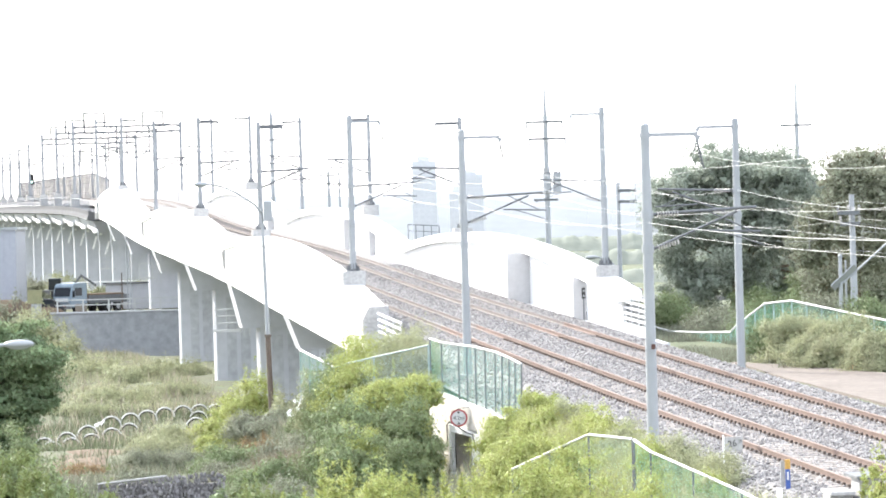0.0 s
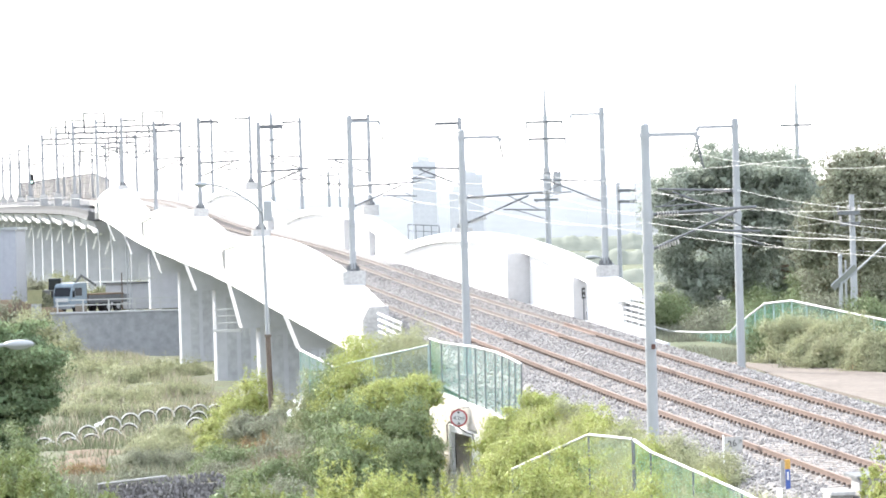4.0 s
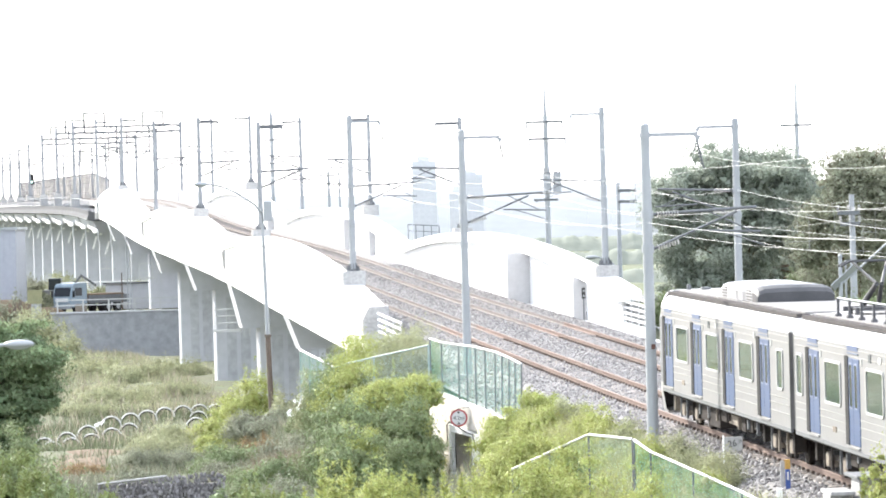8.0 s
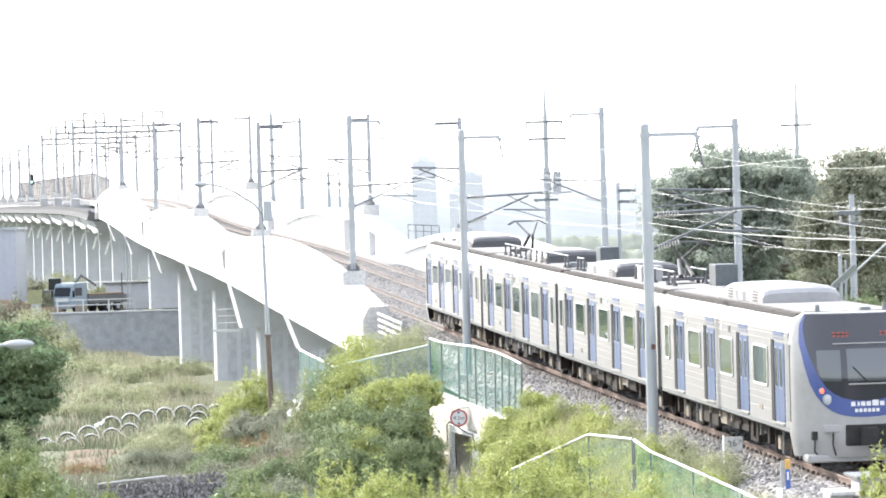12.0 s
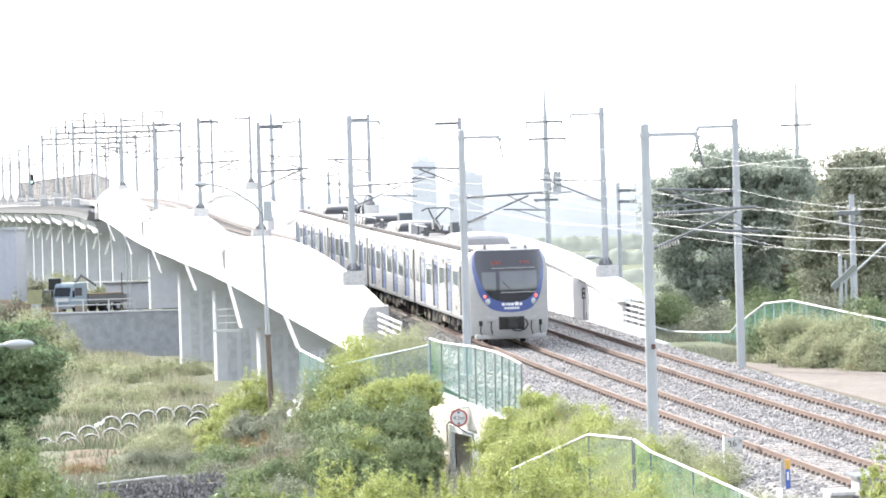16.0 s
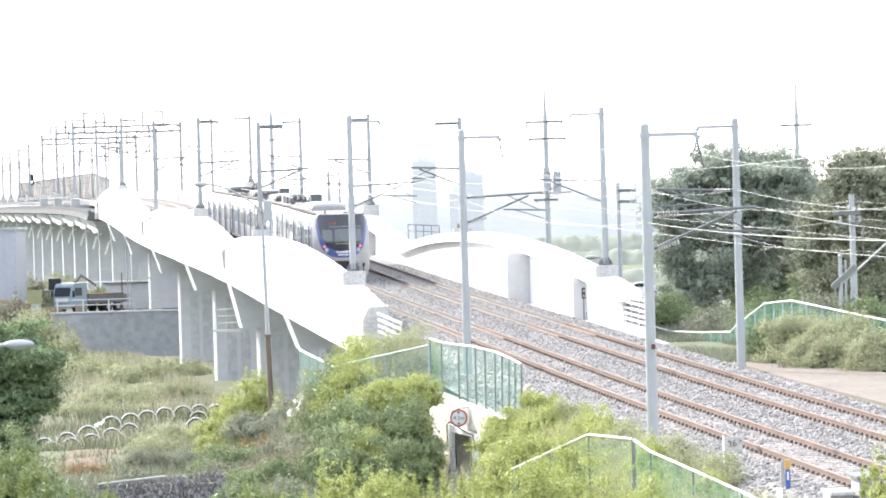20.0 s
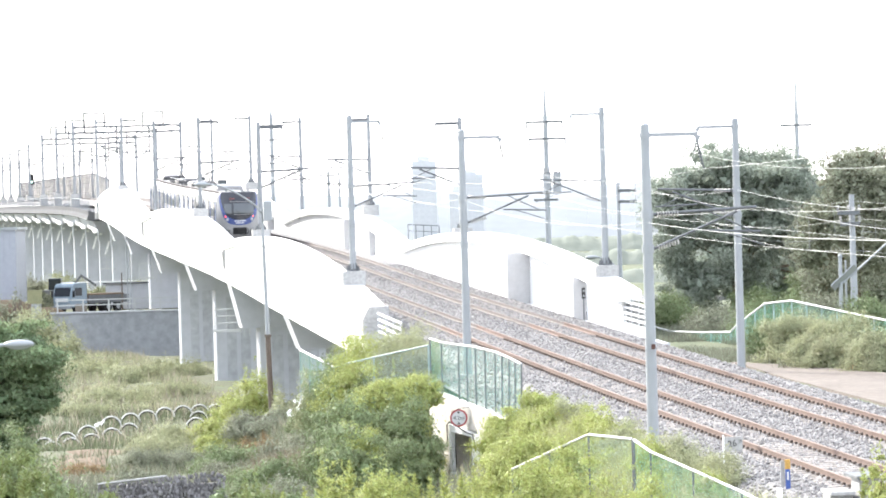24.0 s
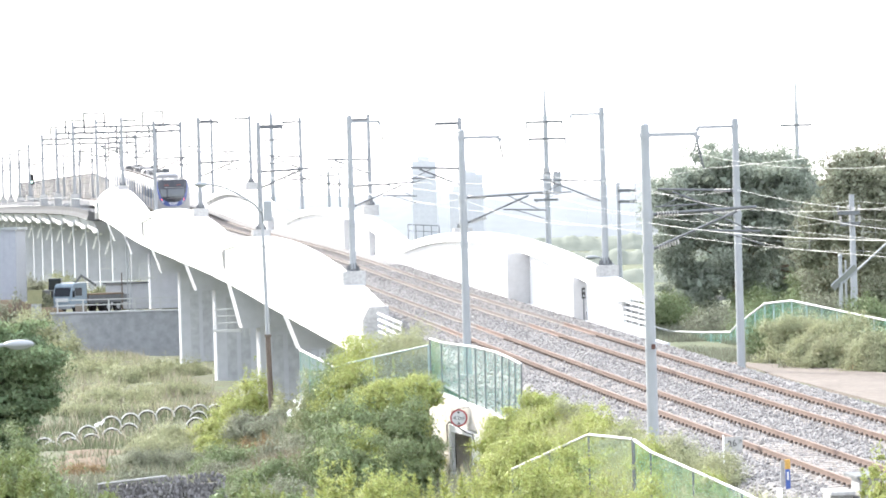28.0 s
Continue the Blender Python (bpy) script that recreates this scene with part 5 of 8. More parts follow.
def crown_clumps(blobs, per, rng, shell=0.75, flat=0.7, wide=0.19):
    """Clump centres near the surface of a few uneven ellipsoids (x, y, z, r_side, r_deep, r_up)."""
    out, spr = [], []
    for x, y, z, rx, ry, rz in blobs:
        v = rng.normal(0, 1, (per, 3))
        v /= np.linalg.norm(v, axis=1, keepdims=True)
        k = shell + (1 - shell) * rng.random((per, 1)) ** 0.5
        k = k * rng.uniform(0.6, 1.3, (per, 1))
        out.append(np.array([x, y, z]) + v * k * np.array([rx, ry, rz]))
        spr.append(np.tile(np.array([rx, rx, rz * flat]) * wide, (per, 1)))
    return np.concatenate(out), np.concatenate(spr)


def tree(name, foot, blobs, material, n, leaf, label, seed, lean=0.0, flat=0.5):
    rng = np.random.default_rng(seed)
    t = thing(name, label, "tree")
    x, y = foot
    z = float(ground_z(x, y)) - 0.2
    top = max(b[2] for b in blobs)
    mid = Vector((x + lean, y, z + (top - z) * 0.45))
    part("trunk", cyl(cyl(B(), (x, y, z), mid, 0.22, 0.15, 9), mid, (x + lean * 1.3, y, z + (top - z) * 0.75), 0.15, 0.07, 9), "bark", t)
    for b in blobs:
        part("limb", cyl(B(), mid + Vector((0, 0, rng.uniform(-0.8, 0.8))), (b[0], b[1], b[2]), 0.085, 0.025, 6), "bark", t)
    cs, sp = crown_clumps(blobs, 26, rng, 0.55, 0.4, 0.24)
    w = rng.uniform(0.16, 0.42, len(cs))
    sp = np.stack([w, w, w * flat], 1)
    # sprays droop a little towards their tips
    heart = np.repeat(np.array([b[:3] for b in blobs]), 26, 0)
    quads("crown", leaves(int(n * 2.6), cs, sp, leaf * 0.66, 3.0, rng, 0.0, 0.15, heart), material, t)
    core, sp2 = crown_clumps([(bx, by, bz, rx * 0.62, ry * 0.62, rz * 0.62) for bx, by, bz, rx, ry, rz in blobs], 26, rng, 0.1)
    quads("inner_foliage", leaves(int(n * 0.4), core, sp2 * 1.5, leaf * 1.5, 1.8, rng), material, t)
    return t


T1 = [
    (12.86, 187.0, 8.30, 1.82, 1.17),
    (11.26, 187.0, 7.18, 1.56, 1.43),
    (14.27, 187.0, 7.74, 2.08, 1.43),
    (15.84, 187.0, 7.96, 1.56, 1.17),
    (10.82, 187.0, 5.24, 1.30, 1.56),
    (12.91, 187.0, 5.70, 2.08, 1.82),
    (15.25, 187.0, 5.64, 2.08, 1.82),
    (11.80, 187.0, 3.14, 1.82, 1.56),
    (16.53, 187.0, 5.08, 1.04, 1.56),
    (10.34, 187.0, 6.56, 0.91, 1.04),
    (13.63, 187.0, 3.60, 1.30, 1.30),
]
T2 = [
    (16.95, 172.0, 7.50, 1.08, 1.19),
    (18.15, 172.0, 7.95, 1.43, 1.08),
    (18.59, 172.0, 6.26, 1.43, 1.43),
    (16.66, 172.0, 5.84, 1.19, 1.43),
    (15.68, 172.0, 4.91, 0.96, 1.67),
    (18.06, 172.0, 4.36, 1.43, 1.43),
    (19.33, 172.0, 7.20, 1.43, 1.43),
]
T3 = [
    (-14.04, 135.0, 2.71, 1.31, 0.66),
    (-14.44, 135.0, 1.60, 1.50, 1.13),
    (-13.21, 135.0, 1.94, 0.94, 0.75),
    (-13.75, 135.0, 0.82, 1.0, 1.0),
    (-14.7, 135.0, 0.10, 1.35, 0.94),
    (-12.96, 135.0, 0.99, 0.66, 0.75),
]
tree("broadleaf_tree", (13.2, 187), [(x, y + 0.6 * math.sin(i * 2.1), z, a, a, b) for i, (x, y, z, a, b) in enumerate(T1)], "leaf_dark", 34000, 0.11, "tall dark green broadleaf tree with dense crown behind the fence", 11, 0.4)
tree("broadleaf_tree", (18.0, 196), [(12.6 + (k % 8) * 1.4, 197 + (k % 2), (3.2 if k < 8 else 6.3) + 0.8 * math.sin(k * 1.9), 1.6, 1.5, 1.9) for k in range(16)], "leaf_dark", 22000, 0.12, "row of dark green young trees behind the fence", 14, 0.0)
tree("broadleaf_tree", (17.4, 173), [(x, y + 0.6 * math.sin(i * 1.7), z, a, a, b) for i, (x, y, z, a, b) in enumerate(T2)], "leaf_olive", 12000, 0.1, "dull olive broadleaf tree with a thin ragged top", 12, 0.2)
T3 += [(-15.3, 134.0, -0.9, 1.2, 1.0), (-14.3, 134.5, -0.5, 0.9, 0.8), (-15.6, 134.0, 0.6, 1.2, 1.3), (-13.0, 134.6, 2.1, 0.6, 0.35), (-14.9, 134.6, 3.0, 0.8, 0.35)]
tree("broadleaf_tree", (-14.3, 135), [(x - 0.55, y + 0.5 * math.sin(i * 1.9), z, a * 0.9, a, b) for i, (x, y, z, a, b) in enumerate(T3)], "leaf_tree", 26000, 0.1, "dense green broadleaf tree on the near slope", 13, 0.0, 0.25)
# bare twigs standing out of the olive tree
twigs = thing("dead_branch", "bare dry branches above the olive tree", "branch")
tr = random.Random(3)
for i in range(14):
    x = 16.4 + tr.random() * 3.0
    z0 = 7.0 + tr.random() * 1.0
    p1 = Vector((x, 171.5 + tr.random(), z0))
    p2 = p1 + Vector((tr.uniform(-0.5, 0.5), 0, tr.uniform(0.5, 1.3)))
    part("twig", cyl(cyl(B(), p1, p2, 0.03, 0.015, 5), p1.lerp(p2, 0.5), p1.lerp(p2, 0.6) + Vector((tr.uniform(-0.4, 0.4), 0, 0.35)), 0.016, 0.008, 5), "bark", twigs)

BUSH_WORDS = {"leaf_pale": "pale green feathery shrub with fine drooping leaves", "leaf_mid": "dense mid-green shrub with small leaves", "leaf_bright": "bright yellow-green leafy shrub in full sun", "leaf_fresh": "fresh green leafy shrub in soft sun", "leaf_olive": "dull olive shrub mixed with dry stalks", "leaf_dry": "low brown dried-up shrub on bare soil"}
def shrub(x, y, z, rx, ry, rz, mat, n, leaf):
    rng = np.random.default_rng(int(abs(x * 37 + y * 11) * 10))
    t = thing("shrub", BUSH_WORDS[mat], "shrub", "roadside shrubs")
    base = max(float(ground_z(x, y)) - 0.1, z - rz)
    top = z + rz
    high = top - base
    # leafy sprays on an uneven dome over a close core
    k = 46 if n > 3000 else 26
    a, c = rng.uniform(0, 6.283, k), rng.uniform(-0.05, 1.0, k)
    q = np.sqrt(1 - c ** 2)
    reach = rng.uniform(0.68, 1.1, k)
    cs = np.stack([x + np.cos(a) * q * rx * reach * 0.92, y + np.sin(a) * q * ry * reach * 0.92, base + high * (0.1 + 0.82 * np.clip(c, 0, 1) * reach)], 1)
    size = rx * rng.uniform(0.1, 0.2, k)
    feather = mat in ("leaf_pale", "leaf_dry", "leaf_olive")
    sp = size[:, None] * np.array([1.0, 1.0, 0.7 if feather else 0.55])
    fine = leaf * (0.62 if feather else 0.58)
    heart = np.array([[x, y, base + high * 0.3]])
    outer = leaves(int(n * 2.1), cs, sp, fine, 5.5 if feather else 4.0, rng, 0.9, heart=heart)
    # upright shoots that break the outline
    m = int(n * 0.22)
    i = rng.integers(0, k, m)
    lift = rng.random(m) ** 1.5
    tips = cs[i] + np.stack([rng.normal(0, 0.03, m), rng.normal(0, 0.03, m), lift * high * 0.22], 1) + rng.normal(0, 0.035, (m, 3))
    shoots = leaves(m, tips, np.full((m, 3), 0.02), fine, 3.4, rng, 0.9)
    j = int(n * 0.4)
    v = rng.normal(0, 1, (j, 3))
    v *= (rng.random((j, 1)) ** 0.4) / np.linalg.norm(v, axis=1, keepdims=True)
    v[:, 2] = np.abs(v[:, 2])
    inner = leaves(j, np.array([x, y, base]) + v * np.array([rx * 0.8, ry * 0.8, high * 0.76]), np.full((j, 3), 0.03), leaf * 1.3, 1.9, rng, 0.3, heart=heart)
    quads("foliage", np.concatenate([outer, shoots, inner]), mat, t)
    bm = B()
    for e in range(0, k, 5):
        cyl(bm, (x + (cs[e][0] - x) * 0.3, y + (cs[e][1] - y) * 0.3, base - 0.1), Vector((x, y, base)).lerp(Vector(cs[e]), 0.8), 0.025, 0.01, 5)
    part("branch", bm, "bark", t)



shrub(-3.07, 149.0, 0.35, 1.76, 1.41, 1.87, 'leaf_bright', 9000, 0.075)
shrub(-4.16, 150.0, -0.46, 1.35, 1.08, 1.64, 'leaf_mid', 5000, 0.080)
shrub(-1.81, 148.0, 0.67, 1.54, 1.23, 1.50, 'leaf_pale', 8000, 0.070)
shrub(-2.40, 138.0, -0.98, 1.73, 1.38, 2.13, 'leaf_mid', 9000, 0.080)
shrub(-1.38, 152.0, 1.25, 1.37, 1.10, 1.44, 'leaf_pale', 8000, 0.060)
shrub(-2.42, 154.0, 0.82, 1.60, 1.28, 1.46, 'leaf_bright', 7000, 0.070)
shrub(-3.63, 155.0, 0.23, 1.29, 1.03, 1.53, 'leaf_bright', 5000, 0.070)
shrub(-0.98, 147.0, 0.83, 1.02, 0.82, 1.38, 'leaf_pale', 5000, 0.060)
shrub(-3.97, 151.0, -0.22, 1.36, 1.09, 1.67, 'leaf_mid', 5000, 0.090)
shrub(-5.04, 158.0, -0.48, 0.99, 0.80, 1.42, 'leaf_pale', 4000, 0.080)
shrub(-2.74, 141.0, -1.02, 1.47, 1.18, 2.27, 'leaf_bright', 8000, 0.080)
shrub(-1.25, 140.0, -0.78, 1.07, 0.86, 2.31, 'leaf_bright', 5500, 0.090)
shrub(-3.35, 133.0, -1.02, 1.57, 1.26, 1.82, 'leaf_mid', 8000, 0.090)
shrub(-1.41, 133.0, -1.16, 1.29, 1.03, 1.73, 'leaf_mid', 8000, 0.090)
shrub(-2.95, 123.0, -1.40, 1.54, 1.23, 1.48, 'leaf_mid', 8500, 0.090)
shrub(-1.44, 124.0, -1.57, 1.12, 0.90, 1.30, 'leaf_mid', 8000, 0.090)
shrub(-8.88, 188.0, -2.47, 1.70, 1.36, 2.12, 'leaf_bright', 7000, 0.100)
shrub(-10.35, 193.0, -3.20, 1.21, 0.97, 1.78, 'leaf_bright', 3500, 0.100)
shrub(-7.12, 176.0, -2.45, 0.98, 0.80, 1.62, 'leaf_pale', 3500, 0.090)
shrub(-10.54, 98.0, -0.94, 1.29, 1.03, 1.92, 'leaf_fresh', 10000, 0.080)
shrub(-9.17, 97.0, -1.30, 0.94, 0.80, 1.72, 'leaf_mid', 7000, 0.080)
shrub(-8.07, 95.0, -1.54, 0.59, 0.80, 1.66, 'leaf_fresh', 3500, 0.080)
shrub(-4.61, 96.0, -1.52, 0.87, 0.80, 1.61, 'leaf_fresh', 6000, 0.080)
shrub(-3.58, 97.0, -1.50, 0.94, 0.80, 1.54, 'leaf_mid', 5500, 0.070)
shrub(-2.82, 97.0, -1.13, 0.47, 0.80, 1.82, 'leaf_bright', 3500, 0.070)
shrub(-1.41, 97.0, -1.12, 1.21, 0.97, 1.63, 'leaf_bright', 9000, 0.070)
shrub(-2.05, 95.0, -1.24, 0.92, 0.80, 1.56, 'leaf_bright', 7000, 0.070)
shrub(0.06, 95.0, -1.23, 1.25, 1.00, 1.46, 'leaf_bright', 8500, 0.070)
shrub(1.73, 92.0, -1.18, 1.21, 0.97, 1.76, 'leaf_bright', 9500, 0.070)
shrub(1.76, 123.0, -0.26, 1.03, 0.82, 0.72, 'leaf_bright', 7000, 0.070)
shrub(2.85, 125.0, 0.28, 0.96, 0.80, 0.67, 'leaf_bright', 6500, 0.070)
shrub(3.19, 119.0, 0.08, 1.24, 0.99, 0.53, 'leaf_bright', 8000, 0.070)
shrub(2.28, 112.0, -0.65, 1.63, 1.31, 0.98, 'leaf_bright', 11000, 0.070)
shrub(1.46, 121.0, -0.73, 0.50, 0.80, 0.62, 'leaf_bright', 3000, 0.070)
shrub(4.25, 107.0, -0.42, 1.12, 0.89, 0.42, 'leaf_bright', 7000, 0.060)
shrub(3.00, 88.0, -1.00, 1.22, 0.98, 1.91, 'leaf_bright', 9000, 0.060)
shrub(2.12, 92.0, -0.96, 0.96, 0.80, 1.99, 'leaf_bright', 7000, 0.060)
shrub(3.84, 85.0, -0.78, 0.83, 0.80, 1.84, 'leaf_bright', 6500, 0.060)
shrub(3.04, 101.0, -0.57, 0.84, 0.80, 1.50, 'leaf_bright', 5000, 0.060)
shrub(4.40, 112.0, 0.08, 1.01, 0.81, 0.65, 'leaf_bright', 5000, 0.055)
shrub(3.62, 119.0, 0.28, 0.74, 0.80, 0.72, 'leaf_pale', 4000, 0.050)
shrub(4.96, 106.0, -0.09, 0.81, 0.80, 0.57, 'leaf_pale', 4000, 0.050)
shrub(6.07, 98.0, -0.17, 0.82, 0.80, 0.62, 'leaf_pale', 4000, 0.050)
shrub(4.24, 86.0, -0.93, 1.08, 0.86, 1.50, 'leaf_bright', 8000, 0.060)
shrub(5.13, 84.0, -0.61, 0.70, 0.80, 1.40, 'leaf_pale', 6000, 0.050)
shrub(5.68, 103.0, -0.01, 0.93, 0.80, 0.70, 'leaf_pale', 6000, 0.050)
shrub(6.41, 96.0, -0.13, 0.73, 0.80, 0.68, 'leaf_pale', 5000, 0.050)
shrub(8.46, 80.0, 0.19, 0.28, 0.80, 1.19, 'leaf_bright', 2500, 0.060)
shrub(-12.72, 182.0, -3.30, 1.77, 1.42, 0.74, 'leaf_pale', 6000, 0.090)
shrub(-10.86, 185.0, -3.40, 1.41, 1.13, 0.90, 'leaf_bright', 4500, 0.090)
shrub(-11.54, 165.0, -2.84, 1.26, 1.01, 0.79, 'leaf_pale', 5000, 0.070)
shrub(-10.00, 170.0, -3.07, 0.83, 0.80, 0.67, 'leaf_bright', 3500, 0.070)
shrub(-11.94, 158.0, -2.82, 0.99, 0.80, 0.55, 'leaf_olive', 3500, 0.070)
shrub(-10.41, 158.0, -2.89, 1.21, 0.97, 0.46, 'leaf_olive', 4500, 0.070)
shrub(-8.11, 148.0, -2.74, 1.23, 0.99, 0.50, 'leaf_olive', 4500, 0.080)
shrub(-7.52, 160.0, -2.59, 0.89, 0.80, 0.64, 'leaf_dry', 3000, 0.070)
shrub(-7.00, 142.0, -2.66, 1.09, 0.87, 0.43, 'leaf_mid', 4500, 0.080)
shrub(-5.04, 140.0, -2.44, 0.88, 0.80, 0.86, 'leaf_olive', 4000, 0.080)
shrub(-5.49, 160.0, -1.55, 0.89, 0.80, 0.43, 'leaf_mid', 3500, 0.080)
shrub(-7.52, 168.0, -1.95, 1.75, 1.40, 0.52, 'leaf_olive', 6500, 0.100)
shrub(-7.89, 152.0, -2.65, 1.90, 1.52, 0.81, 'leaf_mid', 8000, 0.090)
shrub(-5.75, 146.0, -2.18, 1.42, 1.14, 0.90, 'leaf_olive', 6500, 0.090)
shrub(-5.90, 135.0, -2.32, 1.41, 1.13, 0.77, 'leaf_mid', 6500, 0.090)
shrub(-14.34, 160.0, -3.33, 1.22, 0.98, 0.35, 'leaf_dry', 3500, 0.080)
shrub(-26.24, 300.0, -3.93, 3.33, 2.67, 0.73, 'leaf_pale', 4500, 0.160)
shrub(-22.15, 290.0, -4.11, 2.62, 2.10, 0.72, 'leaf_pale', 4000, 0.150)
shrub(-20.99, 315.0, -4.63, 3.06, 2.45, 0.78, 'leaf_pale', 4500, 0.160)
shrub(-21.51, 262.0, -4.49, 2.73, 2.18, 0.61, 'leaf_pale', 4500, 0.140)
shrub(-18.41, 270.0, -4.49, 2.44, 1.95, 0.38, 'leaf_pale', 4000, 0.140)
shrub(-21.74, 240.0, -4.33, 2.17, 1.73, 0.34, 'leaf_pale', 4000, 0.130)
shrub(-18.10, 245.0, -4.53, 2.04, 1.63, 0.38, 'leaf_pale', 3500, 0.120)
shrub(-34.80, 340.0, -2.47, 4.02, 3.21, 2.66, 'leaf_pale', 4500, 0.200)
shrub(-30.15, 320.0, -3.43, 2.67, 2.13, 1.90, 'leaf_pale', 3500, 0.180)
shrub(13.05, 152.0, 1.47, 1.48, 1.18, 1.17, 'leaf_pale', 9000, 0.080)
shrub(14.45, 148.0, 1.29, 1.75, 1.40, 1.07, 'leaf_pale', 12000, 0.080)
shrub(15.66, 145.0, 1.15, 1.41, 1.13, 0.95, 'leaf_pale', 9000, 0.080)
shrub(13.60, 149.0, 1.12, 1.35, 1.08, 0.84, 'leaf_pale', 8000, 0.080)
shrub(12.19, 156.0, 1.36, 0.87, 0.80, 0.89, 'leaf_mid', 4000, 0.070)
shrub(10.10, 180.0, 1.97, 1.38, 1.10, 0.94, 'leaf_mid', 5000, 0.090)
shrub(11.68, 174.0, 1.57, 1.81, 1.45, 0.67, 'leaf_olive', 5000, 0.090)
shrub(13.62, 168.0, 1.80, 1.98, 1.59, 1.08, 'leaf_mid', 6500, 0.080)
shrub(15.31, 166.0, 1.75, 1.38, 1.11, 1.12, 'leaf_olive', 5000, 0.080)
shrub(16.53, 160.0, 1.79, 1.56, 1.24, 1.25, 'leaf_mid', 6000, 0.080)
shrub(17.57, 182.0, 2.43, 1.52, 1.21, 1.37, 'leaf_olive', 4500, 0.090)
shrub(19.25, 180.0, 2.31, 1.63, 1.30, 1.34, 'leaf_mid', 4500, 0.090)
shrub(16.35, 184.0, 2.32, 1.41, 1.12, 1.24, 'leaf_mid', 4500, 0.090)
shrub(13.91, 184.0, 2.12, 1.41, 1.12, 1.00, 'leaf_mid', 4000, 0.090)
# farthest shrubs take paler, duller leaf colours in place of distance haze
shrub(-39.09, 388.0, 0.40, 1.89, 1.51, 1.92, 'leaf_olive', 2500, 0.200)
shrub(-33.53, 392.0, 0.08, 1.91, 1.53, 1.21, 'leaf_pale', 2500, 0.200)
shrub(-29.46, 396.0, 0.33, 3.03, 2.42, 1.07, 'leaf_pale', 2500, 0.220)
shrub(-37.70, 402.0, 0.90, 2.51, 2.01, 1.76, 'leaf_pale', 2500, 0.220)
shrub(-38.85, 365.0, -1.89, 2.28, 1.83, 2.97, 'leaf_olive', 2500, 0.200)
# bright-leaved lobes added as the sunlit parts of the central thicket
shrub(-2.99, 130.0, -0.75, 0.85, 0.7, 0.62, 'leaf_bright', 4500, 0.065)
shrub(-3.5, 129.0, -1.2, 0.7, 0.7, 0.6, 'leaf_bright', 3000, 0.065)
shrub(-2.0, 136.5, 0.4, 1.2, 0.8, 0.55, 'leaf_bright', 5000, 0.065)
shrub(-0.9, 137.0, 0.55, 0.8, 0.7, 0.5, 'leaf_bright', 3500, 0.065)
shrub(-6.67, 117.0, -1.90, 0.57, 0.80, 0.84, 'leaf_mid', 2500, 0.060)
shrub(16.78, 180.0, 2.94, 1.00, 0.80, 1.90, 'leaf_dry', 3000, 0.080)
shrub(18.03, 181.0, 3.29, 1.13, 0.91, 2.27, 'leaf_olive', 3000, 0.080)
shrub(15.80, 179.0, 2.58, 0.87, 0.80, 1.55, 'leaf_mid', 3000, 0.080)
shrub(-12.50, 118.0, -0.92, 0.98, 0.80, 1.68, 'leaf_mid', 5000, 0.070)
shrub(-10.09, 101.0, -1.07, 1.05, 0.84, 1.81, 'leaf_mid', 6500, 0.070)
shrub(-9.01, 131.0, -2.24, 1.09, 0.87, 0.59, 'leaf_olive', 3500, 0.070)
shrub(-10.58, 136.0, -2.22, 0.76, 0.80, 0.49, 'leaf_olive', 2500, 0.070)
shrub(-6.04, 119.0, -1.95, 1.07, 0.86, 0.74, 'leaf_mid', 4500, 0.070)
shrub(-4.48, 113.0, -1.59, 0.86, 0.80, 0.90, 'leaf_olive', 3500, 0.070)
shrub(16.79, 177.0, 3.57, 1.84, 1.48, 2.64, 'leaf_olive', 6000, 0.085)
shrub(18.99, 178.0, 3.61, 1.73, 1.39, 2.67, 'leaf_olive', 5500, 0.085)
shrub(4.09, 114.0, 0.24, 0.71, 0.80, 0.77, 'leaf_bright', 3500, 0.045)
shrub(4.62, 108.0, 0.12, 0.75, 0.80, 0.75, 'leaf_pale', 4000, 0.045)
shrub(5.06, 102.0, 0.00, 0.71, 0.80, 0.75, 'leaf_bright', 3500, 0.045)
shrub(5.60, 98.0, -0.09, 0.68, 0.80, 0.69, 'leaf_pale', 3500, 0.045)
shrub(5.95, 93.0, -0.17, 0.58, 0.80, 0.71, 'leaf_bright', 3000, 0.045)


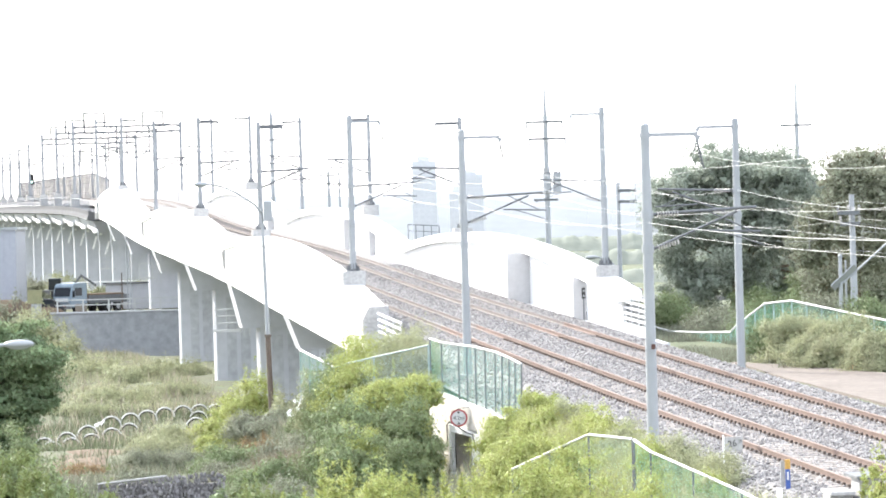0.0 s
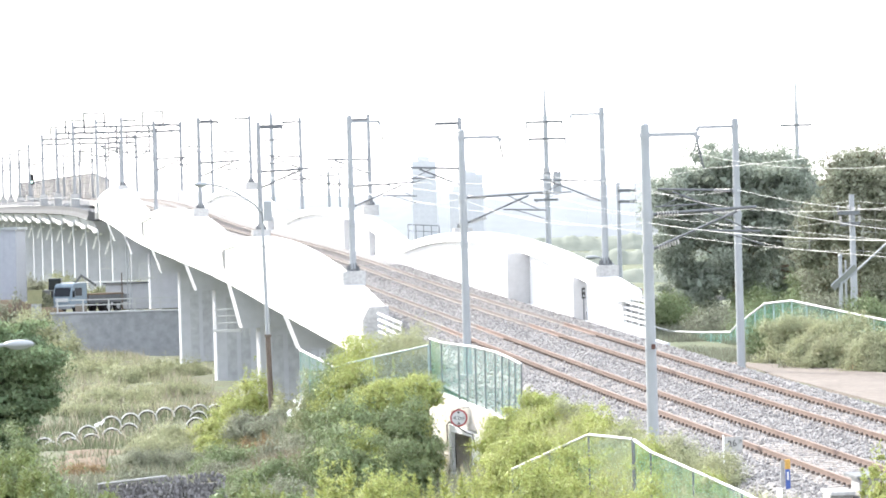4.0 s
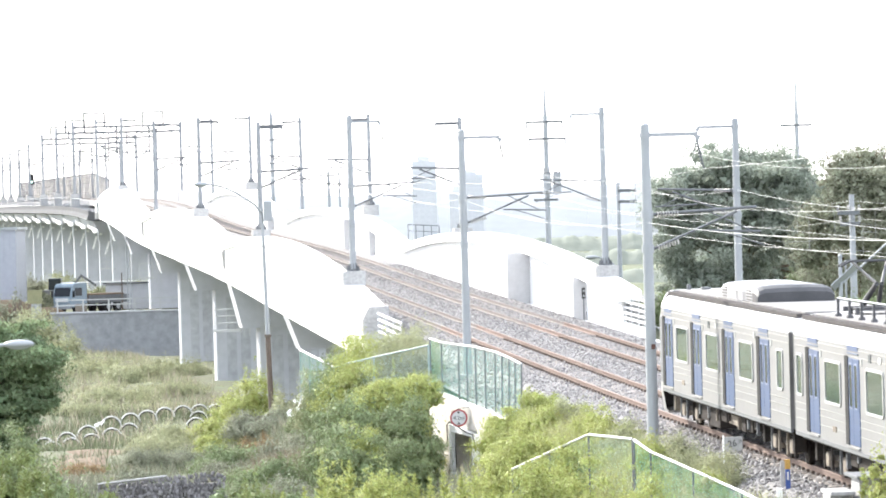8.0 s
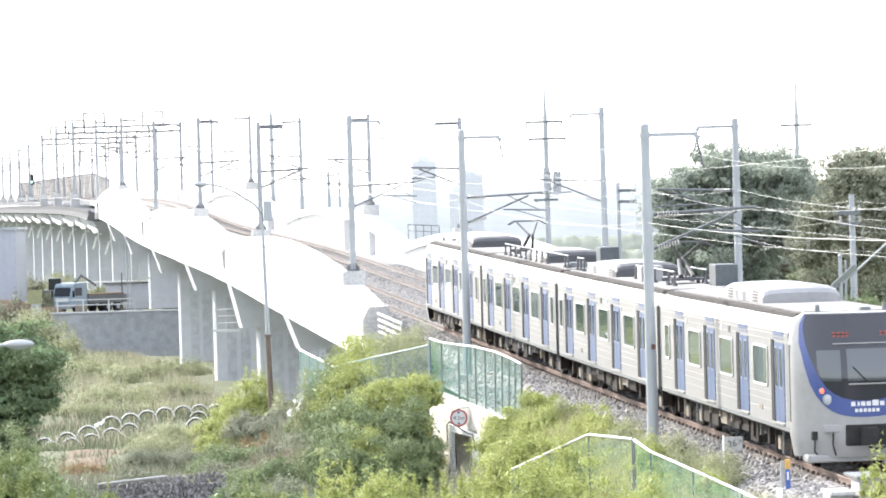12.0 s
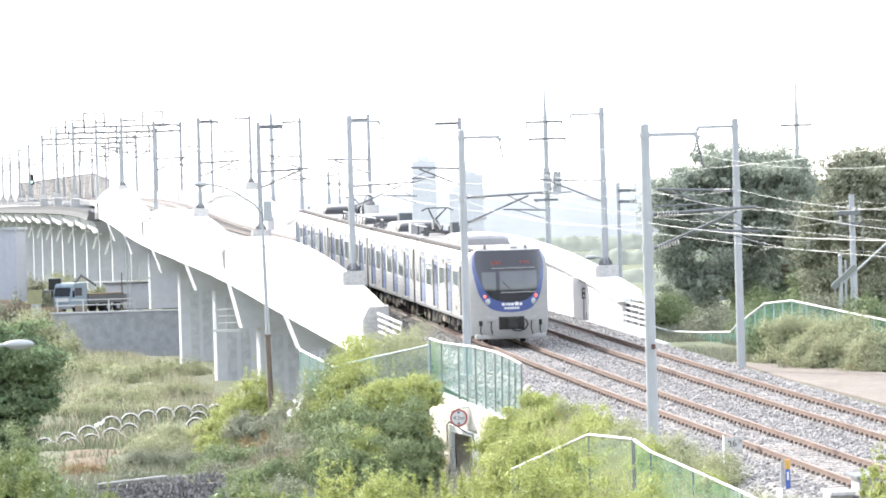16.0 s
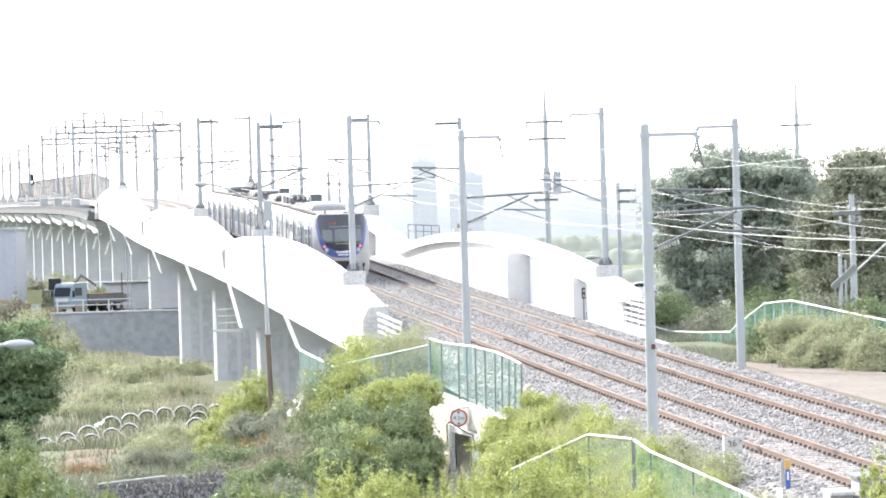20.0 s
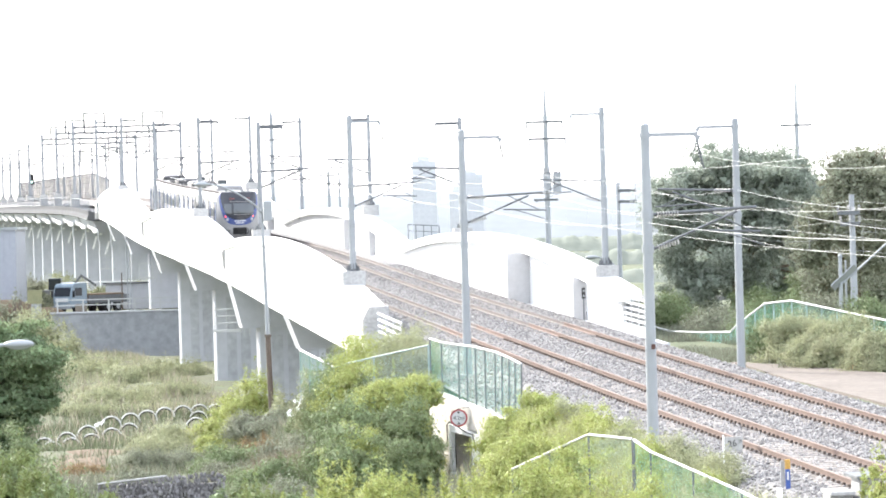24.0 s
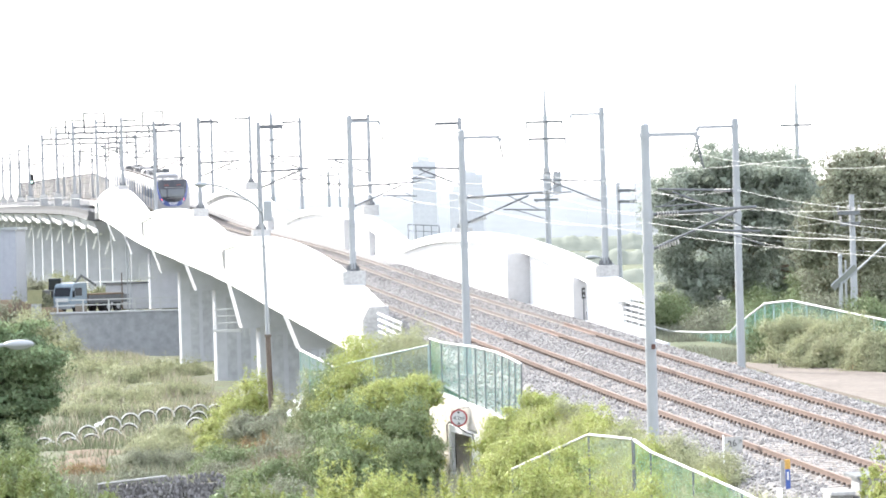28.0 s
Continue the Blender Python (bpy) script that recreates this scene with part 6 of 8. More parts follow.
def grass(name, n, x0, x1, y0, y1, h0, h1, w, material, label, seed, keep=None, power=1.0, shoulder=False, clear_of=4.6):
    rng = np.random.default_rng(seed)
    x, y = rng.uniform(x0, x1, n), y0 + (y1 - y0) * rng.random(n) ** power
    d = x - np.interp(y, T_Y, T_X)
    patch = np.sin(x * 0.9 + np.sin(y * 0.35) * 2) + np.sin(y * 0.27 + x * 0.4)
    ok = ((d < -4.0) | (d > GAP + clear_of)) & (patch > -1.1)
    if shoulder:
        ok = (d > -5.2) & (d < -3.3 + 0.5 * np.sin(y * 0.6)) & (patch > -0.6)
    path_x = np.interp(y, [150, 160, 172, 184, 198, 210, 225], [-16.0, -15.6, -15.9, -16.3, -15.6, -14.6, -13.2])
    ok &= (np.abs(x - path_x) > 1.9 + 0.4 * np.sin(y)) | (y < 148) | (y > 226) | (rng.random(n) < 0.12)
    ok &= (np.abs(x + 9.9) > 2.2) | (y < 108) | (y > 119)
    if keep is not None:
        ok &= keep(x, y)
    x, y = x[ok], y[ok]
    n = len(x)
    z = ground_z(x, y) + (0.2 if shoulder else -0.03)
    h = rng.uniform(h0, h1, n)
    a = rng.uniform(0, 6.283, n)
    c = np.stack([x, y, z], 1)
    tip = c + np.stack([rng.normal(0, 0.28, n) * h, rng.normal(0, 0.28, n) * h, h], 1)
    s = np.stack([np.cos(a), np.sin(a), np.zeros(n)], 1) * w
    tagged(quads(name, np.stack([c - s, c + s, tip], 1), material), label, "grass", kind="stuff")


grass("meadow_grass", 62000, -45, -2, 252, 372, 0.25, 0.6, 0.045, "meadow", "tall pale green meadow grass in the valley", 1)
grass("plot_grass", 42000, -30, -2, 150, 253, 0.25, 0.65, 0.035, "grass_shade", "rank dark green grass between the plots", 41)
grass("meadow_grass", 9000, -42, -4, 200, 372, 0.5, 1.1, 0.05, "grass_dry", "tall dry seeding grass in the valley", 2)
grass("bank_grass", 90000, -18, 4, 100, 186, 0.2, 0.5, 0.025, "grass", "rough green grass on the railway bank", 3)
grass("bank_grass", 15000, -16, 4, 100, 186, 0.25, 0.6, 0.025, "grass_dry", "rough dry grass on the railway bank", 4)
grass("slope_grass", 45000, 1.5, 8.5, 80, 126, 0.2, 0.6, 0.02, "grass_fresh", "fresh yellow-green grass beside the ballast", 5)
grass("shoulder_grass", 42000, 2.0, 8.2, 84, 128, 0.3, 0.8, 0.013, "grass_fresh", "pale feathery grass creeping over the ballast edge", 7, shoulder=True)
grass("slope_grass", 42000, 3.2, 8.4, 82, 106, 0.35, 0.95, 0.014, "grass_fresh", "tall feathery yellow-green grass in front of the ballast", 8)
grass("bank_grass", 30000, 1.3, 5.5, 100, 126, 0.3, 0.8, 0.016, "grass_fresh", "tall feathery yellow-green grass on the bank", 9)
grass("verge_grass", 26000, 7.6, 13.0, 154, 181, 0.12, 0.34, 0.022, "grass", "green grass at the foot of the fence", 31, clear_of=3.75)
grass("verge_grass", 30000, 8, 22, 118, 200, 0.15, 0.45, 0.025, "grass", "green grass verge beside the line", 6, keep=lambda x, y: (y > 148) | (x > 16.5))


grass("dry_reeds", 4200, -6.4, -4.5, 136, 142, 1.2, 1.85, 0.013, "reed", "dry brown upright reeds on the bank", 21)


def weed(x, y, z, high, n, seed):
    """A tall weed: one stem, leaves shortening towards the pointed tip."""
    rng = np.random.default_rng(seed)
    t = thing("weed", "tall pointed bright green weed with narrow leaves", "weed", "tall weeds")
    lean = rng.normal(0, 0.06, 2)
    base = float(ground_z(x, y)) - 0.05
    part("stem", cyl(B(), (x, y, base), (x + lean[0], y + lean[1], z), 0.014, 0.005, 5), "stalk", t)
    u = rng.random(n) ** 0.8
    c = np.stack([x + lean[0] * u, y + lean[1] * u, z - high + high * u], 1)
    a = rng.uniform(0, 6.283, n)
    d = np.stack([np.cos(a), np.sin(a), rng.uniform(0.3, 1.1, n)], 1)
    d /= np.linalg.norm(d, axis=1, keepdims=True)
    L = (0.04 + 0.17 * (1 - u) ** 0.8)[:, None] * rng.uniform(0.7, 1.2, (n, 1))
    w = np.cross(d, rng.normal(0, 1, (n, 3)))
    w = w / np.linalg.norm(w, axis=1, keepdims=True) * (0.012 + 0.012 * (1 - u))[:, None]
    c = c + d * L * rng.uniform(0.0, 0.5, (n, 1))
    quads("foliage", np.stack([c - w, c + w, c + d * L], 1), "leaf_fresh" if x < -4.4 else "leaf_bright", t)


wr = random.Random(12)
for x, z in ((-2.95, 0.72), (-2.36, 0.7), (-1.9, 0.2), (-1.35, 0.42), (-3.35, 0.1), (-3.9, 0.0), (-4.5, 0.12), (-1.05, 0.5), (-0.75, 0.42), (-0.4, 0.3), (-0.1, 0.45), (0.25, 0.3), (0.6, 0.55), (1.0, 0.45), (1.35, 0.6), (1.8, 0.65), (2.2, 0.7), (-9.9, 0.75), (-9.3, 0.5), (-8.7, 0.35), (-10.4, 0.95), (-8.1, 0.1), (8.35, 1.0), (8.5, 0.75), (8.2, 0.6)):
    weed(x, 94.0 + wr.uniform(-1.2, 1.2) if x < 5 else 81.0, z, 0.75 + wr.uniform(0, 0.4), 190, int(abs(x) * 100))

# bare dirt path through the plots
bm = B()
pa = np.array([(-16.0, 150, 1.9), (-15.6, 160, 2.0), (-15.9, 172, 1.8), (-16.3, 184, 1.6), (-15.6, 198, 1.5), (-14.6, 210, 1.2), (-13.2, 225, 1.0)])
prev = None
for y in np.arange(150, 225, 0.75):
    x, w = float(np.interp(y, pa[:, 1], pa[:, 0])), float(np.interp(y, pa[:, 1], pa[:, 2]))
    row_ = []
    for q in range(9):
        u = q / 4 - 1
        wide = w * (1 + 0.45 * noise.noise(Vector((y * 0.45, 3.0 * (u > 0), 0))))
        xx = x + u * wide
        row_.append(bm.verts.new((xx, float(y), float(ground_z(xx, y)) + 0.07 - 0.16 * abs(u) ** 6 + 0.03 * noise.noise(Vector((xx * 2, y * 2, 0))))))
    if prev:
        for k in range(8):
            bm.faces.new((prev[k], prev[k + 1], row_[k + 1], row_[k]))
    prev = row_
tagged(part("dirt_path", bm, "earth", smooth=True), "bare brown dirt path between the plots", "path", kind="structure")

# ---- fences ----
def fence(name, top, drop, label, mesh, rail, rail_r, post_r, post, close=1.5, bottom=None):
    """Posts, a top rail and mesh panels along a line of top points; the feet follow drop metres below, or a second line."""
    t = thing(name, label, "fence")
    tops = [Vector(p) for p in top]
    feet = [Vector(p) for p in bottom] if bottom else [p - Vector((0, 0, drop)) for p in tops]
    for i in range(len(tops) - 1):
        n = max(1, int(round((tops[i + 1] - tops[i]).length / close)))
        for k in range(n + (1 if i == len(tops) - 2 else 0)):
            u = k / n
            a, b = tops[i].lerp(tops[i + 1], u), feet[i].lerp(feet[i + 1], u)
            part("post", cyl(B(), b - Vector((0, 0, 0.3)), a + Vector((0, 0, 0.02)), post_r, seg=8), post, t)
            if k < n:
                a2, b2 = tops[i].lerp(tops[i + 1], u + 1 / n), feet[i].lerp(feet[i + 1], u + 1 / n)
                bm = B()
                bm.faces.new([bm.verts.new(p) for p in (a, a2, b2, b)])
                part("mesh_panel", bm, mesh, t)
    bm = tube(B(), tops, rail_r, 8)
    part("top_rail", bm, rail, t)
    return t


NET_TOP = [(-0.57, 143.0, 2.11), (-0.17, 141.0, 2.02), (0.41, 139.0, 1.98), (0.96, 136.0, 1.98), (1.57, 132.0, 1.93), (1.98, 129.0, 1.82), (2.31, 126.0, 1.71)]
NET_FOOT = [(-0.58, 143.0, 0.22), (-0.18, 141.0, 0.19), (0.39, 139.0, 0.07), (0.95, 136.0, -0.01), (1.54, 132.0, -0.08), (1.92, 129.0, -0.17), (2.26, 126.0, -0.25)]
fence("net_fence", NET_TOP, 0, "green net fence on posts above the underpass wall", "net", "pipe", 0.04, 0.028, "steel_dark", 1.85, NET_FOOT)
fence("chain_link_fence", [(-0.64, 144.0, 1.84), (-2.64, 147.0, 1.38), (-4.17, 150.0, 0.97)], 1.7, "grey chain-link fence running down the bank", "chain", "post", 0.035, 0.035, "post", 2.6)
fence("net_fence", [(-4.17, 150.2, 0.97), (-4.9, 155.0, 1.12), (-5.76, 160.0, 1.34)], 1.5, "green net fence with a white top rail by the abutment", "net", "pipe", 0.05, 0.03, "post", 2.5)
fence("chain_link_fence", [(1.59, 104.0, -0.21), (3.43, 100.0, 0.83), (4.37, 97.0, 0.85)], 1.35, "low chain-link fence with a thick pale top rail in weeds", "net_faint", "pipe", 0.034, 0.024, "steel_dark", 3.0)
fence("net_fence", [(4.4, 96.8, 0.84), (4.65, 94.0, 0.71), (5.38, 90.0, 0.5), (6.16, 86.0, 0.26), (6.49, 83.0, 0.17)], 1.35, "low green net fence with thick pale top rail in weeds", "net_thin", "pipe", 0.034, 0.024, "steel_dark", 3.0)
RIGHT_TOP = [(8.71, 178.0, 1.62), (9.22, 176.0, 1.36), (9.59, 174.0, 1.27), (10.67, 170.0, 1.3), (11.62, 166.0, 1.4), (11.78, 165.0, 1.68), (12.64, 161.0, 2.62), (13.46, 158.0, 2.77), (14.92, 155.0, 2.42), (16.37, 151.0, 2.08), (17.68, 146.0, 1.71)]
fence("net_fence", RIGHT_TOP, 0, "green net fence with a white top rail among bushes", "net_thin", "pipe", 0.042, 0.03, "post", 1.2, [(x, y, min(z - 0.7, float(ground_z(x, y)))) for x, y, z in RIGHT_TOP])

# ---- underpass wall, portal and height sign ----
wall = thing("underpass_wall", "pale stained concrete underpass wall below the track", "retaining wall", kind="structure")
bm = B()
A, Z = Vector((-0.62, 143.4, 0.2)), Vector((2.5, 125.0, -0.26))
along_w = (Z - A).normalized()
side_w = Vector((along_w.y, -along_w.x, 0)).normalized()
if side_w.x < 0:
    side_w = -side_w


def wall_pt(u, depth, z):
    p = A.lerp(Z, u) + side_w * depth
    return Vector((p.x, p.y, z if z is not None else p.z))


def wall_block(u0, u1, d0, d1, z0, z1a, z1b):
    b = B()
    lo = [b.verts.new(wall_pt(u, d, z0)) for u, d in ((u0, d0), (u1, d0), (u1, d1), (u0, d1))]
    hi = [b.verts.new(wall_pt(u, d, zz)) for u, d, zz in ((u0, d0, z1a), (u1, d0, z1b), (u1, d1, z1b), (u0, d1, z1a))]
    b.faces.new(lo[::-1]), b.faces.new(hi)
    for i in range(4):
        b.faces.new((lo[i], lo[(i + 1) % 4], hi[(i + 1) % 4], hi[i]))
    bmesh.ops.recalc_face_normals(b, faces=b.faces)
    return b


part("wall_panel", wall_block(-0.02, 0.25, 0.02, 0.5, -3.4, 0.2, 0.06), "portal_concrete", wall)
part("wall_panel", wall_block(0.495, 1.0, 0.02, 0.5, -3.4, -0.02, -0.25), "portal_concrete", wall)
part("wall_panel", wall_block(0.2505, 0.4945, 0.02, 0.5, -0.78, 0.06, -0.02), "portal_concrete", wall)
part("portal_frame", wall_block(0.235, 0.265, -0.12, 0.0, -3.4, -0.72, -0.74), "white_rail", wall, "white painted portal post")
part("portal_frame", wall_block(0.475, 0.51, -0.12, 0.3, -3.4, -0.86, -0.88), "white_rail", wall, "white painted portal post")
part("portal_lintel", wall_block(0.2655, 0.4745, -0.12, 0.3, -0.95, -0.74, -0.86), "white_rail", wall)
part("passage_wall", wall_block(0.2506, 0.266, 0.03, 0.6, -3.4, -0.79, -0.79), "passage", wall, "dim brownish inner wall of the passage")
part("passage_wall", wall_block(0.266, 0.474, 0.5, 0.6, -3.4, -0.79, -0.79), "passage", wall, "dim brownish inner wall of the passage")
part("passage_ceiling", wall_block(0.266, 0.4944, 0.51, 0.7, -0.78, -0.6, -0.6), "passage", wall)
bm = tube(B(), [wall_pt(0.23, -0.16, -1.5), wall_pt(0.23, -0.16, -0.75), wall_pt(0.26, -0.16, -0.62), wall_pt(0.46, -0.16, -0.86), wall_pt(0.5, -0.16, -0.84), wall_pt(0.52, -0.14, -1.4)], 0.022)
part("cable", bm, "rubber", wall)
part("cover_strip", tube(B(), [Vector(p) + Vector((-0.06, -0.1, 0.0)) for p in NET_FOOT], 0.045, 8), "white_rail", wall, "white kerb below the net fence")

sign = thing("height_limit_sign", "round white height limit sign with a red rim", "road sign")
sc = wall_pt(0.42, -0.35, -0.36)
face = Matrix.Translation(sc) @ Matrix.Rotation(radians(-4), 4, "Z") @ Matrix.Rotation(radians(90), 4, "X")
bm = cyl(B(), (0, 0, -0.015), (0, 0, 0.01), 0.29, seg=32)
bmesh.ops.transform(bm, matrix=face, verts=bm.verts)
part("disc", bm, "sign_white", sign)
bm = B()
for k in range(36):
    a, b = k * math.tau / 36, (k + 1) * math.tau / 36
    vs = [bm.verts.new((math.cos(q) * r, math.sin(q) * r, zz)) for q, r, zz in ((a, 0.295, 0.014), (b, 0.295, 0.014), (b, 0.235, 0.016), (a, 0.235, 0.016))]
    bm.faces.new(vs)
bmesh.ops.transform(bm, matrix=face, verts=bm.verts)
part("rim", bm, "sign_red", sign, "red rim")
bm = B()
for sy in (-1, 1):
    bm.faces.new([bm.verts.new(p) for p in ((-0.06, sy * 0.21, 0.017), (0.06, sy * 0.21, 0.017), (0.0, sy * 0.13, 0.017))][::sy])
bmesh.ops.transform(bm, matrix=face, verts=bm.verts)
part("arrow", bm, "sign_black", sign)


def lettering(parent, text, size, m, material, name="lettering"):
    cu = bpy.data.curves.new(name, "FONT")
    cu.body, cu.size, cu.align_x, cu.align_y, cu.extrude = text, size, "CENTER", "CENTER", 0.004
    cu.materials.append(M[material])
    ob = new(name, cu)
    ob.parent, ob.matrix_basis = parent, m
    return ob


lettering(sign, "4.2m", 0.19, face @ Matrix.Translation((0, 0, 0.02)), "sign_black")
part("bracket", tube(B(), [sc + Vector((-0.05, 0.05, 0.3)), sc + Vector((0.3, 0.15, 0.34)), sc + Vector((0.42, 0.3, 0.32))], 0.015), "steel_dark", sign)

# ---- small things beside the track ----
board = thing("gradient_board", "small white lineside board with black handwritten figures", "railway sign", m=Matrix.Translation((6.78, 97.0, 0)) @ Matrix.Rotation(0.05, 4, "Z"))
part("panel", box(B(), -0.22, 0.22, -0.015, 0.015, 0.5, 0.84, bev=0.008), "plinth", board)
part("stake", box(B(), -0.26, -0.22, -0.02, 0.02, -0.9, 0.88), "white_rail", board)
lettering(board, "m", 0.11, Matrix.Translation((0.16, -0.02, 0.74)) @ Matrix.Rotation(radians(90), 4, "X"), "sign_black")
lettering(board, "26", 0.22, Matrix.Translation((-0.03, -0.02, 0.67)) @ Matrix.Rotation(radians(90), 4, "X") @ Matrix.Rotation(radians(8), 4, "Z"), "sign_black")
stake = thing("marker_post", "slim marker post painted orange above and blue below", "marker post", m=Matrix.Translation((7.64, 92.0, 0)))
part("blue_part", box(B(), -0.055, 0.055, -0.04, 0.04, -0.5, 0.34, bev=0.01), "sign_blue", stake)
part("orange_part", box(B(), -0.06, 0.06, -0.045, 0.045, 0.34, 0.56, bev=0.01), "sign_yellow", stake)
part("label_bar", box(B(), -0.02, 0.02, -0.052, -0.044, 0.1, 0.28), "sign_white", stake)
white = thing("white_stake", "thin white stake beside the marker post", "stake", m=Matrix.Translation((7.53, 92.1, 0)))
part("rod", box(B(), -0.045, 0.045, -0.03, 0.03, -0.6, 0.53, bev=0.01), "plinth", white)
stub = thing("white_stub", "short white painted stub post in the weeds", "post", m=Matrix.Translation((7.12, 88.0, -0.6)))
part("post", box(B(), -0.06, 0.06, -0.06, 0.06, 0, 0.78, bev=0.015), "white_rail", stub)
cab_box = thing("cable_box", "squat concrete cable box with a pale slab lid", "cable box", m=Matrix.Translation((8.56, 84.0, 0.03)) @ Matrix.Rotation(0.09, 4, "Z"))
part("box", box(B(), -0.2, 0.22, -0.45, 0.45, -0.9, 0.6, bev=0.02), "plinth", cab_box)
part("lid", box(B(), -0.3, 0.3, -0.75, 0.75, 0.6, 0.67, bev=0.015), "steel_dark", cab_box, "flat grey concrete lid")
low = thing("cable_box", "low white concrete cable box with a slab lid in weeds", "cable box", m=Matrix.Translation((8.0, 84.0, -0.22)) @ Matrix.Rotation(0.09, 4, "Z"))
part("box", box(B(), -0.24, 0.24, -0.4, 0.4, -0.6, 0.52, bev=0.02), "plinth", low)
part("lid", box(B(), -0.26, 0.26, -0.6, 0.6, 0.52, 0.6, bev=0.02), "plinth", low, "white slab lid")
litter = thing("orange_bundle", "crumpled bright orange sack lying on the paving", "sack")
bm = ball(ball(B(), (14.75, 146.2, 0.16), 0.2, 1.3, 0.8, 0.6), (15.0, 146.3, 0.12), 0.15, 1.2, 0.8, 0.6)
bmesh.ops.translate(bm, verts=bm.verts, vec=(0, 0, float(ground_z(14.8, 146))))
part("fabric", bm, "orange", litter, smooth=True)


# ---- railings at the girder ends ----
def end_railing(s0, s1, o, z0, z1, label, backed=False):
    t = thing("bridge_railing", label, "railing", "girder end railings")
    for k in range(4):
        bm = box(B(), -0.03, 0.03, -0.03, 0.03, -0.6, z1)
        bmesh.ops.transform(bm, matrix=on_line(s0 + (s1 - s0) * k / 3, o), verts=bm.verts)
        part("post", bm, "pipe", t)
    if backed:
        for k in range(3):
            a, b = s0 + (s1 - s0) * k / 3 + 0.12, s0 + (s1 - s0) * (k + 1) / 3 - 0.12
            part("grating_panel", sweep(B(), lambda s: [(o + 0.05, z0), (o + 0.08, z0), (o + 0.08, z1 - 0.22), (o + 0.05, z1 - 0.22)], [a, b]), "roof_box", t, "dark grating panel behind the bars")
        part("kerb", sweep(B(), lambda s: [(o - 0.12, -0.75), (o + 0.16, -0.75), (o + 0.16, z0 - 0.02), (o - 0.12, z0 - 0.02)], [s0 - 0.3, s1 + 0.2]), "white_wall", t, "pale concrete kerb")
    n = 6 if backed else 4
    for k in range(n):
        z = z0 + (z1 - z0) * k / (n - 1)
        part("bar", sweep(B(), lambda s: [(o - 0.04, z - 0.035), (o + 0.04, z - 0.035), (o + 0.04, z + 0.035), (o - 0.04, z + 0.035)], [s0, (s0 + s1) / 2, s1]), "white_rail", t)


end_railing(80.5, 89.8, -3.5, -0.15, 0.62, "white steel railing beside the girder end")
end_railing(85.6, 91.3, GAP + 3.6, -0.2, 0.98, "white steel railing beside the girder end", True)


dw = thing("dwarf_signal", "small black two-lamp signal on a thin post by the girder", "railway signal", m=on_line(99.7, GAP + 3.1, -0.2))
part("post", cyl(B(), (0, 0, -0.6), (0, 0, 0.75), 0.03, seg=8), "steel_dark", dw)
part("head", box(B(), -0.08, 0.08, -0.08, 0.08, 0.75, 1.25, bev=0.03), "rubber", dw)
for z in (0.88, 1.1):
    part("lens", cyl(B(), (0, -0.11, z), (0, -0.08, z), 0.05, seg=12), "lens", dw)
sig = thing("railway_signal", "dark railway signal head with a pale lit lens", "railway signal")
part("post", cyl(B(), (-64.5, 640, 8.5), (-64.5, 640, 15.5), 0.09, seg=8), "far_steel", sig)
part("head", box(B(), -64.85, -64.15, 639.7, 640.0, 14.3, 16.0, bev=0.08), "rubber", sig)
part("lens", cyl(B(), (-64.5, 639.64, 14.75), (-64.5, 639.7, 14.75), 0.22, seg=14), "signal_glow", sig, "pale green lit lens")


# ---- street lamps and utility poles ----
def street_lamp(foot, top, head, label, reach_pts=None, r=0.09, dark_foot=3.4):
    t = thing("street_lamp", label, "street lamp")
    f, p = Vector(foot), Vector(top)
    q = f.lerp(p, min(0.95, dark_foot / (p - f).length)) if dark_foot else f
    part("pole", cyl(B(), q, p, r, r * 0.62, 12), "steel", t, smooth=True)
    if dark_foot:
        part("base_sleeve", cyl(cyl(B(), f, q, r * 1.3, r * 1.15, 12), q, q + (p - f).normalized() * 0.12, r * 1.5, seg=12), "timber", t, "brown painted pole base")
    h = Vector(head)
    pts = [p - (p - f).normalized() * 0.2]
    for k in range(1, 9):
        u = k / 8
        pts.append(Vector((p.x + (h.x - p.x) * u, p.y + (h.y - p.y) * u, p.z + (h.z - p.z) * math.sin(u * math.pi / 2))))
    part("arm", tube(B(), pts, 0.045, 8), "steel", t)
    d = Vector((h.x - p.x, h.y - p.y, 0)).normalized()
    bm = ball(B(), (0, 0, 0), 0.38, 1, 0.5, 0.3, 16, 8)
    bmesh.ops.transform(bm, matrix=Matrix.Translation(h + d * 0.2) @ Matrix.Rotation(math.atan2(d.y, d.x), 4, "Z"), verts=bm.verts)
    hd = part("lamp_head", bm, "steel", t, "pale shell-shaped lamp head", smooth=True)
    bm = ball(B(), (0, 0, -0.06), 0.26, 1, 0.55, 0.3, 12, 6)
    bmesh.ops.transform(bm, matrix=Matrix.Translation(h + d * 0.2) @ Matrix.Rotation(math.atan2(d.y, d.x), 4, "Z"), verts=bm.verts)
    part("lens", bm, "lens", hd)
    return t


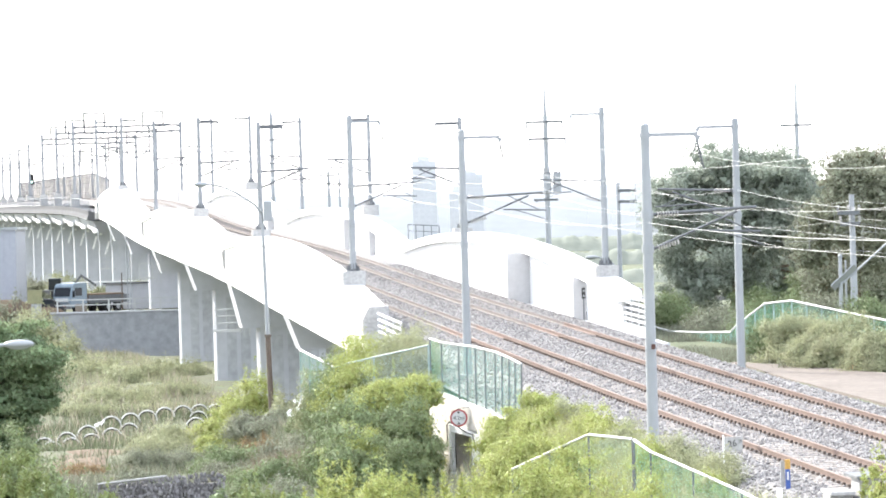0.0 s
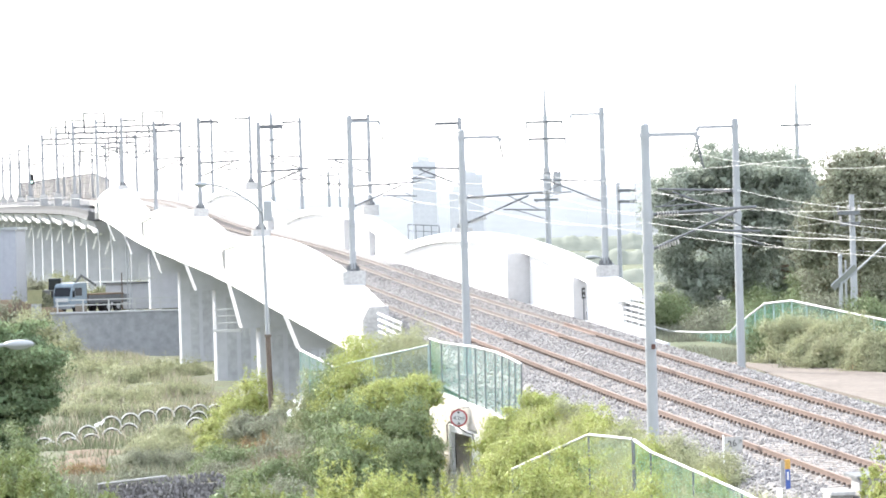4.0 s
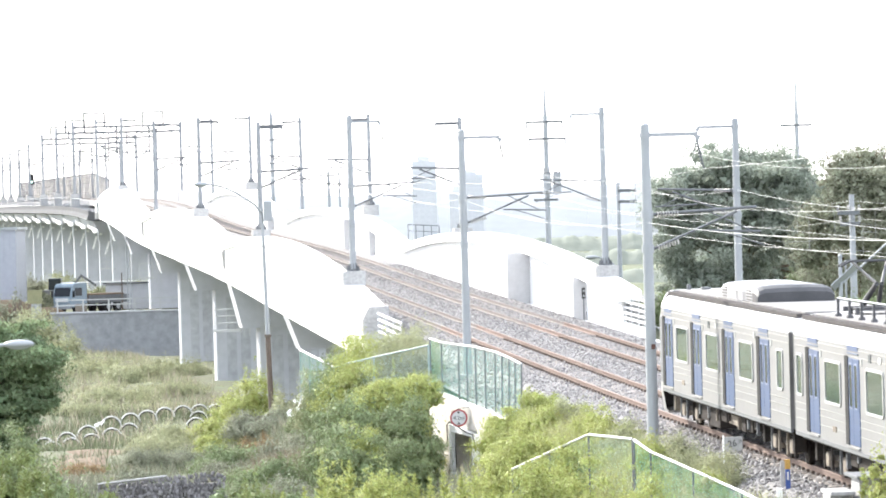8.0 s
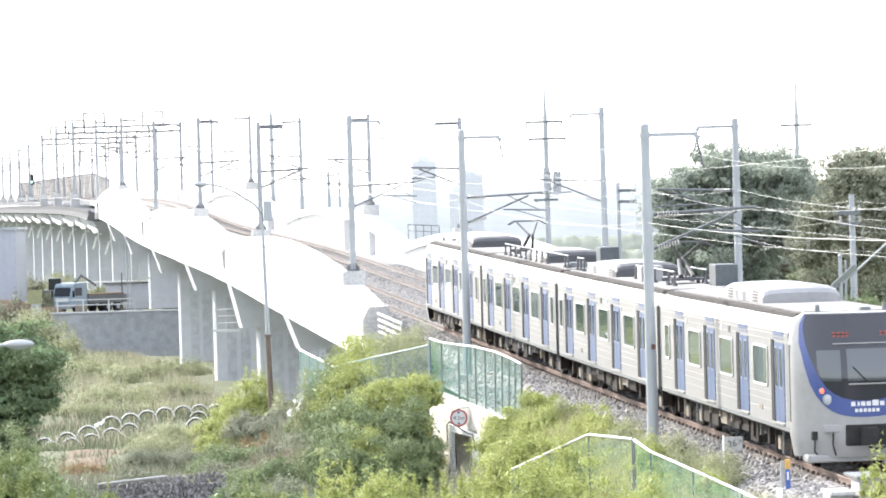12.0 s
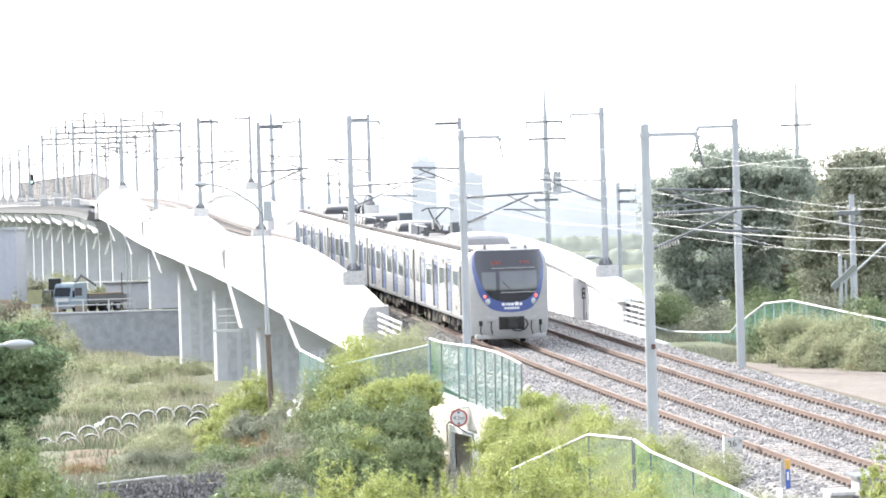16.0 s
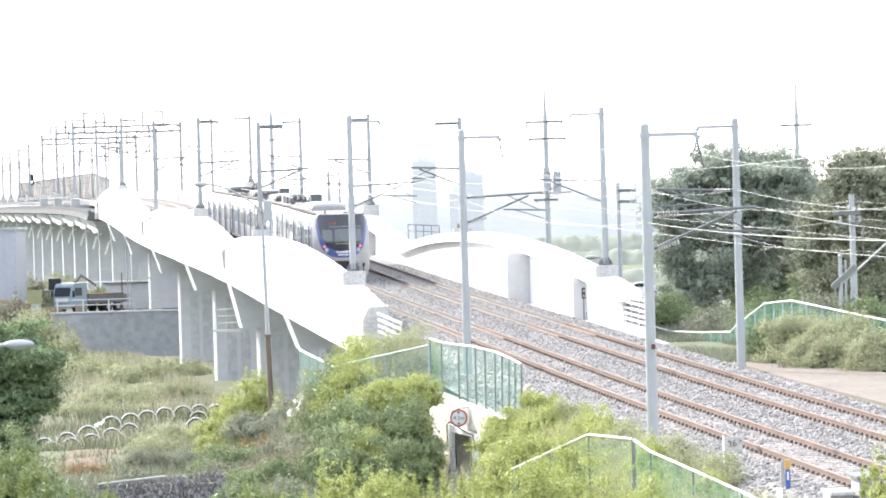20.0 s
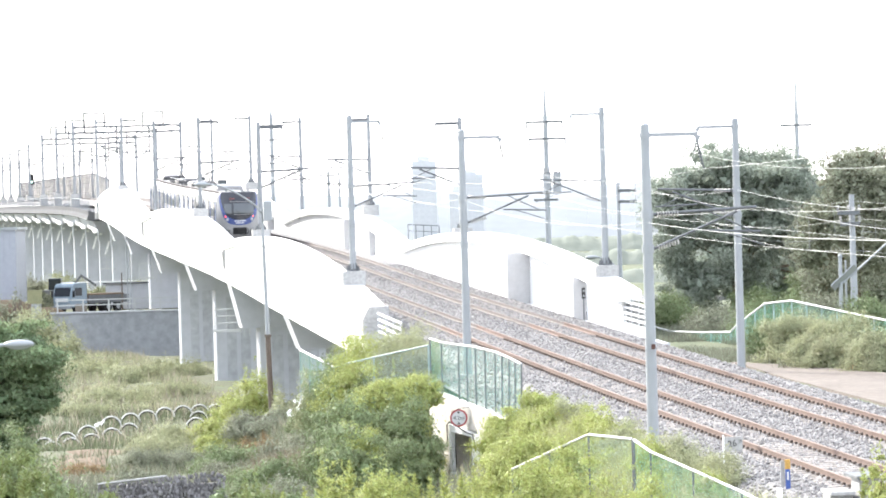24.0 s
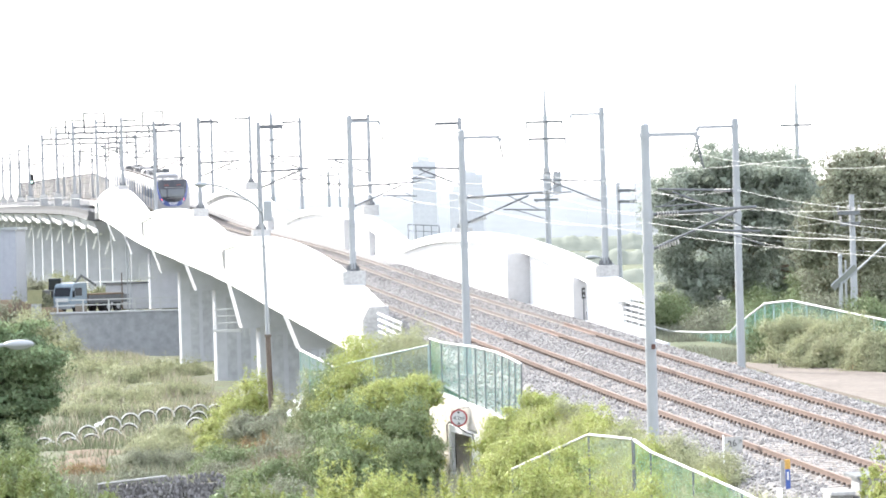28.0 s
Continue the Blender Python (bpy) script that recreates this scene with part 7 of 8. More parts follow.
lamp = street_lamp((-7.86, 182.0, -4.3), (-8.09, 182.0, 7.01), (-10.5, 180.4, 8.2), "grey street lamp with a brown base and curved arm", r=0.1, dark_foot=5.6)
part("switch_box", box(B(), -8.0, -7.62, 181.7, 182.0, 6.5, 7.4, bev=0.03), "steel", lamp, "grey switch box")
street_lamp((-12.4, 98.0, -2.9), (-12.3, 98.0, 2.9), (-10.5, 98.0, 3.5), "street lamp with a pale shell head beside the tree", dark_foot=0)
street_lamp((9.9, 235.0, -4.8), (9.9, 235.0, 3.5), (8.75, 235.0, 4.0), "street lamp beyond the far girder", dark_foot=0)


def utility_pole(foot, top, arms, label, cans=0, r=0.22, spike=0.0):
    t = thing("utility_pole", label, "utility pole", "utility poles")
    x, y, z = foot
    part("pole", cyl(B(), foot, (x, y, top), r, r * 0.62, 12), "steel", t, smooth=True)
    if spike:
        part("spike", cyl(B(), (x, y, top), (x, y, top + spike), 0.13, 0.05, 6), "steel", t)
    for z1, x0, x1, pins in arms:
        part("crossarm", box(B(), x + x0, x + x1, y - 0.2, y - 0.1, z1 - 0.08, z1 + 0.08), "steel_dark", t)
        for k in range(abs(pins)):
            xx = x + x0 + (x1 - x0) * (k + 0.05) / max(1, abs(pins) - 0.9)
            bm = B()
            for q in range(3):
                z2 = z1 + 0.05 + q * 0.1 if pins > 0 else z1 - 0.2 - q * 0.14
                cyl(bm, (xx, y - 0.15, z2), (xx, y - 0.15, z2 + (0.07 if pins > 0 else 0.14)), 0.06 if pins > 0 else 0.09, 0.04 if pins > 0 else 0.07, 8)
            part("pin_insulator", bm, "insulator", t)
    for k in range(cans):
        cx = x + (-0.0 if k == 0 else 0.75)
        cz = 9.0
        can = part("transformer", cyl(B(), (cx, y - 0.45, cz - 0.7), (cx, y - 0.45, cz + 0.7), 0.31, seg=16), "steel", t, "grey transformer can")
        part("transformer_lid", cyl(B(), (cx, y - 0.45, cz + 0.7), (cx, y - 0.45, cz + 0.78), 0.34, 0.2, 16), "steel_dark", can)
        for q in (-0.2, 0.0, 0.2):
            part("bushing", cyl(B(), (cx + q, y - 0.45, cz + 0.75), (cx + q, y - 0.45, cz + 1.1), 0.06, 0.04, 6), "insulator", can)
    return t


utility_pole((7.75, 300.0, -5.0), 14.0, [(13.5, -1.45, 1.3, -3), (12.25, -1.3, 1.5, -3), (7.75, -1.0, 0.8, 0)], "tall grey utility pole with crossarms and two transformers", 2, 0.27, 2.4)
utility_pole((28.9, 330.0, -4.0), 14.4, [(13.4, -1.3, 1.2, 3)], "distant utility pole rising above the trees", 0, 0.26, 3.2)
utility_pole((16.70, 166.0, 0.3), 6.87, [(6.12, -0.6, 0.3, 3), (5.67, -0.5, 0.3, 3)], "grey utility pole with a small crossarm in front of trees", 0, 0.17)
utility_pole((16.40, 166.2, 0.3), 4.2, [], "thin grey stay pole beside a utility pole", 0, 0.06)
utility_pole((9.6, 222.0, -4.0), 8.15, [(7.7, 0.0, 1.0, 2), (7.1, 0.0, 1.0, 2)], "grey utility pole with two short side arms", 0, 0.17)
utility_pole((-17.45, 420.0, -4.0), 18.0, [(16.9, -1.4, 1.4, 3), (15.4, -0.8, 0.6, 2)], "distant utility pole behind the viaduct", 0, 0.3, 1.6)
utility_pole((-13.9, 500.0, -4.5), 13.2, [(12.6, -1.2, 1.2, 3), (11.6, -1.0, 1.6, 2)], "distant utility pole behind the viaduct", 0, 0.27)
utility_pole((-12.6, 500.0, -4.5), 13.0, [(11.4, -0.8, 0.8, 2)], "distant utility pole behind the viaduct", 0, 0.2)
sol = thing("solar_lamp", "short grey post with a tilted solar panel", "solar lamp", m=Matrix.Translation((15.58, 160.0, 0)))
part("post", cyl(B(), (0, 0, 0.4), (0, 0, 4.4), 0.085, 0.075, 10), "steel", sol)
part("post_cap", ball(B(), (0, 0, 4.42), 0.1), "steel", sol)
part("solar_panel", box(B(), -0.62, 0.62, -0.02, 0.02, -0.2, 0.2, Matrix.Translation((0.12, -0.12, 3.6)) @ Matrix.Rotation(radians(-42), 4, "Y") @ Matrix.Rotation(radians(50), 4, "X")), "steel", sol, "tilted blue-grey solar panel")
part("arm", cyl(B(), (0, 0, 3.3), (1.9, 0.2, 4.9), 0.04, seg=8), "steel", sol)
# service wires in front of the trees
for i, (z0, z1) in enumerate(((6.0, 6.6), (5.6, 5.1), (5.1, 5.9), (4.9, 4.6), (4.4, 5.4), (6.3, 5.7))):
    wire("service_wire", [Vector((9.6 + i * 0.5, 215 - i * 12, z0 + 1.2)), Vector((16.70, 166, z1)), Vector((27, 150, z1 + 0.4))], 0.007, "wire", "pale service wire hung between utility poles", sag=0.5)

# ---- the far valley: retaining wall, road, truck, shed ----
rw = thing("retaining_wall", "long dark grey concrete retaining wall below a road", "retaining wall", kind="structure")
for x, w in ((-36.0, 17.0), (-18.995, 11.8)):
    part("wall_panel", box(B(), x, x + w - 0.005, 371.0, 371.6, -5.6, -1.0, bev=0.02), "dark_concrete", rw)
part("kerb", box(B(), -36.1, -7.2, 370.9, 371.7, -0.998, -0.86, bev=0.02), "concrete", rw, "pale kerb along the wall top")
part("road", box(B(), -110, 40, 371.7, 389, -1.5, -1.1), "asphalt", rw, "grey asphalt road")
gr = thing("guard_rail", "white steel guard rail along the road edge", "guard rail")
for i in range(11):
    x = -35.4 + i * 2.35
    part("post", box(B(), x - 0.06, x + 0.06, 371.2, 371.32, -0.87, 0.25), "pipe", gr)
for z in (-0.25, 0.22):
    part("rail", box(B(), -35.6, -11.6, 371.22, 371.3, z - 0.05, z + 0.05), "pipe", gr)

g2 = thing("guard_rail", "white steel guard rail of the farther road", "guard rail")
part("rail", box(B(), -37.9, -27.6, 400.0, 400.1, 1.45, 1.56), "white_rail", g2)
for i in range(7):
    part("post", box(B(), -37.6 + i * 1.6, -37.5 + i * 1.6, 400.0, 400.1, -1.2, 1.5), "white_rail", g2)
for x, top in ((-29.6, 2.6), (-29.1, 6.0), (-28.8, 4.5)):
    post = thing("slim_pole", "slim dark pole on the far roadside", "pole", "slim roadside poles")
    part("rod", cyl(B(), (x, 373.0, -1.1), (x, 373.0, top), 0.07, 0.05, 8), "timber" if top < 3 else "steel", post)

tk = thing("flatbed_truck", "light blue flatbed truck parked on the far road", "truck", m=Matrix.Translation((-34.95, 379.0, -1.1)) @ Matrix.Rotation(radians(-40), 4, "Z"))
bm = B()
prism(bm, [(-1.0, 0.55), (-1.05, 1.5), (-0.8, 2.55), (-0.6, 2.75), (1.0, 2.8), (1.1, 2.7), (1.1, 0.55)], -1.2, 1.2)
bmesh.ops.bevel(bm, geom=list(bm.edges), offset=0.06, segments=2, affect="EDGES")
cabp = part("cab", bm, "truck_blue", tk, "light blue truck cab")
part("windscreen", box(B(), -1.02, 1.02, -0.01, 0.03, -0.42, 0.42, Matrix.Translation((0, -0.96, 1.98)) @ Matrix.Rotation(radians(-13), 4, "X")), "win_dark", cabp)
for sx in (-1, 1):
    part("side_window", box(B(), sx * 1.2 - 0.02, sx * 1.2 + 0.02, -0.5, 0.4, 1.6, 2.35), "win_dark", cabp)
    part("mirror", box(B(), sx * 1.4 - 0.1, sx * 1.4 + 0.1, -0.95, -0.85, 1.5, 2.1), "rubber", cabp)
    part("headlamp", box(B(), sx * 0.85 - 0.2, sx * 0.85 + 0.2, -1.1, -1.0, 0.75, 0.95), "lens", cabp)
part("grille", box(box(B(), -0.8, 0.8, -1.1, -1.02, 1.05, 1.18), -0.8, 0.8, -1.1, -1.02, 1.28, 1.4), "sign_white", cabp)
part("bumper", box(B(), -1.2, 1.2, -1.15, -0.95, 0.4, 0.66, bev=0.03), "steel", tk)
part("bed", box(B(), -1.2, 1.2, 1.3, 6.6, 0.85, 1.1, bev=0.02), "steel_dark", tk)
part("side_board", box(B(), 1.14, 1.2, 1.3, 6.6, 1.1, 1.6), "steel_dark", tk), part("side_board", box(B(), -1.2, -1.14, 1.3, 6.6, 1.1, 1.6), "steel_dark", tk)
for sx in (-1, 1):
    for y in (-0.1, 3.9, 5.2):
        w = part("wheel", cyl(B(), (sx * 0.85, y, 0.48), (sx * 1.15, y, 0.48), 0.48, seg=18), "rubber", tk)
        part("rim", cyl(B(), (sx * 1.1, y, 0.48), (sx * 1.17, y, 0.48), 0.25, seg=14), "steel", w)
part("load", box(B(), -1.0, 1.0, 1.6, 6.2, 1.1, 1.75, bev=0.12), "earth", tk, "brown load on the flatbed")


def road_car(material, label):
    t = thing("car", label, "car", "cars on the far road")
    bm = prism(B(), [(-2.2, 0.3), (-2.25, 0.75), (-2.1, 0.92), (-1.2, 0.98), (0.95, 0.96), (2.0, 0.82), (2.22, 0.65), (2.2, 0.3)], -0.88, 0.88)
    bmesh.ops.bevel(bm, geom=list(bm.edges), offset=0.07, segments=2, affect="EDGES")
    part("body", bm, material, t, smooth=False)
    bm = prism(B(), [(-1.75, 0.95), (-1.25, 1.36), (-0.7, 1.44), (0.1, 1.43), (0.5, 1.3), (1.1, 0.95)], -0.74, 0.74)
    bmesh.ops.bevel(bm, geom=list(bm.edges), offset=0.05, segments=2, affect="EDGES")
    cab = part("cabin", bm, material, t)
    for sx in (-1, 1):
        part("side_window", prism(B(), [(-1.4, 1.0), (-1.1, 1.3), (0.1, 1.34), (0.42, 1.24), (0.8, 1.0)], sx * 0.748 - 0.012, sx * 0.748 + 0.012), "win_dark", cab)
        part("headlamp", box(B(), sx * 0.62 - 0.16, sx * 0.62 + 0.16, 2.12, 2.23, 0.6, 0.74, bev=0.02), "lens", t)
        part("tail_lamp", box(B(), sx * 0.68 - 0.14, sx * 0.68 + 0.14, -2.27, -2.18, 0.68, 0.82, bev=0.02), "sign_red", t)
        part("mirror", box(B(), sx * 0.92 - 0.09, sx * 0.92 + 0.09, 0.62, 0.78, 0.95, 1.08, bev=0.02), material, t)
    part("windscreen", box(B(), -0.62, 0.62, -0.3, 0.3, -0.012, 0.012, Matrix.Translation((0, 0.83, 1.15)) @ Matrix.Rotation(radians(-30.5), 4, "X")), "win_dark", cab)
    part("rear_window", box(B(), -0.6, 0.6, -0.24, 0.24, -0.012, 0.012, Matrix.Translation((0, -1.52, 1.17)) @ Matrix.Rotation(radians(39.5), 4, "X")), "win_dark", cab)
    wheels = []
    for sx in (-1, 1):
        for y in (-1.35, 1.35):
            w = linked("wheel", once("car_wheel", lambda: mesh_of("wheel", cyl(B(), (-0.1, 0, 0), (0.1, 0, 0), 0.31, seg=16), "rubber")), t, Matrix.Translation((sx * 0.8, y, 0.31)))
            linked("rim", once("car_rim", lambda: mesh_of("rim", box(cyl(B(), (-0.115, 0, 0), (0.115, 0, 0), 0.2, seg=12), -0.12, 0.12, -0.19, 0.19, -0.03, 0.03), "steel")), w, Matrix.Identity(4))
            wheels.append(w)
    return t, wheels


# heading (-1 to the left), lane, place at a moment, speed, where it waits before and after
ROAD_CARS = [
    (*road_car("car_black", "black car driving along the far road"), -1, 376.0, -37.4, 0.0, 8.6, 8.0, -70.0),
    (*road_car("car_silver", "silver grey car driving along the far road"), -1, 376.0, -30.5, 1.2, 9.9, 10.0, -76.0),
    (*road_car("car_silver", "silver grey car driving along the far road"), -1, 376.0, -33.6, 10.3, 12.2, 16.0, -82.0),
    (*road_car("car_white", "white car driving along the far road"), -1, 376.0, -30.2, 25.8, 8.3, 22.0, -88.0),
    (*road_car("car_white", "white car driving along the far road"), 1, 373.2, -30.5, 26.6, 8.5, -70.0, 12.0),
]
bt = thing("beige_crate", "beige crate standing by the guard rail", "crate", m=Matrix.Translation((-33.3, 371.95, -1.1)))
part("box", box(B(), -0.5, 0.5, -0.4, 0.4, 0, 0.95, bev=0.02), "gear_box", bt)
mch = thing("parked_machine", "dark parked site machine behind the truck", "machine", m=Matrix.Translation((-37.2, 392, -0.95)))
part("body", box(B(), -1.6, 1.6, -1, 1, 0.5, 1.9, bev=0.1), "steel_dark", mch)
part("cab", box(B(), -0.9, 0.3, -0.9, 0.9, 1.9, 3.0, bev=0.08), "win_dark", mch)
part("boom", tube(B(), [(0.8, 0, 1.6), (2.2, 0, 3.2), (3.6, 0, 2.2)], 0.14), "steel_dark", mch)
part("track", box(B(), -1.7, 1.7, -1.2, 1.2, 0, 0.55, bev=0.1), "rubber", mch)
hut = thing("site_hut", "grey site hut with pale window boards under the viaduct", "hut", m=Matrix.Translation((-29.8, 386.2, -1.1)))
part("wall", box(B(), -2.4, 2.6, 0, 2.4, -0.1, 2.5, bev=0.02), "concrete", hut)
part("roof", box(B(), -2.6, 2.8, -0.2, 2.6, 2.5, 2.65), "steel_dark", hut)
for x in (-1.2, 1.4):
    part("window", box(B(), x - 0.5, x + 0.5, -0.05, 0.02, 0.9, 1.9), "facade", hut)
shed = thing("sheet_metal_shed", "faded blue sheet metal shed with a flat roof", "shed", m=Matrix.Translation((-45.25, 376, -1.2)))
part("wall", box(B(), -6, 5.7, 0, 9, 0, 8.0), "shed_blue", shed)
part("roof", box(B(), -6.2, 5.9, -0.2, 9.2, 8.0, 8.25), "steel", shed)
for i in range(22):
    x = -5.9 + i * 0.55
    part("seam", box(B(), x, x + 0.05, -0.04, 0.0, 0, 7.95), "shed_blue", shed)
bank = thing("earth_heap", "brown bare earth heap beside the shed", "earth heap")
bm = ball(ball(B(), (-41, 372.5, -1.5), 1.0, 5.0, 1.6, 2.0, 16, 8), (-37.0, 373, -1.6), 1.0, 2.4, 1.4, 1.4, 16, 8)
for v in bm.verts:
    v.co += Vector(noise.noise_vector(v.co * 0.8)) * 0.3
part("soil", bm, "earth", bank, smooth=True)

# half-buried hoops along the plots
def hoop_mesh(rx, rz, r, y, material):
    bm = B()
    rings = []
    for k in range(15):
        a = math.pi * k / 14
        c, n = Vector((math.cos(a) * rx, y, math.sin(a) * rz)), Vector((math.cos(a), 0, math.sin(a)))
        rings.append([bm.verts.new(c + n * (r * math.cos(q)) + Vector((0, r * 1.6 * math.sin(q), 0))) for q in [math.tau * j / 7 for j in range(7)]])
    for p_, q_ in zip(rings[:-1], rings[1:]):
        for j in range(7):
            bm.faces.new((p_[j], p_[(j + 1) % 7], q_[(j + 1) % 7], q_[j]))
    bm.faces.new(rings[0]), bm.faces.new(rings[-1][::-1])
    bmesh.ops.recalc_face_normals(bm, faces=bm.faces)
    return mesh_of("ring", bm, material, True)


HOOP_A, HOOP_B = hoop_mesh(0.55, 0.58, 0.05, 0.0, "tyre"), hoop_mesh(0.5, 0.52, 0.045, 0.1, "rubber")
HOOP_ROW = [(-21.7, 203.0), (-21.5, 216.0), (-20.56, 219.0), (-19.7, 222.0), (-18.75, 226.0), (-17.79, 227.5), (-16.95, 229.0), (-16.1, 231.0), (-15.2, 233.0), (-14.4, 235.5), (-13.6, 237.5)]
HOOP_FRONT = [(-21.0, 215.0), (-20.2, 217.5), (-19.3, 219.5), (-18.4, 222.0), (-17.6, 224.0), (-14.2, 231.0), (-14.1, 227.0)]
for row, places in enumerate((HOOP_ROW, HOOP_FRONT)):
    for i, (x, y) in enumerate(places):
        t = thing("half_hoop", "weathered pale half-buried hoop edging a plot", "hoop", "garden hoops", m=Matrix.Translation((x, y, float(ground_z(x, y)) - 0.02 - 0.12 * row)) @ Matrix.Rotation(0.3 * math.sin(i * 3.1), 4, "Z") @ Matrix.Rotation(0.12 * math.sin(i * 5.3), 4, "Y"))
        linked("ring", HOOP_A, t, Matrix.Identity(4))
        linked("inner_ring", HOOP_B, t, Matrix.Identity(4))

# plastic sheet scraps and rubble wall
sheet = thing("plastic_sheet", "torn white plastic sheet lying on the bank", "plastic sheet")
srg = random.Random(8)
for (x, y) in ((-6.1, 169), (-5.85, 167), (-5.6, 165), (-5.4, 163.5), (-6.25, 165.5), (-6.1, 164.5), (-19.2, 224)):
    z = float(ground_z(x, y)) + 0.4
    bm = bmesh.new()
    bmesh.ops.create_grid(bm, x_segments=6, y_segments=3, size=0.5)
    for v in bm.verts:
        v.co = Vector((v.co.x * 0.62, v.co.y * 0.26 * srg.uniform(0.5, 1.2), 0.14 * srg.random()))
    bmesh.ops.transform(bm, matrix=Matrix.Translation((x, y, z)) @ Matrix.Rotation(srg.uniform(-0.9, -0.3), 4, "Y") @ Matrix.Rotation(0.9, 4, "X"), verts=bm.verts)
    part("scrap", bm, "white_rail", sheet)
rub = thing("rubble_wall", "low dark rubble stone wall beside the plots", "stone wall", kind="structure")
part("core", prism(B(), [(118.06, -3.6), (118.4, -3.6), (118.4, -1.22), (118.06, -1.22)], -10.23, -6.56), "stone_dark", rub, "dark mortar core")
for r_ in range(9):
    for c_ in range(30):
        u = c_ / 30
        x = -10.23 + 3.67 * u + (0.06 if r_ % 2 else 0) + srg.uniform(-0.03, 0.03)
        zz = -1.17 + 0.24 * min(1.0, u * 1.35) - 0.07 - r_ * 0.125 + srg.uniform(-0.03, 0.03)
        bm = ball(B(), (x + 0.06, 118 + srg.uniform(-0.02, 0.05), zz), 0.075, srg.uniform(0.6, 1.0), 0.8, srg.uniform(0.7, 1.4), 6, 4)
        for v in bm.verts:
            v.co += Vector(noise.noise_vector(v.co * 9.0)) * 0.04
        part("stone", bm, "stone_dark", rub)
part("coping", tube(B(), [(-10.23, 118 - 0.05, -1.15), (-8.21, 118, -0.97)], 0.035, 8), "plinth", rub, "pale edge along the wall top")

# maintenance cages at the pier heads
def inspection_cage(x, y, z, w, h):
    cage = thing("inspection_cage", "white steel inspection cage hanging at a pier head", "inspection cage", "inspection cages", m=Matrix.Translation((x, y, z)))
    for i in range(2):
        for k in range(4):
            part("bar", box(B(), -w / 2, w / 2, i * 1.2, i * 1.2 + 0.05, 0.1 + k * (h - 0.15) / 3, 0.16 + k * (h - 0.15) / 3), "pipe", cage)
    for dx in (-w / 2, 0, w / 2):
        part("post", box(B(), dx - 0.03, dx + 0.03, -0.05, 0.01, 0, h), "pipe", cage)
    part("floor", box(B(), -w / 2 - 0.1, w / 2 + 0.1, 0, 1.3, 0, 0.1), "pipe", cage)
    part("ladder_stile", box(B(), w / 2 + 0.25, w / 2 + 0.31, 0.2, 0.26, -0.3, h + 0.7), "pipe", cage)
    part("ladder_stile", box(B(), w / 2 + 0.6, w / 2 + 0.66, 0.2, 0.26, -0.3, h + 0.7), "pipe", cage)


inspection_cage(-14.1, 262.0, -0.4, 1.6, 1.5)
inspection_cage(-24.2, 330.0, 2.4, 1.1, 1.3)
inspection_cage(-33.0, 398.0, 2.7, 1.3, 2.0)
pr = thing("pipe_railing", "thin grey pipe railing beyond the farther girder", "railing")
for i in range(5):
    p = Vector((-2.25 + i * 0.5, 262.0, 6.2 - 0.035 * i))
    part("post", cyl(B(), p - Vector((0, 0, 2.2)), p, 0.03, seg=6), "steel_dark", pr)
part("top_rail", cyl(B(), (-2.27, 262.0, 6.2), (-0.22, 262.0, 6.06), 0.03, seg=6), "steel_dark", pr)
part("mid_rail", cyl(B(), (-2.27, 262.0, 5.8), (-0.22, 262.0, 5.66), 0.02, seg=6), "steel_dark", pr)

# ---- far distance: apartment towers and tree belts ----
def tower(x, y, w, d, h, floors, cols, label):
    t = thing("apartment_tower", label, "apartment building", "far apartment towers", m=Matrix.Translation((x, y, -5)))
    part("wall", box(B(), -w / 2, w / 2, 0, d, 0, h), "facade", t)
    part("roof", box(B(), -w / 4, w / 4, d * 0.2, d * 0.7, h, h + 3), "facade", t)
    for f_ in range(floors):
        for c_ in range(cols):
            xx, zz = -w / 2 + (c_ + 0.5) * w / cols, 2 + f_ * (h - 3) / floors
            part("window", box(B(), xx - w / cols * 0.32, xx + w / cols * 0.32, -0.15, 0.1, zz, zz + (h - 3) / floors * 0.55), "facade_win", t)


tower(-10.8, 2500, 15, 14, 51, 14, 4, "pale hazy apartment tower on the horizon")
tower(18.0, 2500, 14.6, 14, 42, 12, 4, "pale hazy apartment tower on the horizon")
tower(9.0, 2600, 9, 14, 33, 9, 3, "pale hazy apartment tower on the horizon")
for i, (y, x0, x1, h) in enumerate(((700, 8, 70, 3.2), (1000, 14, 110, 5), (1500, 20, 180, 8))):
    bm = B()
    rows = []
    for c in range(161):
        x = x0 + (x1 - x0) * c / 160
        top = h * (0.62 + 0.2 * noise.noise(Vector((x * 1.1 / h, i * 5.0, 0))) + 0.12 * noise.noise(Vector((x * 3.7 / h, i * 5.0, 2))))
        row = []
        for q in range(9):
            u = q / 8
            p = Vector((x, y + u * h * 2, -4.8 + (top + 0.3) * math.sin(u * math.pi / 2)))
            row.append(bm.verts.new(p + Vector(noise.noise_vector(p * 2.2 / h)) * 0.07 * h * (u > 0)))
        rows.append(row)
    for p_, q_ in zip(rows[:-1], rows[1:]):
        for k in range(8):
            bm.faces.new((p_[k], q_[k], q_[k + 1], p_[k + 1]))
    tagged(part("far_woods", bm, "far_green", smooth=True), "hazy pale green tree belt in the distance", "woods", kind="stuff")

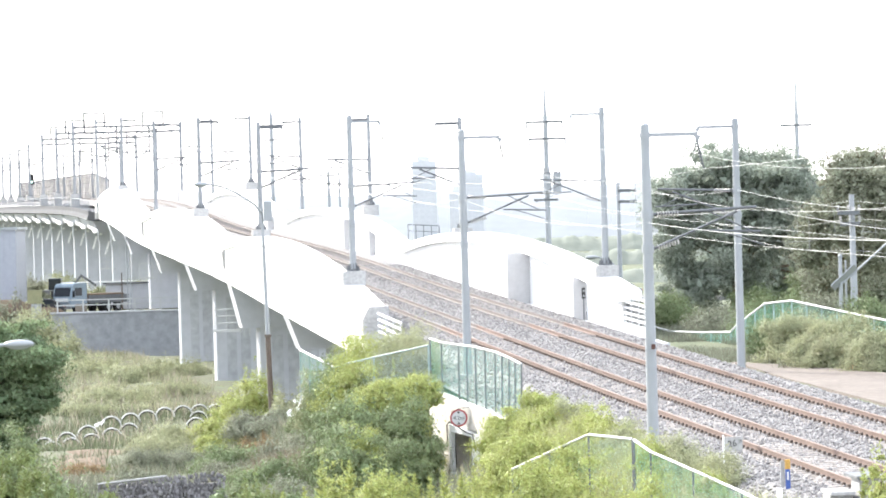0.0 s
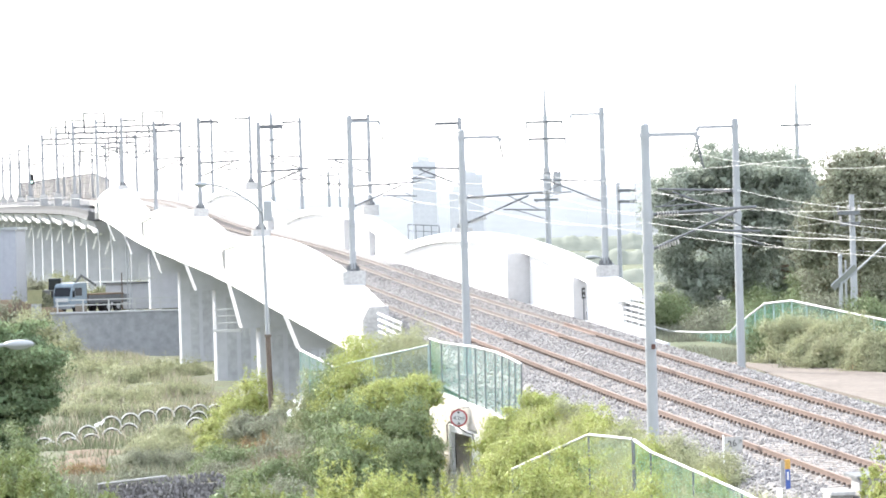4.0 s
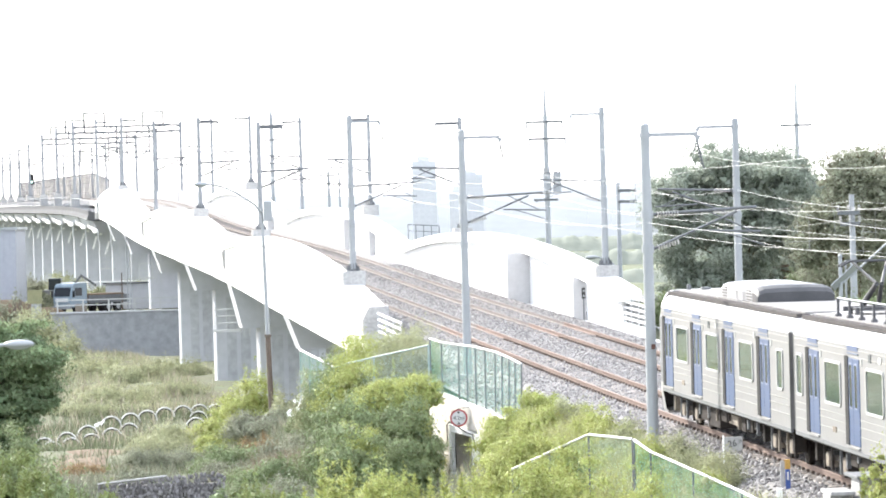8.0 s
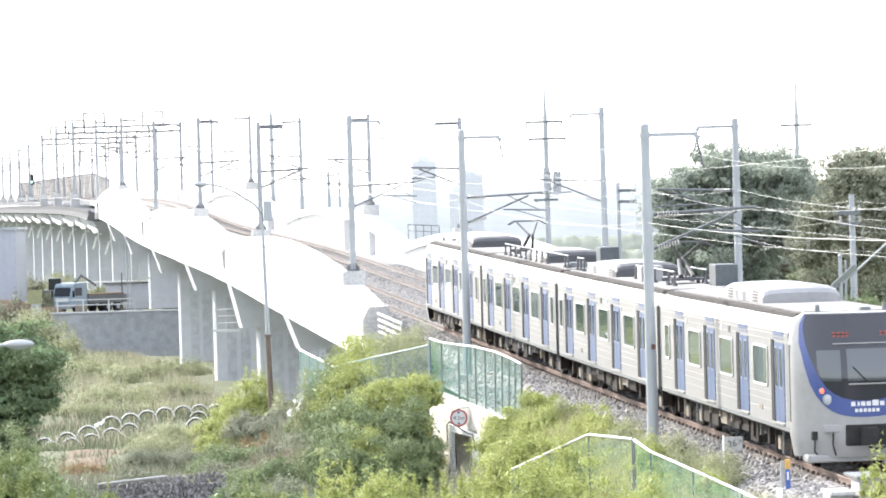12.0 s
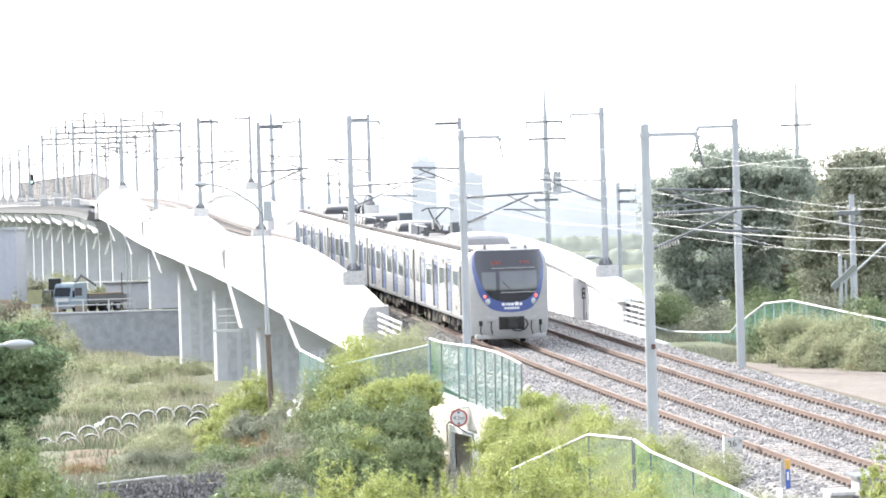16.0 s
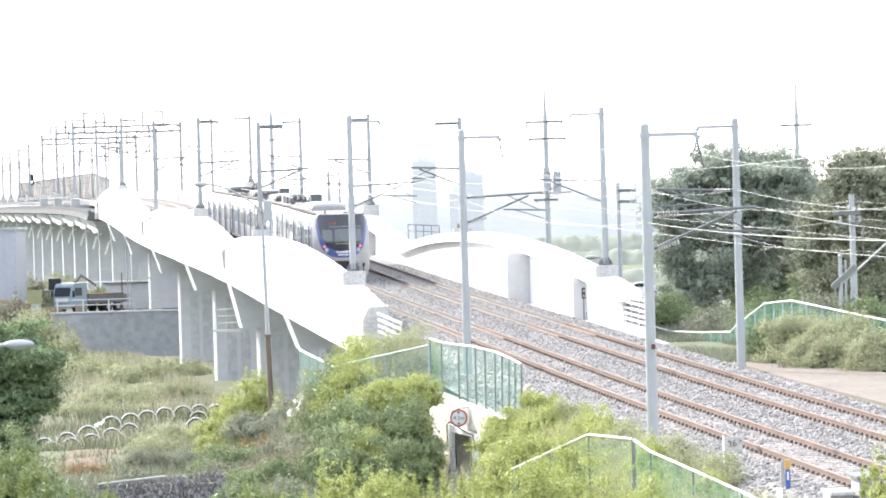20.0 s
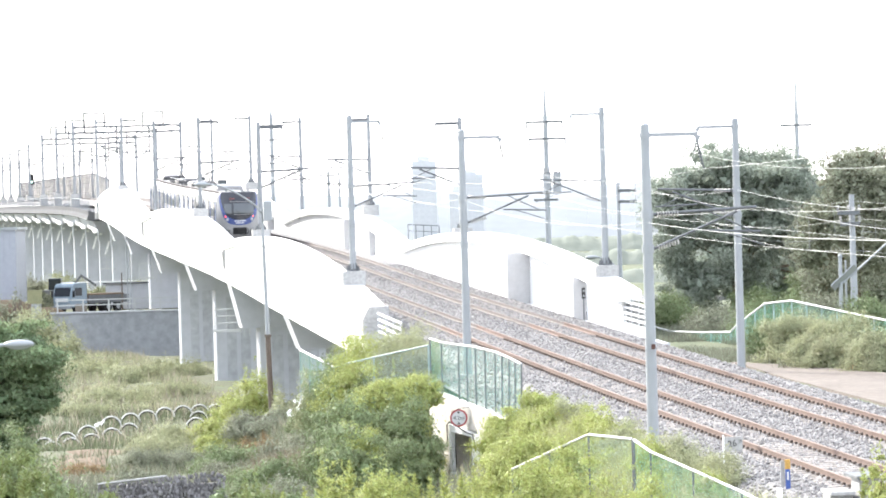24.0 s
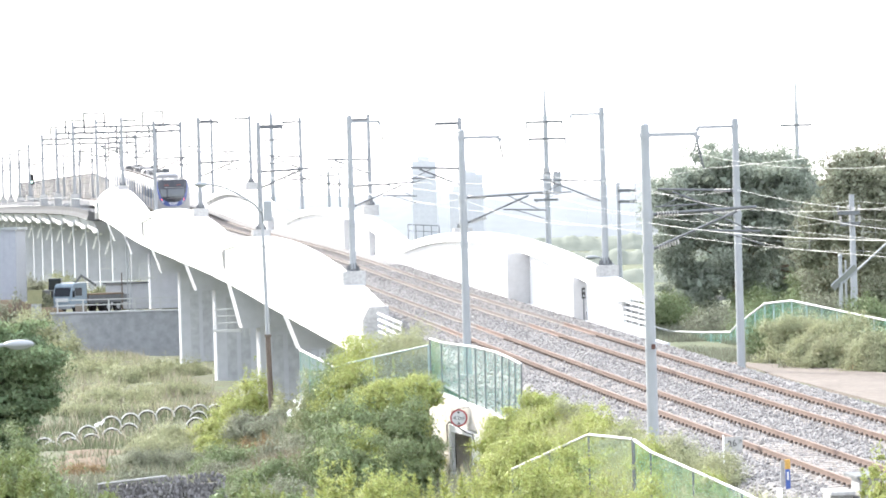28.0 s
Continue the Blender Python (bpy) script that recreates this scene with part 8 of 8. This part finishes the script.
# low ridge closing the horizon, haze put into its pale colour
bm = B()
rows = []
for i in range(91):
    x = -300 + i * 10
    h = 33 + 9 * noise.noise(Vector((x * 0.006, 3.1, 0))) + 3 * noise.noise(Vector((x * 0.03, 7.7, 0)))
    rows.append([bm.verts.new((x, 2900 + 200 * q, -6 + (h + 6) * math.sin(q * math.pi / 2))) for q in (0, 0.2, 0.5, 1.0, 1.6)])
for p_, q_ in zip(rows[:-1], rows[1:]):
    for k in range(4):
        bm.faces.new((p_[k], q_[k], q_[k + 1], p_[k + 1]))
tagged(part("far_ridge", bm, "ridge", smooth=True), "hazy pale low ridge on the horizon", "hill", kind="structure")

# roadside board, bollards and a box by the far road
yb = thing("notice_board", "faded yellow notice board on two dark posts", "board")
part("panel", box(B(), -38.02, -36.67, 370.38, 370.42, -0.00, 1.27, bev=0.01), "faded_yellow", yb)
for x in (-37.92, -36.77):
    part("post", box(B(), x - 0.04, x + 0.04, 370.42, 370.5, -5.4, 1.27), "timber", yb)
for x in (-39.22, -38.68):
    st = thing("dark_post", "short dark timber post beside the road", "post", "dark roadside posts")
    part("post", box(B(), x - 0.16, x + 0.16, 370.1, 370.3, -5.4, 0.44, bev=0.02), "timber", st)
gb = thing("utility_box", "grey steel utility box beside the road", "utility box")
part("box", box(B(), -37.66, -36.76, 369.8, 370.3, -5.4, -0.02, bev=0.03), "far_steel", gb)
part("door", box(B(), -37.56, -36.86, 369.77, 369.8, -0.97, -0.12, bev=0.01), "steel", gb)


# ---- what moves ----
TRAIN_T = np.array([0.0, 6.5, 8.0, 11.0, 14.5, 17.0, 20.0, 25.0, 28.0])
TRAIN_S = np.array([-83.0, 9.1, 30.5, 73.4, 128.0, 170.4, 221.8, 308.3, 362.5])
TRAIN_FIT = np.polyfit(TRAIN_T, TRAIN_S, 4, w=np.array([0.6, 1, 1, 1, 1, 1, 1, 1, 1]))


def train_at(t):
    return float(np.polyval(TRAIN_FIT, t))


def car_pose(i, t):
    """Each car hangs between its two bogies, which follow the track."""
    c = train_at(t) - 10.0 - 20.0 * i
    a, b = line(c + 6.7), line(c - 6.7)
    d = (a - b).normalized()
    right = Vector((d.y, -d.x, 0)).normalized()
    up = right.cross(d)
    m = Matrix((right, d, up)).transposed().to_4x4()
    m.translation = (a + b) / 2
    return m @ Matrix.Rotation(math.pi, 4, "Z") if i == 3 else m


def motions():
    times = [k * 0.5 for k in range(57)]
    for i, car in enumerate(CARS):
        walk(car, [(t, car_pose(i, t)) for t in times])
    # wheels roll without slipping: 0.43 m radius, one row for each 1/30 s
    roll = [(k / 30, (train_at(k / 30) - train_at(0)) / 0.43) for k in range(841)]
    for i, (car, wheels) in enumerate(WHEELS):
        for w in wheels:
            at_ = w.matrix_basis.translation.copy()
            sense = 1 if i == 3 else -1
            walk(w, [(t, Matrix.Translation(at_) @ Matrix.Rotation((sense * a) % math.tau, 4, "X")) for t, a in roll])
    # cars on the far road: each waits, passes at an even speed, and halts
    for car, wheels, way, lane, x_at, t_at, speed, x0, x1 in ROAD_CARS:
        def place(t):
            return min(max(x_at + way * speed * (t - t_at), min(x0, x1)), max(x0, x1))
        begin, end = t_at + (x0 - x_at) / (way * speed), t_at + (x1 - x_at) / (way * speed)
        ts = sorted({0.0, 28.0, begin, end} | {k * 0.2 for k in range(140) if begin - 0.5 < k * 0.2 < end + 0.5})
        ts = [t for t in ts if 0 <= t <= 28]
        turn_ = Matrix.Rotation(radians(90 if way < 0 else -90), 4, "Z")
        walk(car, [(t, Matrix.Translation((place(t), lane, -1.1)) @ turn_) for t in ts])
        a, b = max(0.0, begin), min(28.0, end)
        spin = [a + k / 30 for k in range(int((b - a) * 30))]
        spin = ([0.0] if a > 0 else []) + spin + [28.0]
        for w in wheels:
            at_ = w.matrix_basis.translation.copy()
            walk(w, [(t, Matrix.Translation(at_) @ Matrix.Rotation((-abs(place(min(t, spin[-2])) - place(0.0)) / 0.31) % math.tau, 4, "X")) for t in spin])


motions()
